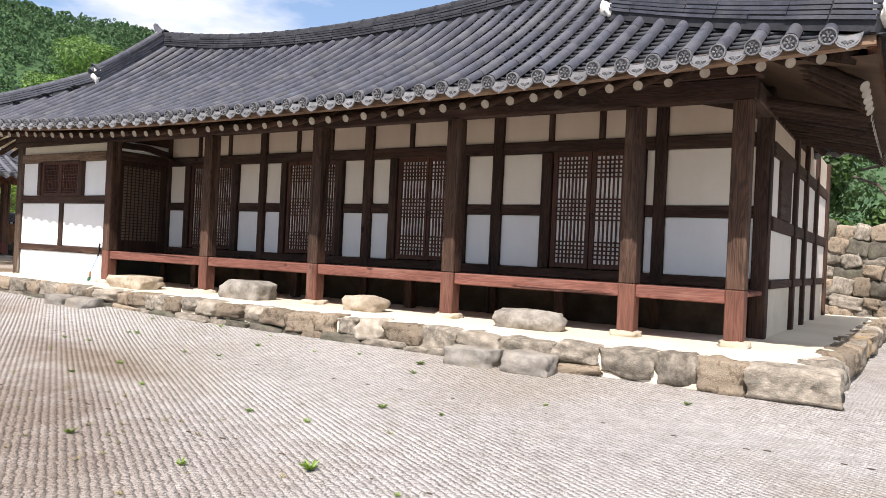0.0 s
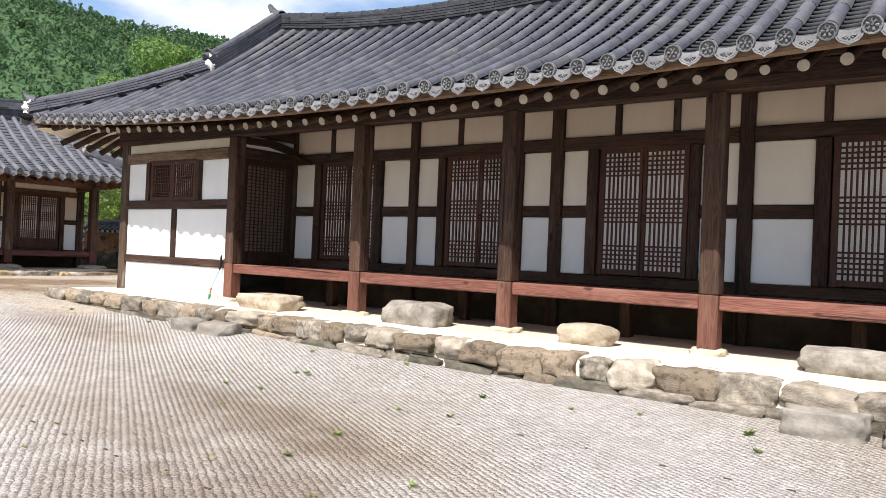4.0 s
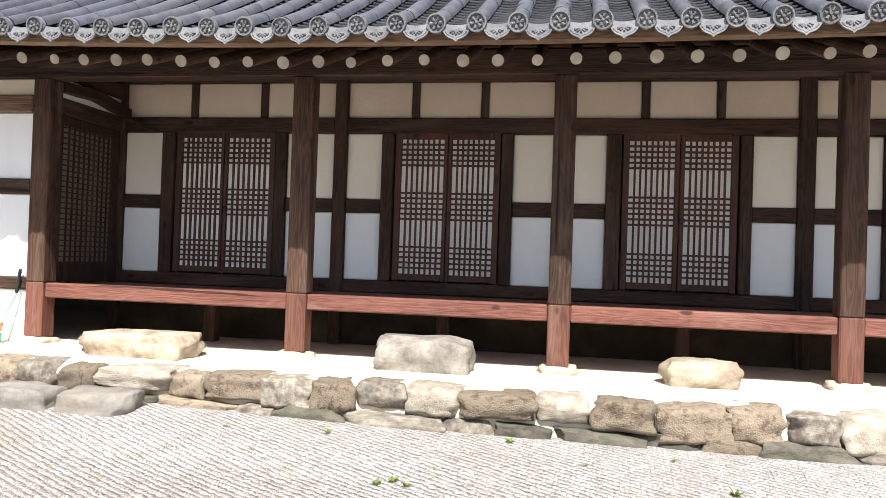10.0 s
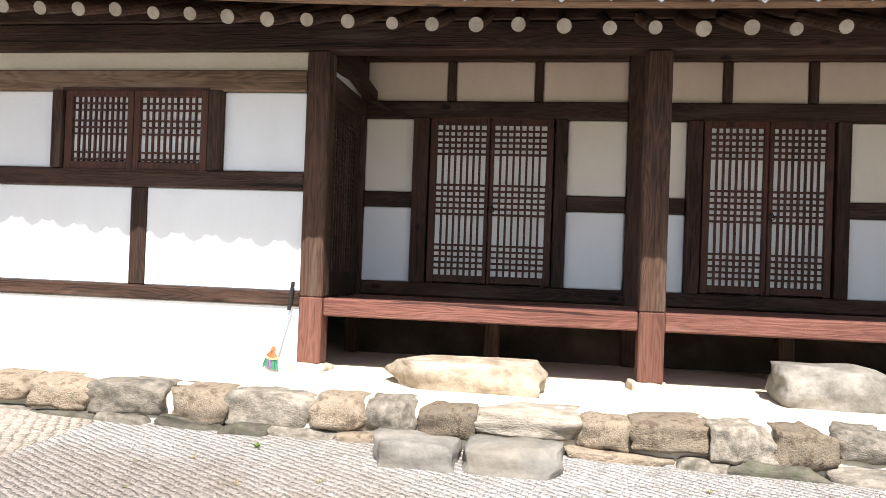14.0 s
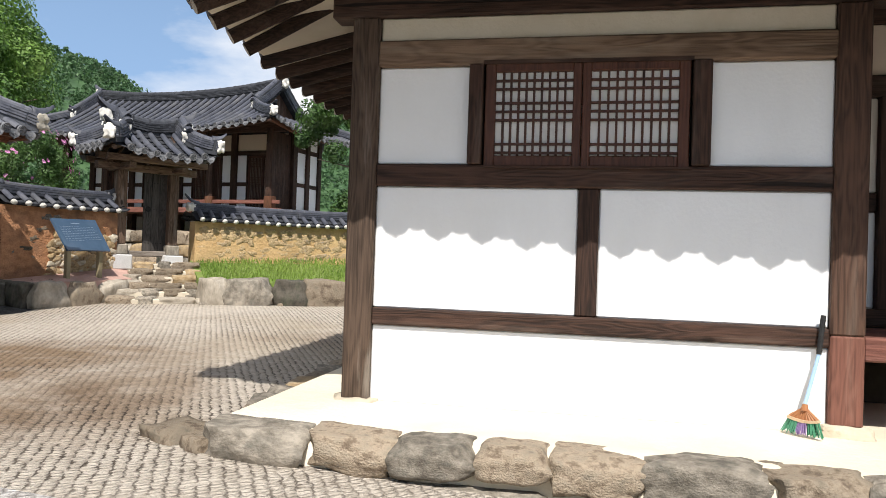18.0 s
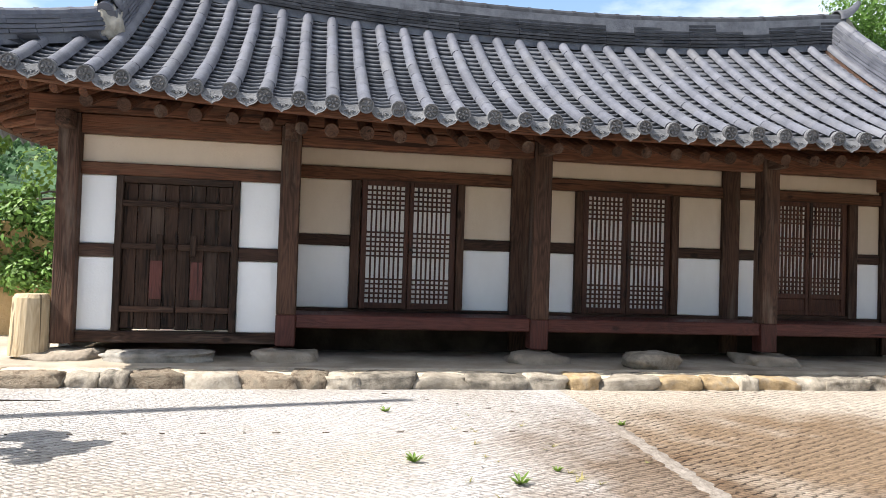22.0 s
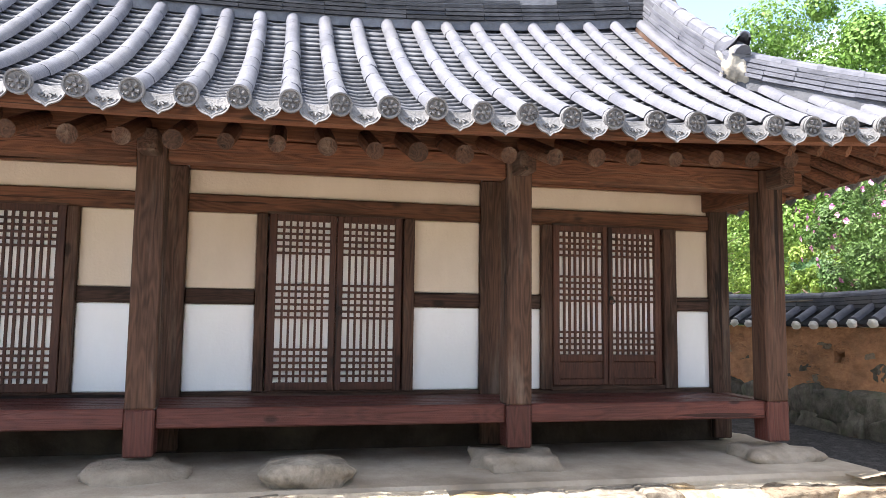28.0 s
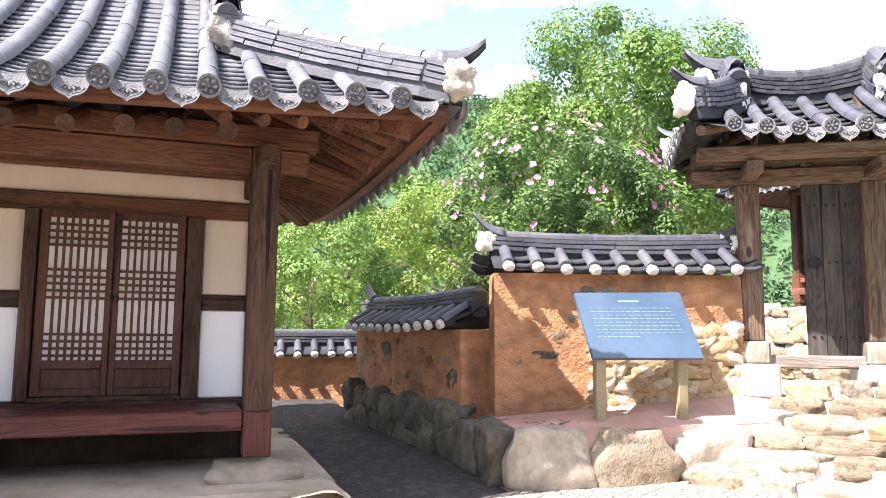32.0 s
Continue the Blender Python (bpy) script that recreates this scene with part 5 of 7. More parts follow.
def stone_data(kind, mat, seed, rounded=False):
    key = (kind, seed, rounded)
    if key not in STONES:
        STONES[key] = blob(seed * 7 + 11, 1.03, 1.03, 1.03, 6 if rounded else 8, 0.45 if rounded else 0.8, 0.22 if rounded else 0.12, 5 if rounded else 8).data("stone", mat, smooth=True)
    return STONES[key]


def kerb(parent, pts, z_top, h, depth, mats, lens=(0.35, 0.65), rnd=None, out=0.0, gap=0.035, o=(0, 0, 0), name="stone"):
    """A row of rough stones along a line of points."""
    rnd = rnd or random.Random(5)
    for (ax, ay), (bx, by) in zip(pts, pts[1:]):
        L = math.hypot(bx - ax, by - ay)
        a = math.atan2(by - ay, bx - ax)
        t = 0.0
        while t < L - 0.12:
            w = min(rnd.uniform(*lens), L - t)
            if L - t - w < 0.2:
                w = L - t
            hh = h * rnd.uniform(0.74, 1.12)
            zt = z_top(ax + (bx - ax) * t / L, ay) if callable(z_top) else z_top
            x, y = ax + math.cos(a) * (t + w / 2), ay + math.sin(a) * (t + w / 2)
            x += -math.sin(a) * (depth / 2 + rnd.uniform(-0.02, 0.02) - out)
            y += math.cos(a) * (depth / 2 + rnd.uniform(-0.02, 0.02) - out)
            mt = rnd.choice(mats)
            ob = new(name, stone_data(mt.name, mt, rnd.randrange(12)))
            ob.parent = parent
            ob.matrix_local = Matrix.Translation((x - o[0], y - o[1], zt - hh / 2 + rnd.uniform(-0.01, 0.012) - o[2])) @ Matrix.Rotation(a + rnd.uniform(-0.06, 0.06) + math.pi * rnd.randrange(2), 4, "Z") @ Matrix.Rotation(rnd.uniform(-0.06, 0.06), 4, "Y") @ Matrix.Diagonal(((w - gap) * 1.04, depth, hh * 1.06, 1))
            t += w


def plinth(name, label, x0, x1, y0, y1, z, zb, mat=None):
    m = Mesh().box(x0, x1, y0, y1, zb, z, 0.03)
    ob = new(name, m.data(name, mat or earth))
    return tagged(ob, label, "plinth", kind="structure")


pa = plinth("plinth_floor", "packed pale earth platform edged with rough stones", -16.85, -0.75, 7.95, 17.2, 0.335, -0.6)
mix = [stone, stone, stone_grey, stone_grey, stone_pale, stone, stone, stone_grey, stone, stone_pale, stone_grey, stone_ochre]
kerb(pa, [(-16.84, 7.8), (-2.7, 7.54)], 0.335, 0.215, 0.34, mix, (0.32, 0.66), random.Random(2), gap=0.02)
kerb(pa, [(-2.76, 7.54), (-0.55, 7.48)], 0.335, 0.34, 0.36, [stone, stone_grey, stone_ochre, stone], (0.42, 0.62), random.Random(22), gap=0.015)
kerb(pa, [(-16.82, 7.775), (-2.7, 7.5)], 0.125, 0.17, 0.3, [stone_grey, stone_grey, stone_dark, stone], (0.3, 0.75), random.Random(7), gap=0.02)
kerb(pa, [(-17.35, 8.05), (-16.8, 7.8)], 0.24, 0.24, 0.34, mix, (0.25, 0.4), random.Random(6), gap=0.02)
kerb(pa, [(-0.6, 7.5), (-0.35, 17.2)], 0.34, 0.3, 0.34, mix, (0.38, 0.68), random.Random(3))
kerb(pa, [(-17.35, 16.5), (-17.2, 9.4), (-16.86, 8.05)], 0.235, 0.24, 0.36, mix, (0.32, 0.6), random.Random(4))


def mortar(name, label, pts, z0, z1, back, mat, lump=0.02, inset=0.045):
    """Earth packed between and over the stones of a kerb: a lumpy face and a lumpy top that spills over the stones."""
    m = Mesh()
    m.smooth = True
    prof = [(inset + 0.02, z0), (inset, z0 + (z1 - z0) * 0.3), (inset + 0.01, z0 + (z1 - z0) * 0.62), (inset + 0.03, z1 - 0.06), (inset + 0.09, z1 - 0.015), (inset + 0.16, z1 + 0.006), (inset + 0.25, z1 + 0.012), (back, z1)]
    w = len(prof)
    for (ax, ay), (bx, by) in zip(pts, pts[1:]):
        L = math.hypot(bx - ax, by - ay)
        n, k0 = int(L / 0.05), len(m.v)
        dx, dy = (bx - ax) / L, (by - ay) / L
        for i in range(n + 1):
            for j, (v, z) in enumerate(prof):
                q = Vector((ax + dx * L * i / n, ay + dy * L * i / n, z * 2))
                k = noise.noise(q * 3.1) * lump * 1.6 + noise.noise(q * 9.0) * lump * 0.7
                m.v.append((q.x - dy * (v + k * (j < 5)), q.y + dx * (v + k * (j < 5)), z + (k * 0.7 if 2 < j < 7 else 0)))
        m.f += [(k0 + i * w + j, k0 + (i + 1) * w + j, k0 + (i + 1) * w + j + 1, k0 + i * w + j + 1) for i in range(n) for j in range(w - 1)]
    tagged(new(name, m.data(name, mat)), label, "plinth", kind="structure")


mortar("mortar_bed", "pale earth mortar between the plinth stones", [(-16.7, 7.8), (-0.62, 7.5)], -0.3, 0.33, 0.6, earth, 0.02, 0.06)
mortar("mortar_bed", "pale earth mortar at the end of the plinth", [(-0.62, 7.5), (-0.35, 17.2)], -0.3, 0.33, 0.6, earth, 0.02, 0.06)
pb = plinth("plinth_floor", "earth platform under the shaded house edged with stones", -28.5, -23.62, 0.9, 13.2, 0.375, -0.4, earth_b)
far_mix = mix + [stone, stone_ochre, stone_ochre, stone_ochre, stone_pale, stone_ochre]
kerb(pb, [(-23.3, 0.7), (-23.25, 9.6)], 0.345, 0.25, 0.36, far_mix, (0.28, 0.62), random.Random(9), gap=0.0)
kerb(pb, [(-23.25, 9.6), (-23.28, 11.6)], 0.325, 0.25, 0.36, far_mix, (0.28, 0.62), random.Random(10), gap=0.0)
kerb(pb, [(-23.28, 11.6), (-23.42, 13.3)], 0.29, 0.24, 0.36, far_mix, (0.28, 0.62), random.Random(11), gap=0.0)
mortar("mortar_bed", "pale earth mortar between the kerb stones", [(-23.3, 0.75), (-23.25, 9.6)], -0.2, 0.345, 0.4, mortar_earth, 0.02, 0.06)
mortar("mortar_bed", "pale earth mortar between the lower kerb stones", [(-23.25, 9.6), (-23.28, 11.6), (-23.42, 13.3)], -0.2, 0.31, 0.4, mortar_earth, 0.02, 0.06)
mortar("platform_edge", "crumbling damp earth edge beside the path", [(-23.42, 13.35), (-25.6, 13.42), (-28.5, 13.45)], -0.1, 0.36, 0.5, earth_b, 0.06)


def lone_stone(x, y, z, sx, sy, sz, mat, label, name="stepping_stone", seed=1, turn=0.0, sq=0.6, group=""):
    m = moved(blob(seed, sx, sy, sz, 10, sq, 0.08, 9), Matrix.Translation((x, y, z + sz / 2)) @ Matrix.Rotation(radians(turn), 4, "Z"))
    return solid(name, m, mat, label, "stone", group, smooth=True)


lone_stone(-11.7, 8.55, 0.315, 1.16, 0.55, 0.24, rock_pale, "long rough pale stepping stone below the porch", seed=21)
lone_stone(-8.97, 8.72, 0.3, 0.84, 0.5, 0.32, rock_grey, "square pale grey stepping stone below the porch", seed=22, sq=0.75)
lone_stone(-6.6, 8.72, 0.31, 0.62, 0.4, 0.25, rock_pale, "rounded pale stepping stone below the porch", seed=23, sq=0.45)
lone_stone(-4.0, 8.66, 0.31, 0.86, 0.46, 0.25, rock_grey, "long grey stepping stone below the porch", seed=24, sq=0.5)
for x, w in ((-11.88, 0.52), (-11.28, 0.58), (-4.02, 0.56), (-3.36, 0.54)):
    lone_stone(x, 7.38, -0.02, w, 0.36, 0.24, slate, "flat grey step stone at the foot of the plinth", "step_stone", int(x * 9), sq=0.88, group="plinth steps")
lone_stone(-23.85, 8.66, 0.35, 0.4, 0.6, 0.2, stone_grey, "oval grey stepping stone below the porch", seed=31, sq=0.35)
lone_stone(-24.05, 3.38, 0.36, 0.34, 1.05, 0.12, rock_grey, "flat dark stone before the plank door", seed=32, sq=0.8)

# ---- earth walls with tile copings ----
def coped_wall(name, label, a, b, z0, z1, thick, mat, lower=None, cope=True, stones=None, hole=None, flush=0.02, courses=None, caps=(True, True)):
    a, b = Vector(a), Vector(b)
    L = (b - a).length
    ang = math.degrees(math.atan2(b.y - a.y, b.x - a.x))
    T = Thing(name, label, "wall", place=Matrix.Translation((a.x, a.y, z0)) @ Matrix.Rotation(radians(ang), 4, "Z"), kind="")
    body = Mesh()
    N, K = max(4, int(L / 0.15)), 9
    for side in (-1, 1):
        off = len(body.v)
        for i in range(N + 1):
            for j in range(K + 1):
                z = (z1 - z0) * j / K
                n = noise.noise(Vector((i * 0.15 * 2.2 + a.x, side * 3.1, z * 2.2))) * 0.03
                body.v.append((L * i / N, side * (thick / 2 + n + 0.03 * (1 - j / K)), z))
        for i in range(N):
            for j in range(K):
                if hole == (i, j):
                    continue
                body.f.append((off + i * (K + 1) + j, off + (i + 1) * (K + 1) + j, off + (i + 1) * (K + 1) + j + 1, off + i * (K + 1) + j + 1))
    h = (N + 1) * (K + 1)
    for j in range(K):
        body.f.append((j, j + 1, h + j + 1, h + j))
        q = N * (K + 1)
        body.f.append((q + j, q + j + 1, h + q + j + 1, h + q + j))
    for i in range(N):
        body.f.append((i * (K + 1) + K, (i + 1) * (K + 1) + K, h + (i + 1) * (K + 1) + K, h + i * (K + 1) + K))
    if hole:
        i, j = hole
        ring = [i * (K + 1) + j, (i + 1) * (K + 1) + j, (i + 1) * (K + 1) + j + 1, i * (K + 1) + j + 1]
        body.f += [(ring[k], ring[(k + 1) % 4], h + ring[(k + 1) % 4], h + ring[k]) for k in range(4)]
    T.part("wall_body", body, mat)
    if lower:
        rl = random.Random(int(L * 10))
        for zc, hh in ((0.1, 0.32), (0.35, 0.3)):
            u = 0.0
            while u < L - 0.1:
                w = rl.uniform(0.28, 0.55)
                lm = lower
                T.share("boulder", stone_data(lm.name, lm, rl.randrange(12)), Matrix.Translation((u + w / 2, -thick / 2 - 0.03 + rl.uniform(-0.05, 0.03), zc + rl.uniform(-0.06, 0.06))) @ Matrix.Rotation(rl.uniform(-0.3, 0.3), 4, "Y") @ Matrix.Diagonal((w * 1.05, 0.3, hh * rl.uniform(0.8, 1.25), 1)))
                u += w * 0.95
    rnd = random.Random(int(L * 100))
    if stones:
        n, mats, zl, zh = stones
        for i in range(n):
            w, hh = rnd.uniform(0.14, 0.3), rnd.uniform(0.1, 0.17)
            mt = rnd.choice(mats)
            T.share("stone", stone_data(mt.name, mt, rnd.randrange(12), True), Matrix.Translation((rnd.uniform(0.1, L - 0.1), -thick / 2 + flush, rnd.uniform(zl, zh))) @ Matrix.Rotation(rnd.uniform(-0.3, 0.3), 4, "Y") @ Matrix.Diagonal((w, 0.11, hh, 1)))
    if courses:
        mats, hl, hh, wl, wh = courses
        z = -0.1
        while z < z1 - z0 - 0.08:
            h, u = rnd.uniform(hl, hh), -rnd.uniform(0, 0.3)
            while u < L:
                w, k = rnd.uniform(wl, wh), h * rnd.uniform(0.8, 1.25)
                mt = rnd.choice(mats)
                T.share("stone", stone_data(mt.name, mt, rnd.randrange(12)), Matrix.Translation((u + w / 2, -thick / 2 + rnd.uniform(-0.05, 0.04), z + h / 2 + rnd.uniform(-0.06, 0.06))) @ Matrix.Rotation(rnd.uniform(-0.25, 0.25), 4, "Y") @ Matrix.Diagonal((w * 1.03, 0.34, k * 1.05, 1)))
                u += w
            z += h
    if cope:
        zc = z1 - z0
        ov = thick / 2 + 0.14
        c = Thing("wall_coping", "grey tile coping on the earth wall", "coping", place=Matrix.Translation((a.x, a.y, z1)) @ Matrix.Rotation(radians(ang), 4, "Z"))
        R = (-0.02, L + 0.02, -ov, ov)
        body, at, zf, zs = roof(c, *R, 0.02, 0.05, 0.22, 0.26, 0.01, 0.01, 0.02, 0.25, False, False, 2.0, "coping_bed", 0.055, plug=plug_lime)
        ridge_bar(c, [(0.0 + L * i / 8, 0, 0.2 + 0.03 * abs(i / 4 - 1) ** 2) for i in range(9)], body, 3, 0.1, "coping ridge of stacked tiles", cap0=caps[0], cap1=caps[1])
    return T


W1 = coped_wall("earth_wall", "orange clay wall with set stones under a tile coping", (-24.83, 14.88, 0), (-24.18, 17.12, 0), 0.6, 2.02, 0.42, clay, stones=(46, [stone, stone_dark, clay, clay, stone_grey], 0.1, 1.25), flush=0.05)
coped_wall("earth_wall", "clay wall on dark footing stones beside the path", (-27.7, 14.45, 0), (-24.98, 14.82, 0), 0.3, 1.5, 0.4, clay, stone_dark, hole=(13, 6), stones=(34, [stone, stone_dark, clay, clay], 0.5, 1.05), flush=0.045, caps=(True, False))
coped_wall("earth_wall", "low orange clay wall at the end of the path", (-30.4, 9.5, 0), (-29.6, 15.4, 0), 0.4, 1.12, 0.4, clay)
coped_wall("earth_wall", "ochre clay wall with stones beside the gate", (-23.2, 18.55, 0), (-20.5, 21.3, 0), 1.0, 1.95, 0.42, ochre_clay, stones=(150, [sandstone, sandstone, stone_ochre, sandstone], 0.02, 0.82), flush=0.035)

# pale rubble facing towards the gate
rr = random.Random(23)
for i in range(13):
    for j in range(7):
        u, z = 0.85 + i * 0.112 + rr.uniform(-0.04, 0.04), 0.14 + j * 0.125 + rr.uniform(-0.03, 0.03)
        if u > 0.85 + 0.1 * max(0, j - 4):
            mt = rr.choice([sandstone, sandstone, stone_ochre, earth_stone])
            W1.share("stone", stone_data(mt.name, mt, rr.randrange(12), True), Matrix.Translation((u, -0.2, z)) @ Matrix.Rotation(rr.uniform(-0.6, 0.6), 4, "Y") @ Matrix.Diagonal((rr.uniform(0.13, 0.27), 0.13, rr.uniform(0.11, 0.18), 1)))

# rough end of the ochre wall, with a fern on top
WP = Thing("wall_end", "rough stone end of the ochre wall topped with a fern", "wall", place=Matrix.Translation((-20.35, 21.45, 0.95)))
re_ = random.Random(37)
for k in range(5):
    for q in (-1, 1):
        WP.share("stone", stone_data(sandstone.name, sandstone, re_.randrange(12)), Matrix.Translation((q * 0.16 + re_.uniform(-0.04, 0.04), re_.uniform(-0.05, 0.05), 0.15 + 0.27 * k)) @ Matrix.Rotation(re_.uniform(0, 6.28), 4, "Z") @ Matrix.Diagonal((0.4, 0.42, 0.3, 1)))
fn = Mesh()
for _ in range(90):
    a, l = re_.uniform(0, 6.28), re_.uniform(0.12, 0.32)
    d = Vector((math.cos(a), math.sin(a), 0))
    p, t = Vector((0, 0, 1.4)) + d * 0.05, Vector((0, 0, 1.4)) + d * l + Vector((0, 0, re_.uniform(-0.05, 0.16)))
    sd = d.cross(Vector((0, 0, 1))) * 0.03
    fn.add([tuple(p), tuple(p.lerp(t, 0.6) + sd), tuple(t), tuple(p.lerp(t, 0.6) - sd)], [(0, 1, 2, 3)])
WP.part("fern", fn, leaf_c, kind="stuff")

# ---- the gate ----
GA = math.degrees(math.atan2(18.14 - 17.22, -23.46 + 24.04))
G = Thing("gate", "small wooden gate with a tiled roof above stone steps", "gate", place=Matrix.Translation((-24.04, 17.22, 1.0)) @ Matrix.Rotation(radians(GA), 4, "Z"))
GW = 1.09
GH = 1.9
for u in (0.0, GW):
    ob = G.part("gate_post", Mesh().box(u - 0.1, u + 0.1, -0.1, 0.1, 0.41, GH, 0.012), gatewood["z"])
    G.part("base_stone", Mesh().box(u - 0.14, u + 0.14, -0.14, 0.14, 0.2, 0.41, 0.02), stone_grey, ob)
    G.part("plinth_block", Mesh().box(u - 0.2, u + 0.2, -0.22, 0.22, -0.1, 0.2, 0.02), granite, ob)
member(G, "gate_lintel", -0.5, GW + 0.5, -0.09, 0.09, GH, GH + 0.15, gatewood)
member(G, "gate_lintel", -0.5, GW + 0.5, -0.08, 0.08, GH + 0.2, GH + 0.33, gatewood)
for u in (-0.25, GW / 2, GW + 0.25):
    member(G, "spacer_block", u - 0.06, u + 0.06, -0.06, 0.06, GH + 0.15, GH + 0.2, gatewood)
for u in (0.0, GW):
    member(G, "bracket_arm", u - 0.07, u + 0.07, -0.55, 0.55, GH + 0.02, GH + 0.14, gatewood)
for v in (-0.5, 0.5):
    member(G, "purlin", -0.5, GW + 0.5, v - 0.06, v + 0.06, GH + 0.145, GH + 0.27, gatewood)
member(G, "threshold", 0.1, GW - 0.1, -0.07, 0.07, 0.16, 0.28, grey)
for i in range(3):
    pk = G.part("door_plank", Mesh().box(GW - 0.09 - 0.165 * (i + 1), GW - 0.095 - 0.165 * i, 0.04, 0.08, 0.28, GH, 0.004), gatedoor["z"], None, "weathered dark gate plank")
    for z in (0.45, 1.15, 1.7):
        for q in (0.05, 0.115):
            c = GW - 0.09 - 0.165 * (i + 1) + q
            G.part("stud", Mesh().tube((c, 0.028, z), (c, 0.042, z), 0.009, 0.013, 6), iron, pk)
G.part("door_leaf", Mesh().box(0.1, 0.14, 0.1, 0.62, 0.28, GH, 0.006), gatedoor["z"], None, "dark plank leaf standing open")
G.part("door_boss", Mesh().tube((GW - 0.5, 0.02, 1.15), (GW - 0.5, 0.045, 1.15), 0.06, None, 12), iron, None, "round black iron boss")
RG = (-0.62, GW + 0.56, -0.95, 0.95)
grb, g_at, g_zf, g_zs = roof(G, *RG, GH + 0.28, GH + 0.44, GH + 0.82, GH + 0.93, 0.5, 0.55, 0.04, 0.26, False, True, 2.0, "roof", 0.062)
top_ridges(G, RG, g_zf, 0.5, 0.55, 4)
for i in range(6):
    u = -0.1 + i * 0.26
    for s in (-1, 1):
        G.part("rafter", Mesh().tube((u, s * 0.85, g_zf(u, 0.1) - 0.1), (u, 0, g_zf(u, 0.95) - 0.14), 0.035, 0.04, 8), gatewood["y"])
for s in (-1, 1):
    for u, q in ((RG[0] + 0.12, 0.15), (RG[1] - 0.12, GW - 0.15)):
        G.part("hip_rafter", Mesh().tube((u, s * 0.85, g_zf(u, 0.1) - 0.1), (q, s * 0.1, g_zf(q, 0.85) - 0.16), 0.05, 0.05, 8), gatewood["x"])

# ---- terrace and steps at the gate ----
tp = Mesh()
tp.add([(-23.62, 14.62, 0.7), (-23.4, 17.0, 0.74), (-24.0, 17.3, 0.95), (-24.85, 14.85, 0.72), (-23.62, 14.62, 0), (-23.4, 17.0, 0), (-24.0, 17.3, 0), (-24.85, 14.85, 0)], [(0, 1, 2, 3), (0, 4, 5, 1), (1, 5, 6, 2), (2, 6, 7, 3), (3, 7, 4, 0)])
terr = new("terrace_floor", tp.data("terrace_floor", pink_earth))
tagged(terr, "reddish earth terrace before the clay wall", "terrace", kind="structure")
kerb(terr, [(-24.75, 14.55), (-23.75, 14.5)], 0.69, 0.5, 0.42, [stone_dark], (0.5, 0.9), random.Random(13), 0.1)
kerb(terr, [(-23.65, 14.5), (-23.3, 17.05)], 0.69, 0.5, 0.42, [stone_pale, stone, stone_grey], (0.5, 0.9), random.Random(12), 0.1)
sp = Thing("stone_steps", "rough stone steps bedded in pale mortar below the gate", "steps", place=Matrix.Translation((-22.52, 16.3, 0)) @ Matrix.Rotation(radians(27), 4, "Z"))
for k in range(6):
    z = 0.42 + 0.125 * k
    y0 = 0.29 * k
    wd = 0.92 - 0.055 * k
    sp.part("step_bed", Mesh().box(-wd, wd, y0 + 0.03, y0 + 0.75, z - 0.4, z - 0.02, 0.02), step_mortar)
    rnd = random.Random(40 + k)
    u = -wd
    while u < wd - 0.1:
        w = min(rnd.uniform(0.3, 0.75), wd - u)
        mt = rnd.choice([stone, stone_pale, stone_grey, stone_ochre])
        sp.share("stone", stone_data(mt.name, mt, rnd.randrange(12)), Matrix.Translation((u + w / 2, y0 + 0.14 + rnd.uniform(-0.03, 0.03), z - 0.07 + rnd.uniform(-0.015, 0.015))) @ Matrix.Rotation(rnd.uniform(-0.15, 0.15), 4, "Z") @ Matrix.Diagonal((w - 0.05, 0.29, 0.17, 1)))
        u += w
gr = Mesh()
gr.add([(-21.95, 16.75, 0.72), (-18.4, 19.2, 0.78), (-14.0, 21.0, 0.9), (-15.5, 25.5, 1.5), (-20.5, 21.4, 1.15), (-23.2, 18.5, 1.1), (-21.95, 16.75, 0), (-18.4, 19.2, 0), (-14.0, 21.0, 0), (-15.5, 25.5, 0), (-20.5, 21.4, 0), (-23.2, 18.5, 0)],
       [(0, 1, 4, 5), (1, 2, 3, 4), (0, 6, 7, 1), (1, 7, 8, 2), (2, 8, 9, 3), (3, 9, 10, 4), (4, 10, 11, 5), (5, 11, 6, 0)])
grass_mat = shader("grass_bed", (0.1, 0.16, 0.03), (0.2, 0.28, 0.06), (14, 14, 14), 0.9, 0.6, 50, (0.26, 0.24, 0.1), 0.4, 1.2)
gt = new("grass_bank", gr.data("grass_bank", grass_mat))
tagged(gt, "grassy bank above the stone retaining wall", "bank", kind="structure")
bank = [(-21.9, 16.6), (-20.1, 17.5), (-18.2, 19.0), (-14.0, 20.9)]
kerb(gt, bank, 0.78, 0.64, 0.55, [stone, stone_grey, stone_pale, stone, stone_dark], (0.45, 1.05), random.Random(14), 0.15, gap=0.0)
kerb(gt, bank, 0.36, 0.26, 0.4, [stone, stone_grey], (0.25, 0.6), random.Random(16), 0.12, gap=0.1)

# ---- information board ----
S = Thing("information_board", "slanted dark blue information board on two wooden posts", "sign", place=Matrix.Translation((-23.75, 15.3, 0.72)) @ Matrix.Rotation(radians(82), 4, "Z"))
olive = shader("bronze_paint", (0.2, 0.165, 0.1), (0.27, 0.225, 0.14), (6, 6, 6), 0.5, 0.1, 30)
for u in (0.07, 0.8):
    S.part("board_post", Mesh().box(u - 0.045, u + 0.045, -0.05, 0.03, 0.0, 0.57, 0.008), olive)
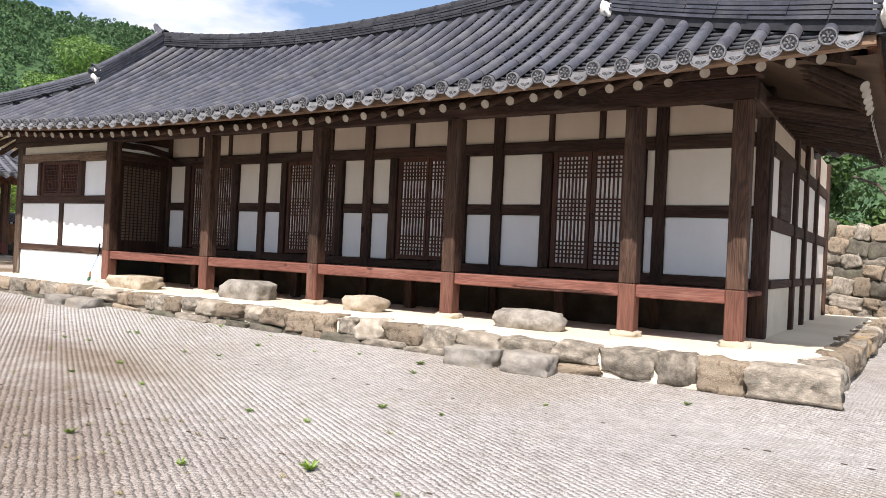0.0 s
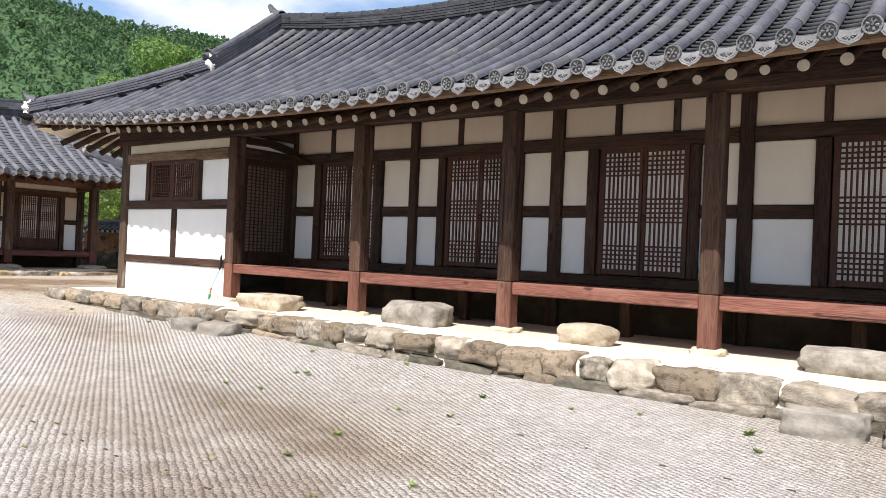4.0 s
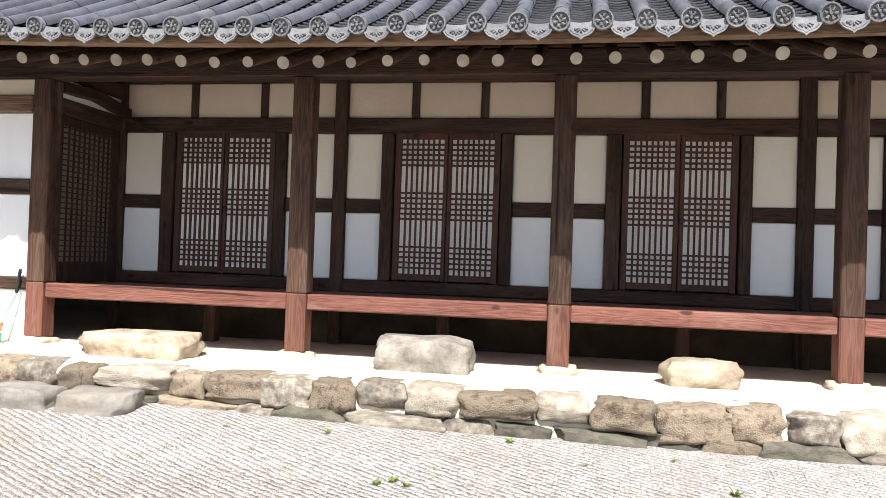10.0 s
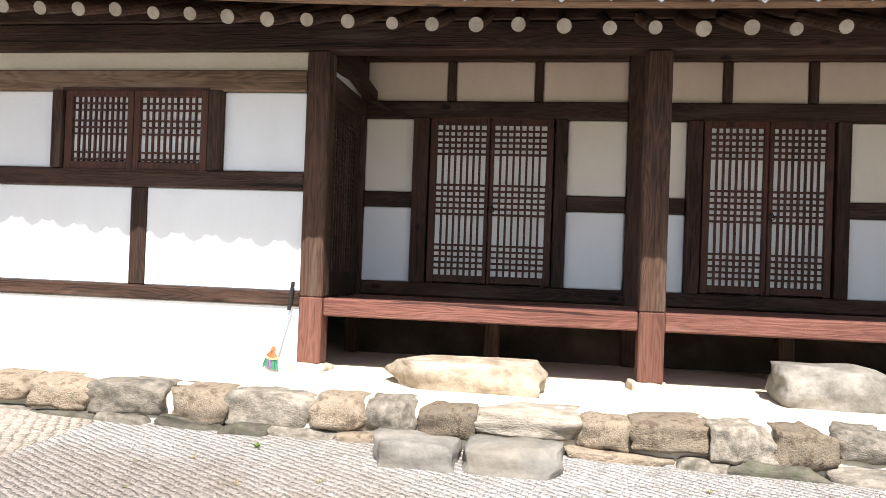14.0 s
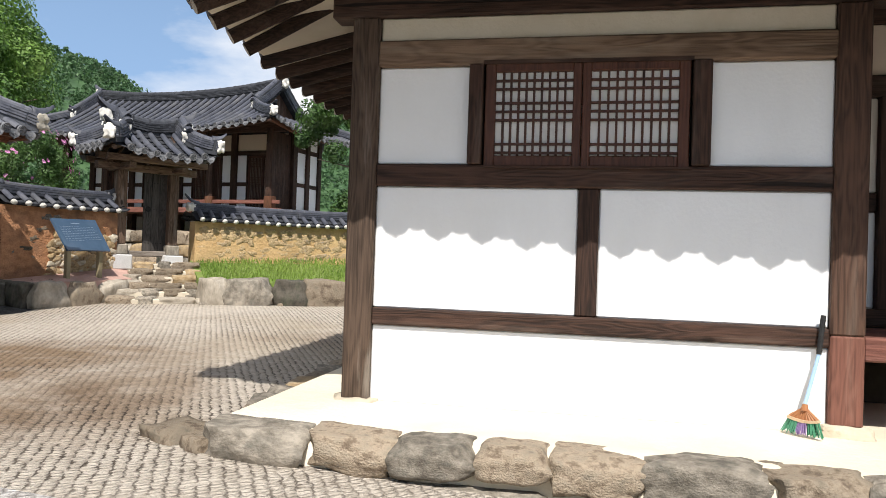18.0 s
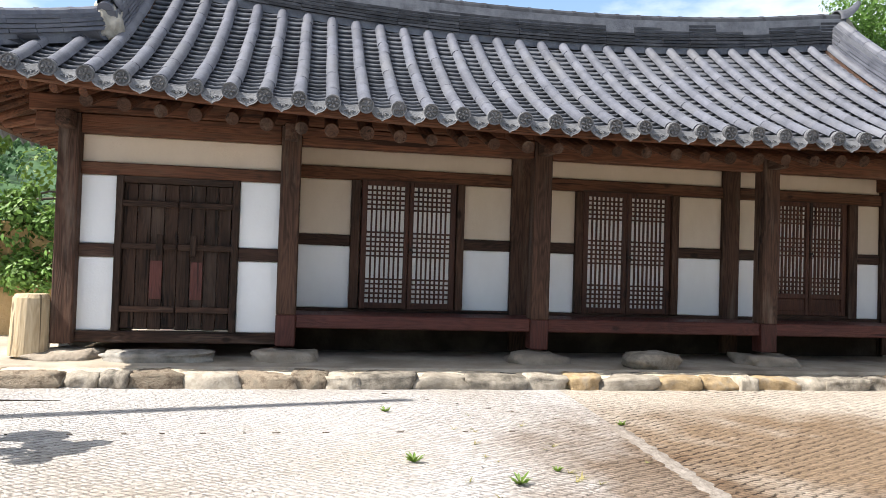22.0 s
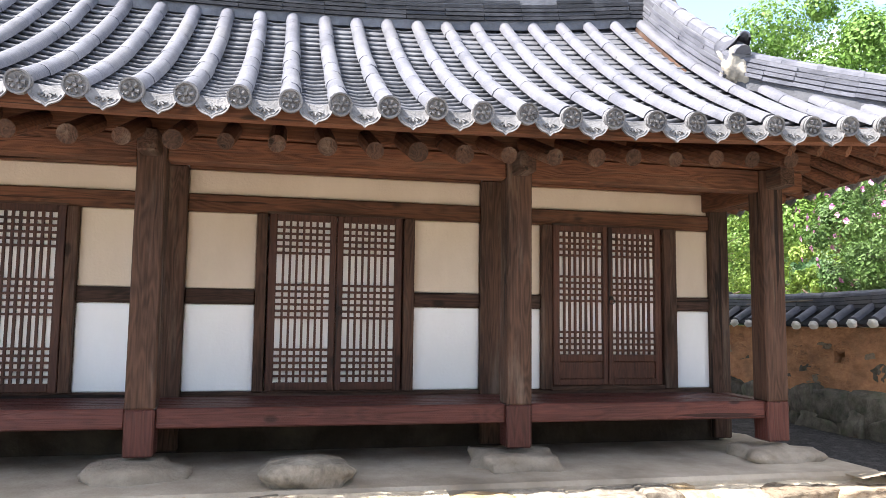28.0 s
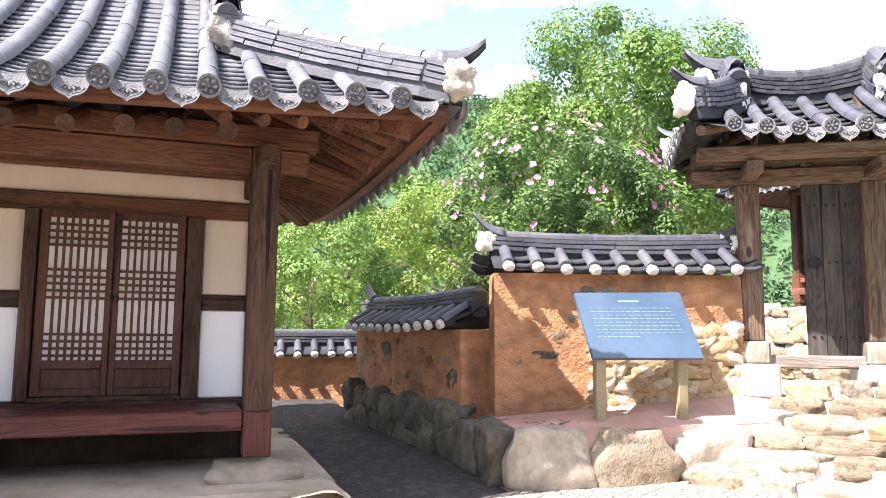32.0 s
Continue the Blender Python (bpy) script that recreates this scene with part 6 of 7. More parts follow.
blue = shader("blue_panel", (0.045, 0.08, 0.13), (0.065, 0.105, 0.165), (4, 4, 4), 0.17, 0.02, 20, spec=0.6)
q = Mesh()
fr_b = [(-0.02, -0.1, 0.55), (0.95, -0.12, 0.55), (0.99, 0.32, 1.12), (0.0, 0.34, 1.1)]
nb = Vector((0, -0.78, 0.6))
q.add([tuple(Vector(p)) for p in fr_b] + [tuple(Vector(p) - nb * 0.035) for p in fr_b], [(0, 1, 2, 3), (7, 6, 5, 4), (0, 4, 5, 1), (1, 5, 6, 2), (2, 6, 7, 3), (3, 7, 4, 0)])
S.part("panel", q, blue)

white_ink = shader("pale_lettering", (0.13, 0.17, 0.23), (0.18, 0.23, 0.3), (4, 4, 4), 0.6, 0.0, 20)


def board_mark(u, t, w, h):
    """A raised bar of writing on the slanted panel: u along it, t from foot to head."""
    a, b, c, d = (Vector(p) for p in fr_b)

    def at(x, y):
        return a.lerp(b, x).lerp(d.lerp(c, x), y) + nb * 0.003

    m = Mesh()
    q4 = [at(u, t), at(u + w, t), at(u + w, t + h), at(u, t + h)]
    m.add([tuple(p) for p in q4] + [tuple(p - nb * 0.004) for p in q4], [(0, 1, 2, 3), (7, 6, 5, 4), (0, 4, 5, 1), (1, 5, 6, 2), (2, 6, 7, 3), (3, 7, 4, 0)])
    return m


S.part("title_line", board_mark(0.38, 0.84, 0.2, 0.028), white_ink)
rnd = random.Random(8)
for k in range(9):
    words, u = Mesh(), 0.1
    while u < (0.5 if k == 8 else 0.86):
        w = rnd.uniform(0.025, 0.075)
        word = board_mark(u, 0.74 - 0.055 * k, w, 0.009)
        words.add(word.v, word.f)
        u += w + 0.016
    S.part("text_line", words, white_ink, kind="stuff")


# ---- seams of the matting ----
pale_rope = shader("pale_coir_edge", (0.15, 0.125, 0.1), (0.34, 0.3, 0.265), (14, 14, 14), 0.95, 0.8, 60)
sm = Mesh()
for i in range(89):
    x = -21.6 + i * 0.03
    y = 7.28 - 0.075 * i * 0.03 + 0.01 * math.sin(i * 0.9)
    for dy in (-0.06, 0.0, 0.06):
        sm.v.append((x, y + dy + 0.022 * noise.noise(Vector((i * 0.7, dy * 30, 3.0))), ground_z(x, y) + (0.007 if dy == 0 else 0.0)))
sm.f = [(3 * i + j, 3 * i + 3 + j, 3 * i + 4 + j, 3 * i + 1 + j) for i in range(88) for j in range(2)]
tagged(new("mat_edge", sm.data("mat_edge", pale_rope)), "pale frayed edge of the coir matting", "matting", kind="stuff")
dark_gap = shader("gap_dark", (0.05, 0.038, 0.028), (0.12, 0.09, 0.065), (20, 20, 20), 0.95, 0.6, 60)
sd = Mesh()
rnd = random.Random(77)
for pts in ([(-9.5, 5.93), (0.5, 5.97)], [(-8.5, 3.72), (-0.5, 3.68)], [(-21.42, 1.5), (-21.42, 7.2)], [(-23.3, 5.3), (-21.5, 7.3)]):
    (ax, ay), (bx, by) = pts
    L = math.hypot(bx - ax, by - ay)
    t = 0.0
    while t < L:
        w = rnd.uniform(0.015, 0.06)
        x, y = ax + (bx - ax) * t / L, ay + (by - ay) * t / L
        sd.add(*(lambda m: (m.v, m.f))(moved(blob(rnd.randrange(9), w if abs(bx - ax) > abs(by - ay) else 0.014, 0.014 if abs(bx - ax) > abs(by - ay) else w, 0.007, 2, 0.5), Matrix.Translation((x, y + rnd.uniform(-0.04, 0.04), ground_z(x, y) + 0.003)))))
        t += rnd.uniform(0.08, 0.6)
tagged(new("mat_seam", sd.data("mat_seam", dark_gap)), "dark holes along the seams of the matting", "matting", kind="stuff")


# ---- plants ----
def leaf_cloud(m, rnd, centre, radii, n, size, clumps=30, flat=0.5, hollow=0.55, droop=0.0, cr=0.0):
    """Leaves in uneven clumps through an ellipsoid, each a bent four-sided blade."""
    cs = []
    for _ in range(clumps):
        d = Vector((rnd.gauss(0, 1), rnd.gauss(0, 1), rnd.gauss(0, 1))).normalized()
        r = rnd.uniform(hollow, 1.0) ** 0.6
        cs.append((Vector((d.x * radii[0] * r, d.y * radii[1] * r, d.z * radii[2] * r)) + Vector(centre), rnd.uniform(0.12, 0.27) * (cr or min(radii))))
    for _ in range(n):
        c, cr = rnd.choice(cs)
        d = Vector((rnd.gauss(0, 1), rnd.gauss(0, 1), rnd.gauss(0, 1))).normalized()
        p = c + d * cr * rnd.uniform(0.35, 1.0) ** 0.5
        up = (d + Vector((rnd.uniform(-1, 1), rnd.uniform(-1, 1), rnd.uniform(0.2, 1.4))) * flat).normalized()
        a = up.orthogonal().normalized()
        a = (Matrix.Rotation(rnd.uniform(0, 6.28), 3, up) @ a).normalized()
        b = up.cross(a)
        s = size * rnd.uniform(0.6, 1.3)
        k = len(m.v)
        m.v += [tuple(p - a * s * 0.5), tuple(p + b * s * 0.28 + up * s * 0.06), tuple(p + a * s * 0.5 - up * s * droop), tuple(p - b * s * 0.28 + up * s * 0.06)]
        m.f.append((k, k + 1, k + 2, k + 3))


def plain_mesh(name, m, mat, o):
    me = bpy.data.meshes.new(name)
    me.from_pydata([(x - o[0], y - o[1], z - o[2]) for x, y, z in m.v], [], m.f)
    me.materials.append(mat)
    return me


def tree(name, label, category, base, centre, radii, n, size, mat, seed, trunk=0.14, clumps=34, limbs=7, flowers=0, flat=0.5):
    rnd = random.Random(seed)
    e = new(name)
    e.location = base
    tagged(e, label, category)
    t = Mesh()
    t.smooth = True
    b, c = Vector(base), Vector(centre)
    top = b.lerp(c, 0.8)
    mid = b.lerp(top, 0.5) + Vector((rnd.uniform(-0.1, 0.1), rnd.uniform(-0.1, 0.1), 0))
    t.tube(tuple(b - Vector((0, 0, 0.1))), tuple(mid), trunk, trunk * 0.75, 9, False)
    t.tube(tuple(mid), tuple(top), trunk * 0.75, trunk * 0.4, 9, False)
    for _ in range(limbs):
        s = mid.lerp(top, rnd.uniform(0.0, 1.0))
        d = Vector((rnd.gauss(0, 1) * radii[0], rnd.gauss(0, 1) * radii[1], abs(rnd.gauss(0, 0.6)) * radii[2])) * 0.55
        q = s + d * 0.5 + Vector((0, 0, 0.12 * radii[2]))
        t.tube(tuple(s), tuple(q), trunk * 0.35, trunk * 0.2, 6, False)
        t.tube(tuple(q), tuple(s + d), trunk * 0.2, trunk * 0.06, 6, False)
    tr = new("trunk", t.data("trunk", bark, base))
    tr.parent = e
    m = Mesh()
    leaf_cloud(m, rnd, centre, radii, n, size, clumps, flat)
    cr = new("crown", plain_mesh("crown", m, mat, base))
    cr.parent = e
    if flowers:
        f = Mesh()
        for _ in range(flowers):
            d = Vector((rnd.gauss(0, 1), rnd.gauss(0, 1), rnd.gauss(0.2, 1))).normalized()
            p = c + Vector((d.x * radii[0], d.y * radii[1], d.z * radii[2])) * rnd.uniform(0.95, 1.12)
            a = d.orthogonal().normalized()
            bb = d.cross(a)
            for k in range(5):
                x0, x1 = 2 * math.pi * k / 5 - 0.55, 2 * math.pi * k / 5 + 0.55
                s = 0.036 * rnd.uniform(0.7, 1.25)
                f.add([tuple(p), tuple(p + (a * math.cos(x0) + bb * math.sin(x0)) * s + d * 0.02), tuple(p + (a * math.cos((x0 + x1) / 2) + bb * math.sin((x0 + x1) / 2)) * s * 1.15 + d * 0.012), tuple(p + (a * math.cos(x1) + bb * math.sin(x1)) * s + d * 0.02)], [(0, 1, 2, 3)])
        fl = new("blossoms", plain_mesh("blossoms", f, petal, base))
        fl.parent = e
        tagged(fl, "pink and mauve blossoms", kind="stuff")
    return e


tree("tree", "tall broadleaf tree with a dense bright green crown", "tree", (-39.0, 25.9, 1.2), (-39.0, 25.9, 7.7), (4.7, 4.7, 4.3), 95000, 0.15, leaf_a, 1, 0.3, 150, 18)
tree("flowering_shrub", "tall shrub with pink blossoms behind the clay wall", "shrub", (-26.25, 16.4, 0.7), (-26.25, 16.4, 2.8), (1.35, 1.4, 1.2), 44000, 0.052, leaf_h, 2, 0.06, 110, 12, 240)
tree("shrub", "dense dark green shrub behind the low wall", "shrub", (-33.4, 14.6, 0.8), (-33.4, 14.6, 2.5), (1.5, 1.6, 1.5), 20000, 0.08, leaf_a, 3, 0.08, 80)
tree("tree", "small pine with light yellow-green tufts", "tree", (-33.6, 17.6, 0.8), (-33.6, 17.6, 3.2), (1.7, 1.7, 1.5), 22000, 0.07, leaf_c, 4, 0.08, 60, 9, 0, 0.9)
tree("tree", "round broadleaf tree farther behind the wall", "tree", (-41.0, 17.0, 1.0), (-41.0, 17.0, 4.6), (3.6, 3.6, 3.0), 14000, 0.2, leaf_a, 5, 0.2, 70)
tree("tree", "broadleaf tree beyond the gate", "tree", (-33.6, 20.6, 1.2), (-33.6, 20.6, 2.5), (0.9, 0.9, 0.9), 6000, 0.1, leaf_c, 6, 0.1, 50)
tree("tree", "leafy tree leaning over the stone wall", "tree", (-19.7, 24.4, 1.2), (-20.8, 23.8, 4.3), (2.3, 1.8, 1.8), 16000, 0.12, leaf_b, 7, 0.14, 46)
tree("tree", "bright green tree on the slope behind the house", "tree", (-45.0, 25.5, 2.0), (-45.0, 25.5, 5.5), (3.6, 3.6, 3.0), 16000, 0.26, leaf_a, 8, 0.25, 80)
tree("tree", "dark tree beside the end of the house", "tree", (0.2, 25.5, 0.3), (0.2, 25.5, 5.0), (4.0, 3.6, 4.4), 24000, 0.22, leaf_b, 9, 0.25, 80)
tree("tree", "tall light green bamboo-like thicket", "tree", (-30.5, -1.5, 0.3), (-30.5, -1.5, 3.0), (2.2, 3.6, 2.4), 15000, 0.14, leaf_c, 10, 0.1, 70)
tree("shrub", "low leafy plant at the edge of the yard", "shrub", (-20.95, 2.6, 0.1), (-20.95, 2.5, 0.85), (0.5, 0.52, 0.5), 2600, 0.1, leaf_b, 11, 0.03, 30)


def vine_wall():
    rnd = random.Random(15)
    T = Thing("vine_wall", "ochre earth wall overgrown with dark green vines", "wall", place=Matrix.Translation((-26.6, -7.0, 0.1)))
    T.part("wall_body", Mesh().box(-0.25, 0.2, 0, 8.6, 0, 1.75, 0.03), ochre_clay)
    m = Mesh()
    for i in range(9):
        leaf_cloud(m, rnd, (0.25, 0.4 + i * 0.98, 1.5 + 0.1 * math.sin(i * 2)), (0.3, 0.75, 0.75), 4200, 0.09, 46, 0.4, 0.2, 0.0, 0.95)
    o = new("vine_leaves", plain_mesh("vine_leaves", m, leaf_a, (0, 0, 0)))
    o.parent = T.e
    tagged(o, kind="stuff")


vine_wall()


def hills():
    """Wooded hills all round, highest behind the end of the long house."""
    rnd = random.Random(31)
    cx, cy = -15.0, 8.0
    skyline = [(0, 6), (60, 8), (105, 11), (114, 10.5), (121, 9.5), (127, 12), (138, 15.5), (146, 16.5), (158, 17), (180, 14), (215, 9), (260, 6), (360, 6)]

    def height(a, r):
        g = math.degrees(a) % 360
        for (a0, e0), (a1, e1) in zip(skyline, skyline[1:]):
            if a0 <= g <= a1:
                e = e0 + (e1 - e0) * (g - a0) / (a1 - a0)
                break
        h = 128 * math.tan(radians(e)) + 2.2 * noise.noise(Vector((math.cos(a) * 9, math.sin(a) * 9, r * 0.03)))
        return max(0.0, h) * smooth01((r - 46) / 85)

    m = Mesh()
    NA, NR = 150, 16
    for i in range(NA):
        for j in range(NR + 1):
            a, r = 2 * math.pi * i / NA, 46 + 130 * j / NR
            m.v.append((cx + r * math.cos(a), cy + r * math.sin(a), height(a, r) - 0.3 if j else -0.6))
    m.f = [(i * (NR + 1) + j, ((i + 1) % NA) * (NR + 1) + j, ((i + 1) % NA) * (NR + 1) + j + 1, i * (NR + 1) + j + 1) for i in range(NA) for j in range(NR)]
    ob = new("hillside", m.data("hillside", leaf_wood, smooth=True))
    tagged(ob, "wooded green hillside around the yard", "hill", kind="structure")
    # crowns of loose leaf tufts
    kinds = []
    for k in range(20):
        c = Mesh()
        leaf_cloud(c, rnd, (0, 0, 0), (1.0, 1.0, 0.9), 66, 0.36, 9, 0.6, 0.4)
        kinds.append(np.array(c.v))
    faces = np.array(c.f)
    vs, fs, n = [], [], 0
    for k in range(10500):
        a = math.radians(rnd.triangular(50, 235, 145)) if k < 10100 else rnd.uniform(0, 6.283)
        r = 50 + 90 * rnd.random() ** 0.7
        s = rnd.uniform(0.6, 1.4)
        o = (cx + r * math.cos(a), cy + r * math.sin(a), height(a, r) + s * 0.3)
        vs.append(kinds[rnd.randrange(20)] * (s, s, s * rnd.uniform(0.8, 1.3)) + o)
        fs.append(faces + n)
        n += len(vs[-1])
    me = bpy.data.meshes.new("woods")
    me.from_pydata(np.concatenate(vs).tolist(), [], np.concatenate(fs).tolist())
    me.materials.append(leaf_wood)
    tagged(new("woods", me), "dense far woods on the hillside", "woods", kind="stuff")


# bluish green, with some haze of the distance mixed into the leaf colour
leaf_wood = leaf_stuff("far_foliage", (0.042, 0.1, 0.04), (0.105, 0.195, 0.075), (0.06, 0.13, 0.06))
hills()

# ---- hall beyond the gate ----
C = Thing("raised_hall", "raised wooden hall with red railing beyond the gate", "house", (-29.0, 28.0, 1.8), place=Matrix.Translation((-24.1, 24.17, 1.8)) @ Matrix.Rotation(radians(-10), 4, "Z") @ Matrix.Translation((-4.3, 2.0, 0)))
CP = [-34.3, -32.4, -30.2, -27.9, -25.6]
for u in CP:
    C.part("post", Mesh().box(u - 0.12, u + 0.12, 27.28, 27.52, 1.8, 5.25, 0.012), dark["z"])
    C.part("post_foot", Mesh().box(u - 0.14, u + 0.14, 27.26, 27.54, 2.35, 3.1, 0.012), brown["z"])
    C.part("inner_post", Mesh().box(u - 0.12, u + 0.12, 28.5, 28.74, 1.8, 5.5, 0.012), dark["z"])
member(C, "eave_beam", -34.5, -25.1, 27.3, 27.5, 5.15, 5.45, dark)
member(C, "railing", -34.5, -25.2, 27.3, 27.4, 2.86, 2.98, red)
member(C, "floor_edge", -34.5, -25.2, 27.25, 27.5, 2.55, 2.72, red)
member(C, "floor", -34.5, -25.2, 27.5, 30.2, 2.55, 2.65, brown)
for i in range(4):
    a, b = CP[i] + 0.12, CP[i + 1] - 0.12
    w = (b - a) * 0.19
    for p, q in ((a, a + w), (b - w, b)):
        panel(C, p, q, 28.58, 28.66, 2.7, 3.55)
        panel(C, p, q, 28.58, 28.66, 3.68, 4.6)
        member(C, "mid_rail", p, q, 28.55, 28.68, 3.55, 3.68, dark)
    member(C, "lintel", a, b, 28.54, 28.68, 4.6, 4.75, dark)
    panel(C, a, b, 28.58, 28.66, 4.75, 5.3, plaster_warm)
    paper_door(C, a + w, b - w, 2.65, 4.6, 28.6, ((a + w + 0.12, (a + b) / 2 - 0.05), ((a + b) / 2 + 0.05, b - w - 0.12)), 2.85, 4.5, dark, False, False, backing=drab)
for v0, v1 in ((28.75, 29.4), (29.5, 30.2)):
    member(C, "side_rail", -25.7, -25.56, v0, v1, 3.55, 3.68, dark)
    panel(C, -25.66, -25.58, v0, v1, 2.65, 3.55)
    panel(C, -25.66, -25.58, v0, v1, 3.68, 4.7)
    member(C, "side_lintel", -25.7, -25.56, v0, v1, 4.7, 4.85, dark)
    panel(C, -25.66, -25.58, v0, v1, 4.85, 5.3)
member(C, "side_door", -25.68, -25.6, 27.55, 28.5, 2.65, 5.2, dark)
for v in (29.45, 30.2):
    C.part("side_post", Mesh().box(-25.75, -25.5, v - 0.1, v + 0.1, 1.8, 5.4, 0.012), dark["z"])
kerb(C.e, [(-34.6, 27.05), (-25.0, 27.05)], 1.9, 0.46, 0.4, [stone_pale, stone_pale, stone], (0.4, 0.85), random.Random(71), o=(-29.0, 28.0, 1.8))
kerb(C.e, [(-34.6, 27.0), (-25.0, 27.0)], 1.46, 0.46, 0.4, [stone_pale, stone, stone_ochre], (0.35, 0.8), random.Random(72), o=(-29.0, 28.0, 1.8))
kerb(C.e, [(-34.6, 26.95), (-25.0, 26.95)], 1.02, 0.5, 0.4, [stone_pale, stone, stone_grey], (0.4, 0.9), random.Random(73), o=(-29.0, 28.0, 1.8))
member(C, "base", -34.6, -25.1, 27.3, 30.4, 0.5, 1.85, {"x": stone_pale, "y": stone_pale, "z": stone_pale})
member(C, "rear_wall", -34.4, -25.6, 30.2, 30.3, 1.85, 5.4, {"x": plaster, "y": plaster, "z": plaster})
ROOF_C = (-35.6, -24.6, 26.0, 31.3)
rc, rc_at, rc_zf, rc_zs = roof(C, *ROOF_C, 5.0, 5.35, 6.6, 6.85, 1.6, 1.3, near=False)
C.part("eave_board", ceiling_sheet(C, ROOF_C, rc_zf, dark["x"]), dark["x"])
for side in (False, True):
    side_soffit(C, ROOF_C, rc_zs, dark["x"], side, 1.6)
top_ridges(C, ROOF_C, rc_zf, 1.6, 1.3, 5)
coped_wall("stone_wall", "dark boulder wall with a tile coping", (-20.3, 22.0, 0), (-14.5, 23.4, 0), 0.9, 2.55, 0.6, stone_dark, courses=([stone_dark, stone_dark, stone, stone_grey], 0.26, 0.42, 0.35, 0.85))
coped_wall("stone_wall", "grey boulder wall behind the house", (-5.0, 20.2, 0), (6.0, 19.2, 0), 0.0, 2.2, 0.7, stone_grey, cope=False, courses=([stone_grey, stone, stone_dark, stone_grey], 0.24, 0.36, 0.3, 0.75))

coped_wall("stone_wall", "pale boulder wall below the raised hall", (-34.0, 23.5, 0), (-28.2, 22.9, 0), 0.5, 1.95, 0.5, stone_pale, cope=False, courses=([stone_pale, stone_pale, stone_ochre, stone], 0.2, 0.3, 0.25, 0.55))

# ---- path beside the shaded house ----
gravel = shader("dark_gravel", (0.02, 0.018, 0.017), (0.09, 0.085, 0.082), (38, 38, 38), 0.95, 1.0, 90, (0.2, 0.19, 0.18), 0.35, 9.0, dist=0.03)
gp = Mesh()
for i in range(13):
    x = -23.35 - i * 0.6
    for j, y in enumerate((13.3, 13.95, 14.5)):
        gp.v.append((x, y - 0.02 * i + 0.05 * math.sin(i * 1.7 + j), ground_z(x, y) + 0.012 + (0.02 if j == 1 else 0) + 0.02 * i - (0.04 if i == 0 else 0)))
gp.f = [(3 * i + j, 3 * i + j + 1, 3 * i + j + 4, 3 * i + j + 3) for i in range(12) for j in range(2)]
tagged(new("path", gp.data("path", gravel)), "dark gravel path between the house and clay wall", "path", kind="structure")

# ---- small things ----
lg = Mesh()
lg.smooth = False
lg.tube((-24.22, 2.1, 0.4), (-24.23, 2.11, 0.98), 0.19, 0.175, 18)
lg.tube((-24.23, 2.11, 0.98), (-24.23, 2.11, 1.02), 0.175, 0.15, 18)
solid("log", lg, wood("pale_bare_wood_z", (0.36, 0.27, 0.16), (0.54, 0.44, 0.3), "z", (0.28, 0.2, 0.12), 0.4, 0.8, 18), "pale bare log standing beside the corner post", "log")

br = Thing("broom", "long broom leaning on the white wall", "broom", place=Matrix.Translation((-13.32, 8.79, 0.335)) @ Matrix.Rotation(radians(-42), 4, "Z"))
blue_pole = shader("pale_blue_pole", (0.3, 0.45, 0.62), (0.4, 0.55, 0.72), (4, 4, 4), 0.4, 0.05, 30)
black_grip = shader("black_grip", (0.015, 0.015, 0.016), (0.03, 0.03, 0.03), (9, 9, 9), 0.6, 0.2, 40)
cap_mat = shader("orange_brown_plastic", (0.3, 0.12, 0.05), (0.42, 0.2, 0.09), (9, 9, 9), 0.5, 0.1, 40)
br.part("handle", Mesh().tube((0.0, -0.02, 0.2), (0.015, 0.1, 0.5), 0.012, None, 10), blue_pole)
gp = Mesh().tube((0.015, 0.1, 0.5), (0.025, 0.125, 0.74), 0.016, None, 10)
for k in range(7):
    z = 0.52 + k * 0.03
    gp.tube((0.016 + 0.0015 * k, 0.102 + 0.0031 * k, z), (0.016 + 0.0015 * k, 0.103 + 0.0031 * k, z + 0.012), 0.0185, None, 10)
br.part("grip", gp, black_grip)
cp = Mesh().tube((0.0, -0.02, 0.2), (0.0, -0.024, 0.16), 0.016, 0.024, 10)
for k in range(9):
    t = k / 8 * 2 - 1
    cp.tube((t * 0.016, -0.024, 0.17), (t * 0.085, -0.034, 0.115 - 0.012 * (1 - t * t)), 0.007, 0.012, 6)
br.part("cap", cp, cap_mat, None, "orange brown fan-shaped cap")
rim = Mesh().sweep([(t / 8 * 0.095, -0.036, 0.113 - 0.014 * (1 - (t / 8) ** 2)) for t in range(-8, 9)], [(-0.018, -0.008), (0.018, -0.008), (0.018, 0.008), (-0.018, 0.008)])
br.part("rim", rim, shader("pale_plastic", (0.5, 0.36, 0.22), (0.6, 0.45, 0.3), (9, 9, 9), 0.5, 0.1, 40))
rb2 = random.Random(3)
for nm, lo, hi, c in (("green", -1.0, -0.3, (0.1, 0.33, 0.2)), ("purple", -0.3, 0.25, (0.3, 0.2, 0.42)), ("green", 0.25, 1.0, (0.08, 0.3, 0.17))):
    hm = Mesh()
    for i in range(34):
        t = lo + (hi - lo) * i / 33
        e = rb2.uniform(-0.008, 0.008)
        y = -0.036 + rb2.uniform(-0.014, 0.014)
        hm.tube((t * 0.09, y, 0.112 - 0.014 * (1 - t * t)), (t * 0.13 + e, y - 0.012, 0.012 + rb2.uniform(0, 0.02)), 0.0035, 0.0025, 4)
    br.part("bristles", hm, shader(nm + "_bristles", tuple(v * 0.7 for v in c), c, (30, 30, 30), 0.7, 0.2, 60), None, nm + " plastic bristles")

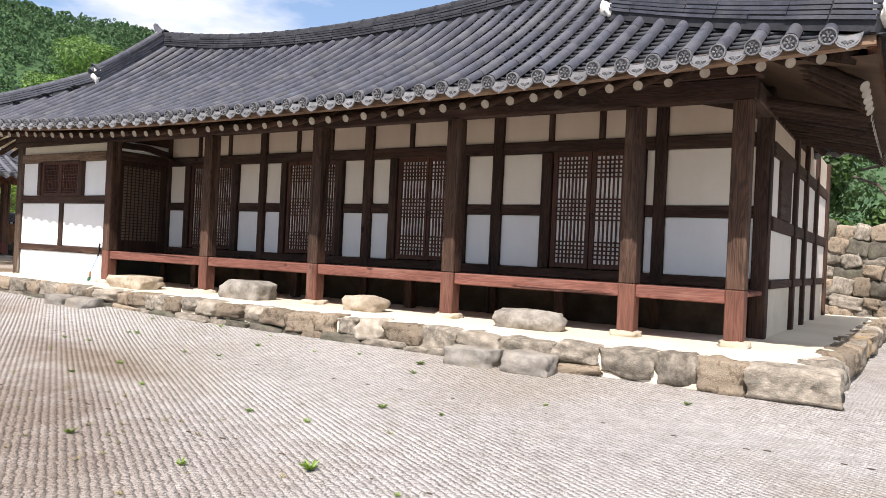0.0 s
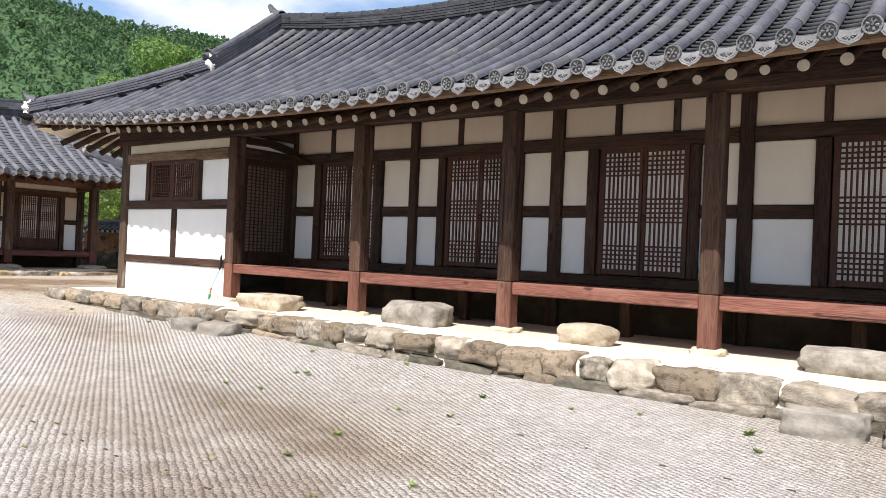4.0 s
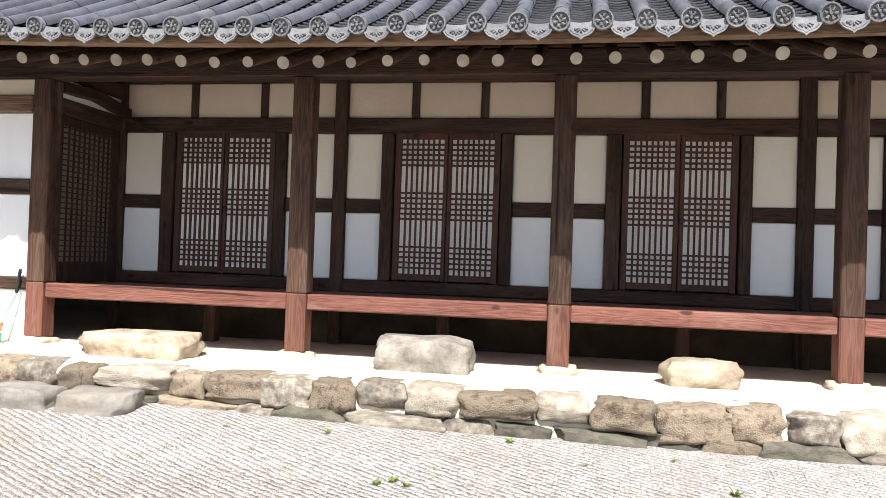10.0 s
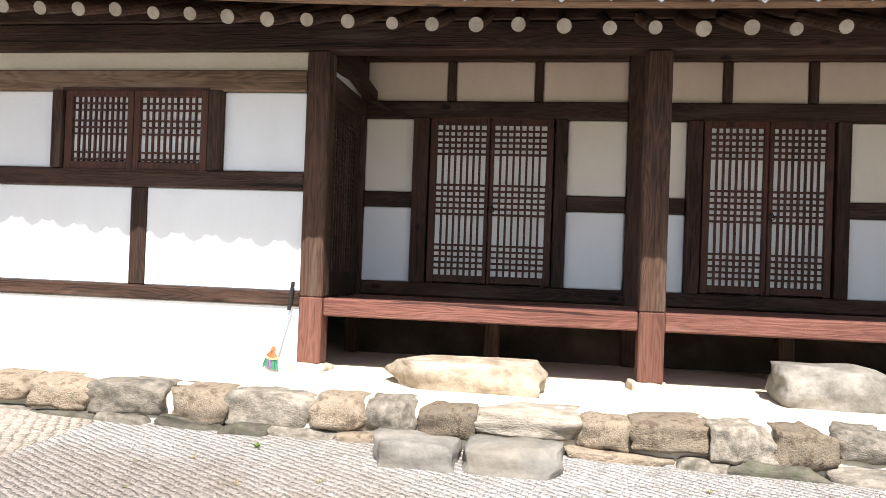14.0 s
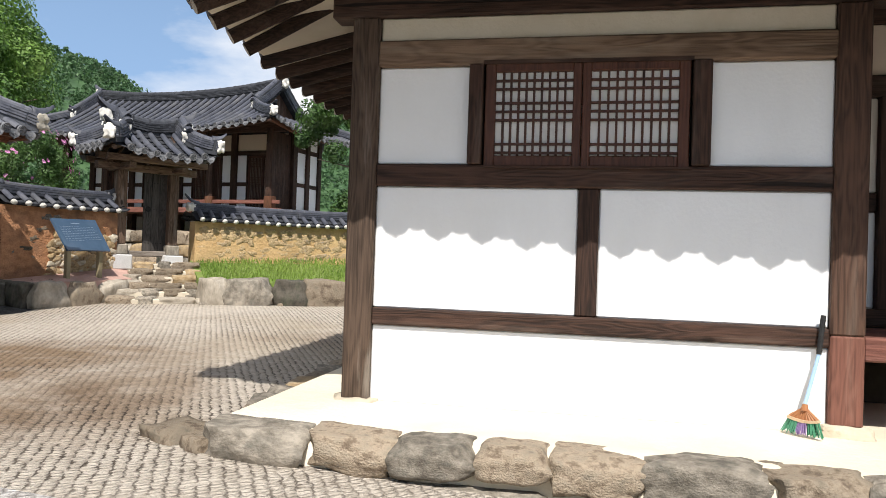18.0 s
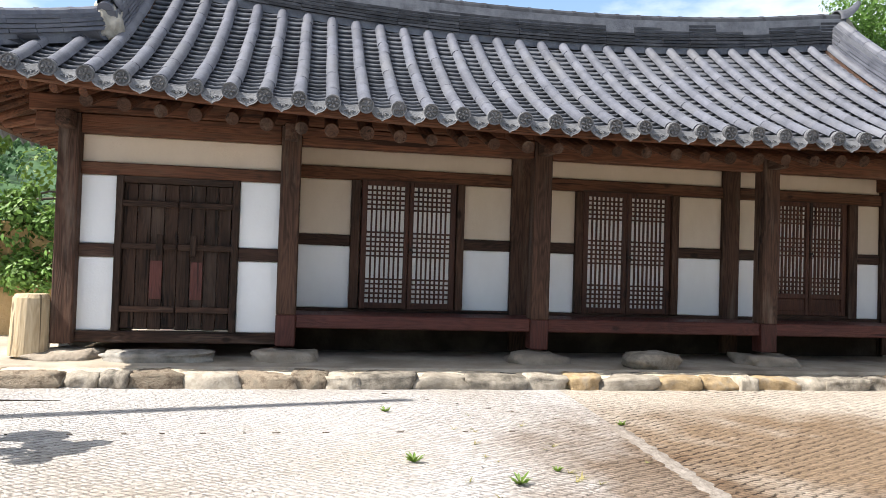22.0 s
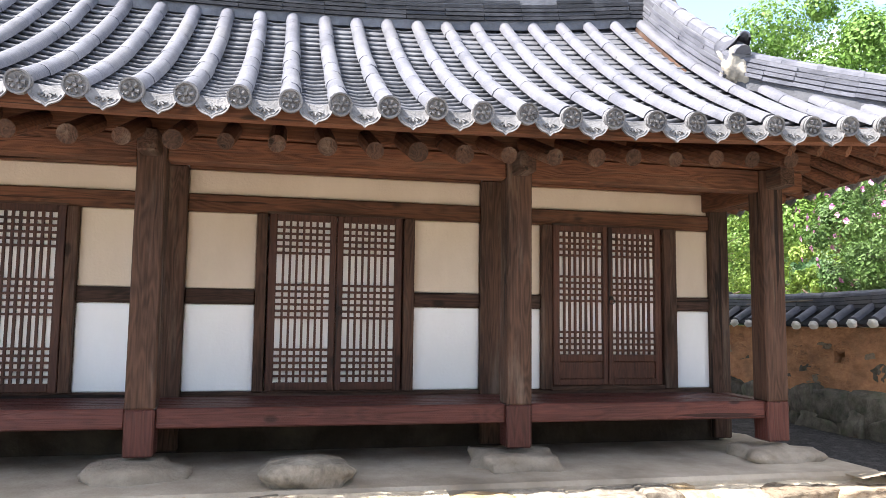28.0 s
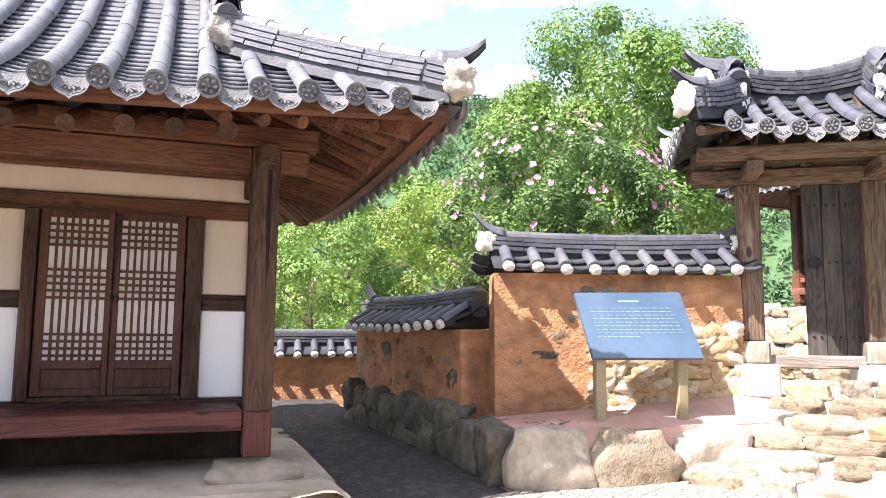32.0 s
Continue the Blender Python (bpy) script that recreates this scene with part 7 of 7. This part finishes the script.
solid("utility_pole", Mesh().tube((-21.2, -1.05, -0.1), (-21.2, -1.05, 9.1), 0.11, 0.07, 12), stone_grey, "tall slim grey utility pole beside the yard", "pole")


def weed(x, y, s, seed):
    rnd = random.Random(seed)
    m = Mesh()
    z = ground_z(x, y)
    m.v.append((x, y, z))
    for _ in range(int(16 + 26 * s)):
        a = rnd.uniform(0, 6.28)
        l = s * rnd.uniform(0.045, 0.13)
        d = Vector((math.cos(a), math.sin(a), 0))
        t = Vector((x, y, z)) + d * l * 0.85 + Vector((0, 0, l * rnd.uniform(0.3, 0.8)))
        mid = Vector((x, y, z)).lerp(t, 0.6) + Vector((0, 0, 0.012 * s))
        sd = d.cross(Vector((0, 0, 1))) * 0.013 * s
        k = len(m.v)
        m.v += [tuple(mid - sd), tuple(t), tuple(mid + sd)]
        m.f.append((0, k, k + 1, k + 2))
    ob = new("weed", plain_mesh("weed", m, leaf_c, (x, y, z)))
    ob.location = (x, y, z)
    return tagged(ob, "small green weed growing through the matting", "weed", "weeds in the matting")


rnd = random.Random(90)
for x, y, s in ((-6.53, 6.06, 0.8), (-4.48, 7.02, 1.1), (-4.33, 6.68, 0.9), (-5.88, 6.9, 0.6), (-8.1, 7.44, 0.7), (-20.6, 5.57, 1.2), (-20.1, 6.1, 1.3), (-20.35, 6.4, 0.8), (-21.6, 7.34, 0.9), (-22.17, 5.54, 0.9), (-2.9, 3.6, 1.3), (-3.6, 5.2, 0.9), (-4.6, 2.6, 0.8), (-5.6, 3.0, 0.9), (-6.6, 4.4, 0.7), (-9.4, 7.3, 0.6), (-7.0, 7.3, 0.5), (-12.9, 7.4, 0.7), (-14.8, 7.25, 0.8), (-16.2, 6.6, 0.7), (-19.6, 8.6, 0.6), (-21.2, 9.9, 0.6)):
    weed(x, y, s * 0.55, int(abs(x * 100)))
for _ in range(26):
    weed(rnd.uniform(-12, -1.5), rnd.uniform(2.6, 7.1), rnd.uniform(0.25, 0.5), rnd.randrange(999))

# ---- dry tufts in the matting ----
dry_mat = shader("dry_grass", (0.16, 0.13, 0.05), (0.3, 0.26, 0.1), (9, 9, 9), 0.8, 0.2, 30, (0.1, 0.15, 0.04), 0.6, 2.0)
rnd = random.Random(29)
dt = Mesh()
for _ in range(150):
    cx, cy, q = rnd.choice(((-3.6, 2.6, 0.9), (-4.9, 3.4, 0.8), (-2.6, 2.1, 0.6), (-6.2, 4.2, 1.4), (-9.5, 6.6, 1.6), (-13.5, 7.1, 1.8), (-20.2, 6.2, 1.0)))
    x, y, r = rnd.gauss(cx, q), min(7.25, rnd.gauss(cy, q * 0.5)), rnd.uniform(0.02, 0.06)
    for _ in range(9):
        a, l = rnd.uniform(0, 6.28), r * rnd.uniform(0.6, 1.5)
        p, d = Vector((x, y, ground_z(x, y))), Vector((math.cos(a), math.sin(a), rnd.uniform(0.2, 0.7))) * l
        w = Vector((-math.sin(a), math.cos(a), 0)) * 0.004
        dt.add([tuple(p - w), tuple(p + w), tuple(p + d)], [(0, 1, 2)])
tagged(new("dry_tufts", plain_mesh("dry_tufts", dt, dry_mat, (0, 0, 0))), "small dry tufts of grass caught in the matting", "grass", kind="stuff")

# ---- fallen leaves on the terrace ----
litter = shader("dry_leaves", (0.06, 0.035, 0.022), (0.15, 0.09, 0.05), (9, 9, 9), 0.8, 0.2, 30, None, 0.3, 2, 0.3)
rnd = random.Random(19)
lf = Mesh()
for _ in range(120):
    p = Vector((-23.75, 14.8, 0.735)).lerp(Vector((-23.5, 16.9, 0.755)), rnd.random()) + Vector((-rnd.random() ** 1.5 * 0.75, 0, rnd.uniform(0, 0.012)))
    a = rnd.uniform(0, 6.28)
    d, e = Vector((math.cos(a), math.sin(a), rnd.uniform(-0.2, 0.3))) * 0.035, Vector((-math.sin(a), math.cos(a), 0)) * 0.016
    lf.add([tuple(p - d), tuple(p + e), tuple(p + d), tuple(p - e)], [(0, 1, 2, 3)])
tagged(new("leaf_litter", plain_mesh("leaf_litter", lf, litter, (0, 0, 0))), "dry brown leaves scattered on the terrace", "leaves", kind="stuff")

# ---- grass on the bank ----
gb = Mesh()
rnd = random.Random(66)
for _ in range(9000):
    s, t = rnd.random(), rnd.random()
    p = Vector((-21.9, 16.9, 0.73)).lerp(Vector((-16.0, 20.4, 0.83)), s).lerp(Vector((-23.1, 18.5, 1.11)).lerp(Vector((-18.0, 23.2, 1.28)), s), t)
    h = rnd.uniform(0.04, 0.13)
    a = rnd.uniform(0, 6.28)
    d = Vector((math.cos(a), math.sin(a), 0)) * 0.008
    k = len(gb.v)
    tip = p + Vector((rnd.uniform(-0.04, 0.04), rnd.uniform(-0.04, 0.04), h))
    gb.v += [tuple(p - d), tuple(p + d), tuple(tip)]
    gb.f.append((k, k + 1, k + 2))
tagged(new("grass", plain_mesh("grass", gb, leaf_c, (0, 0, 0))), "short bright grass on the bank", "grass", kind="stuff")
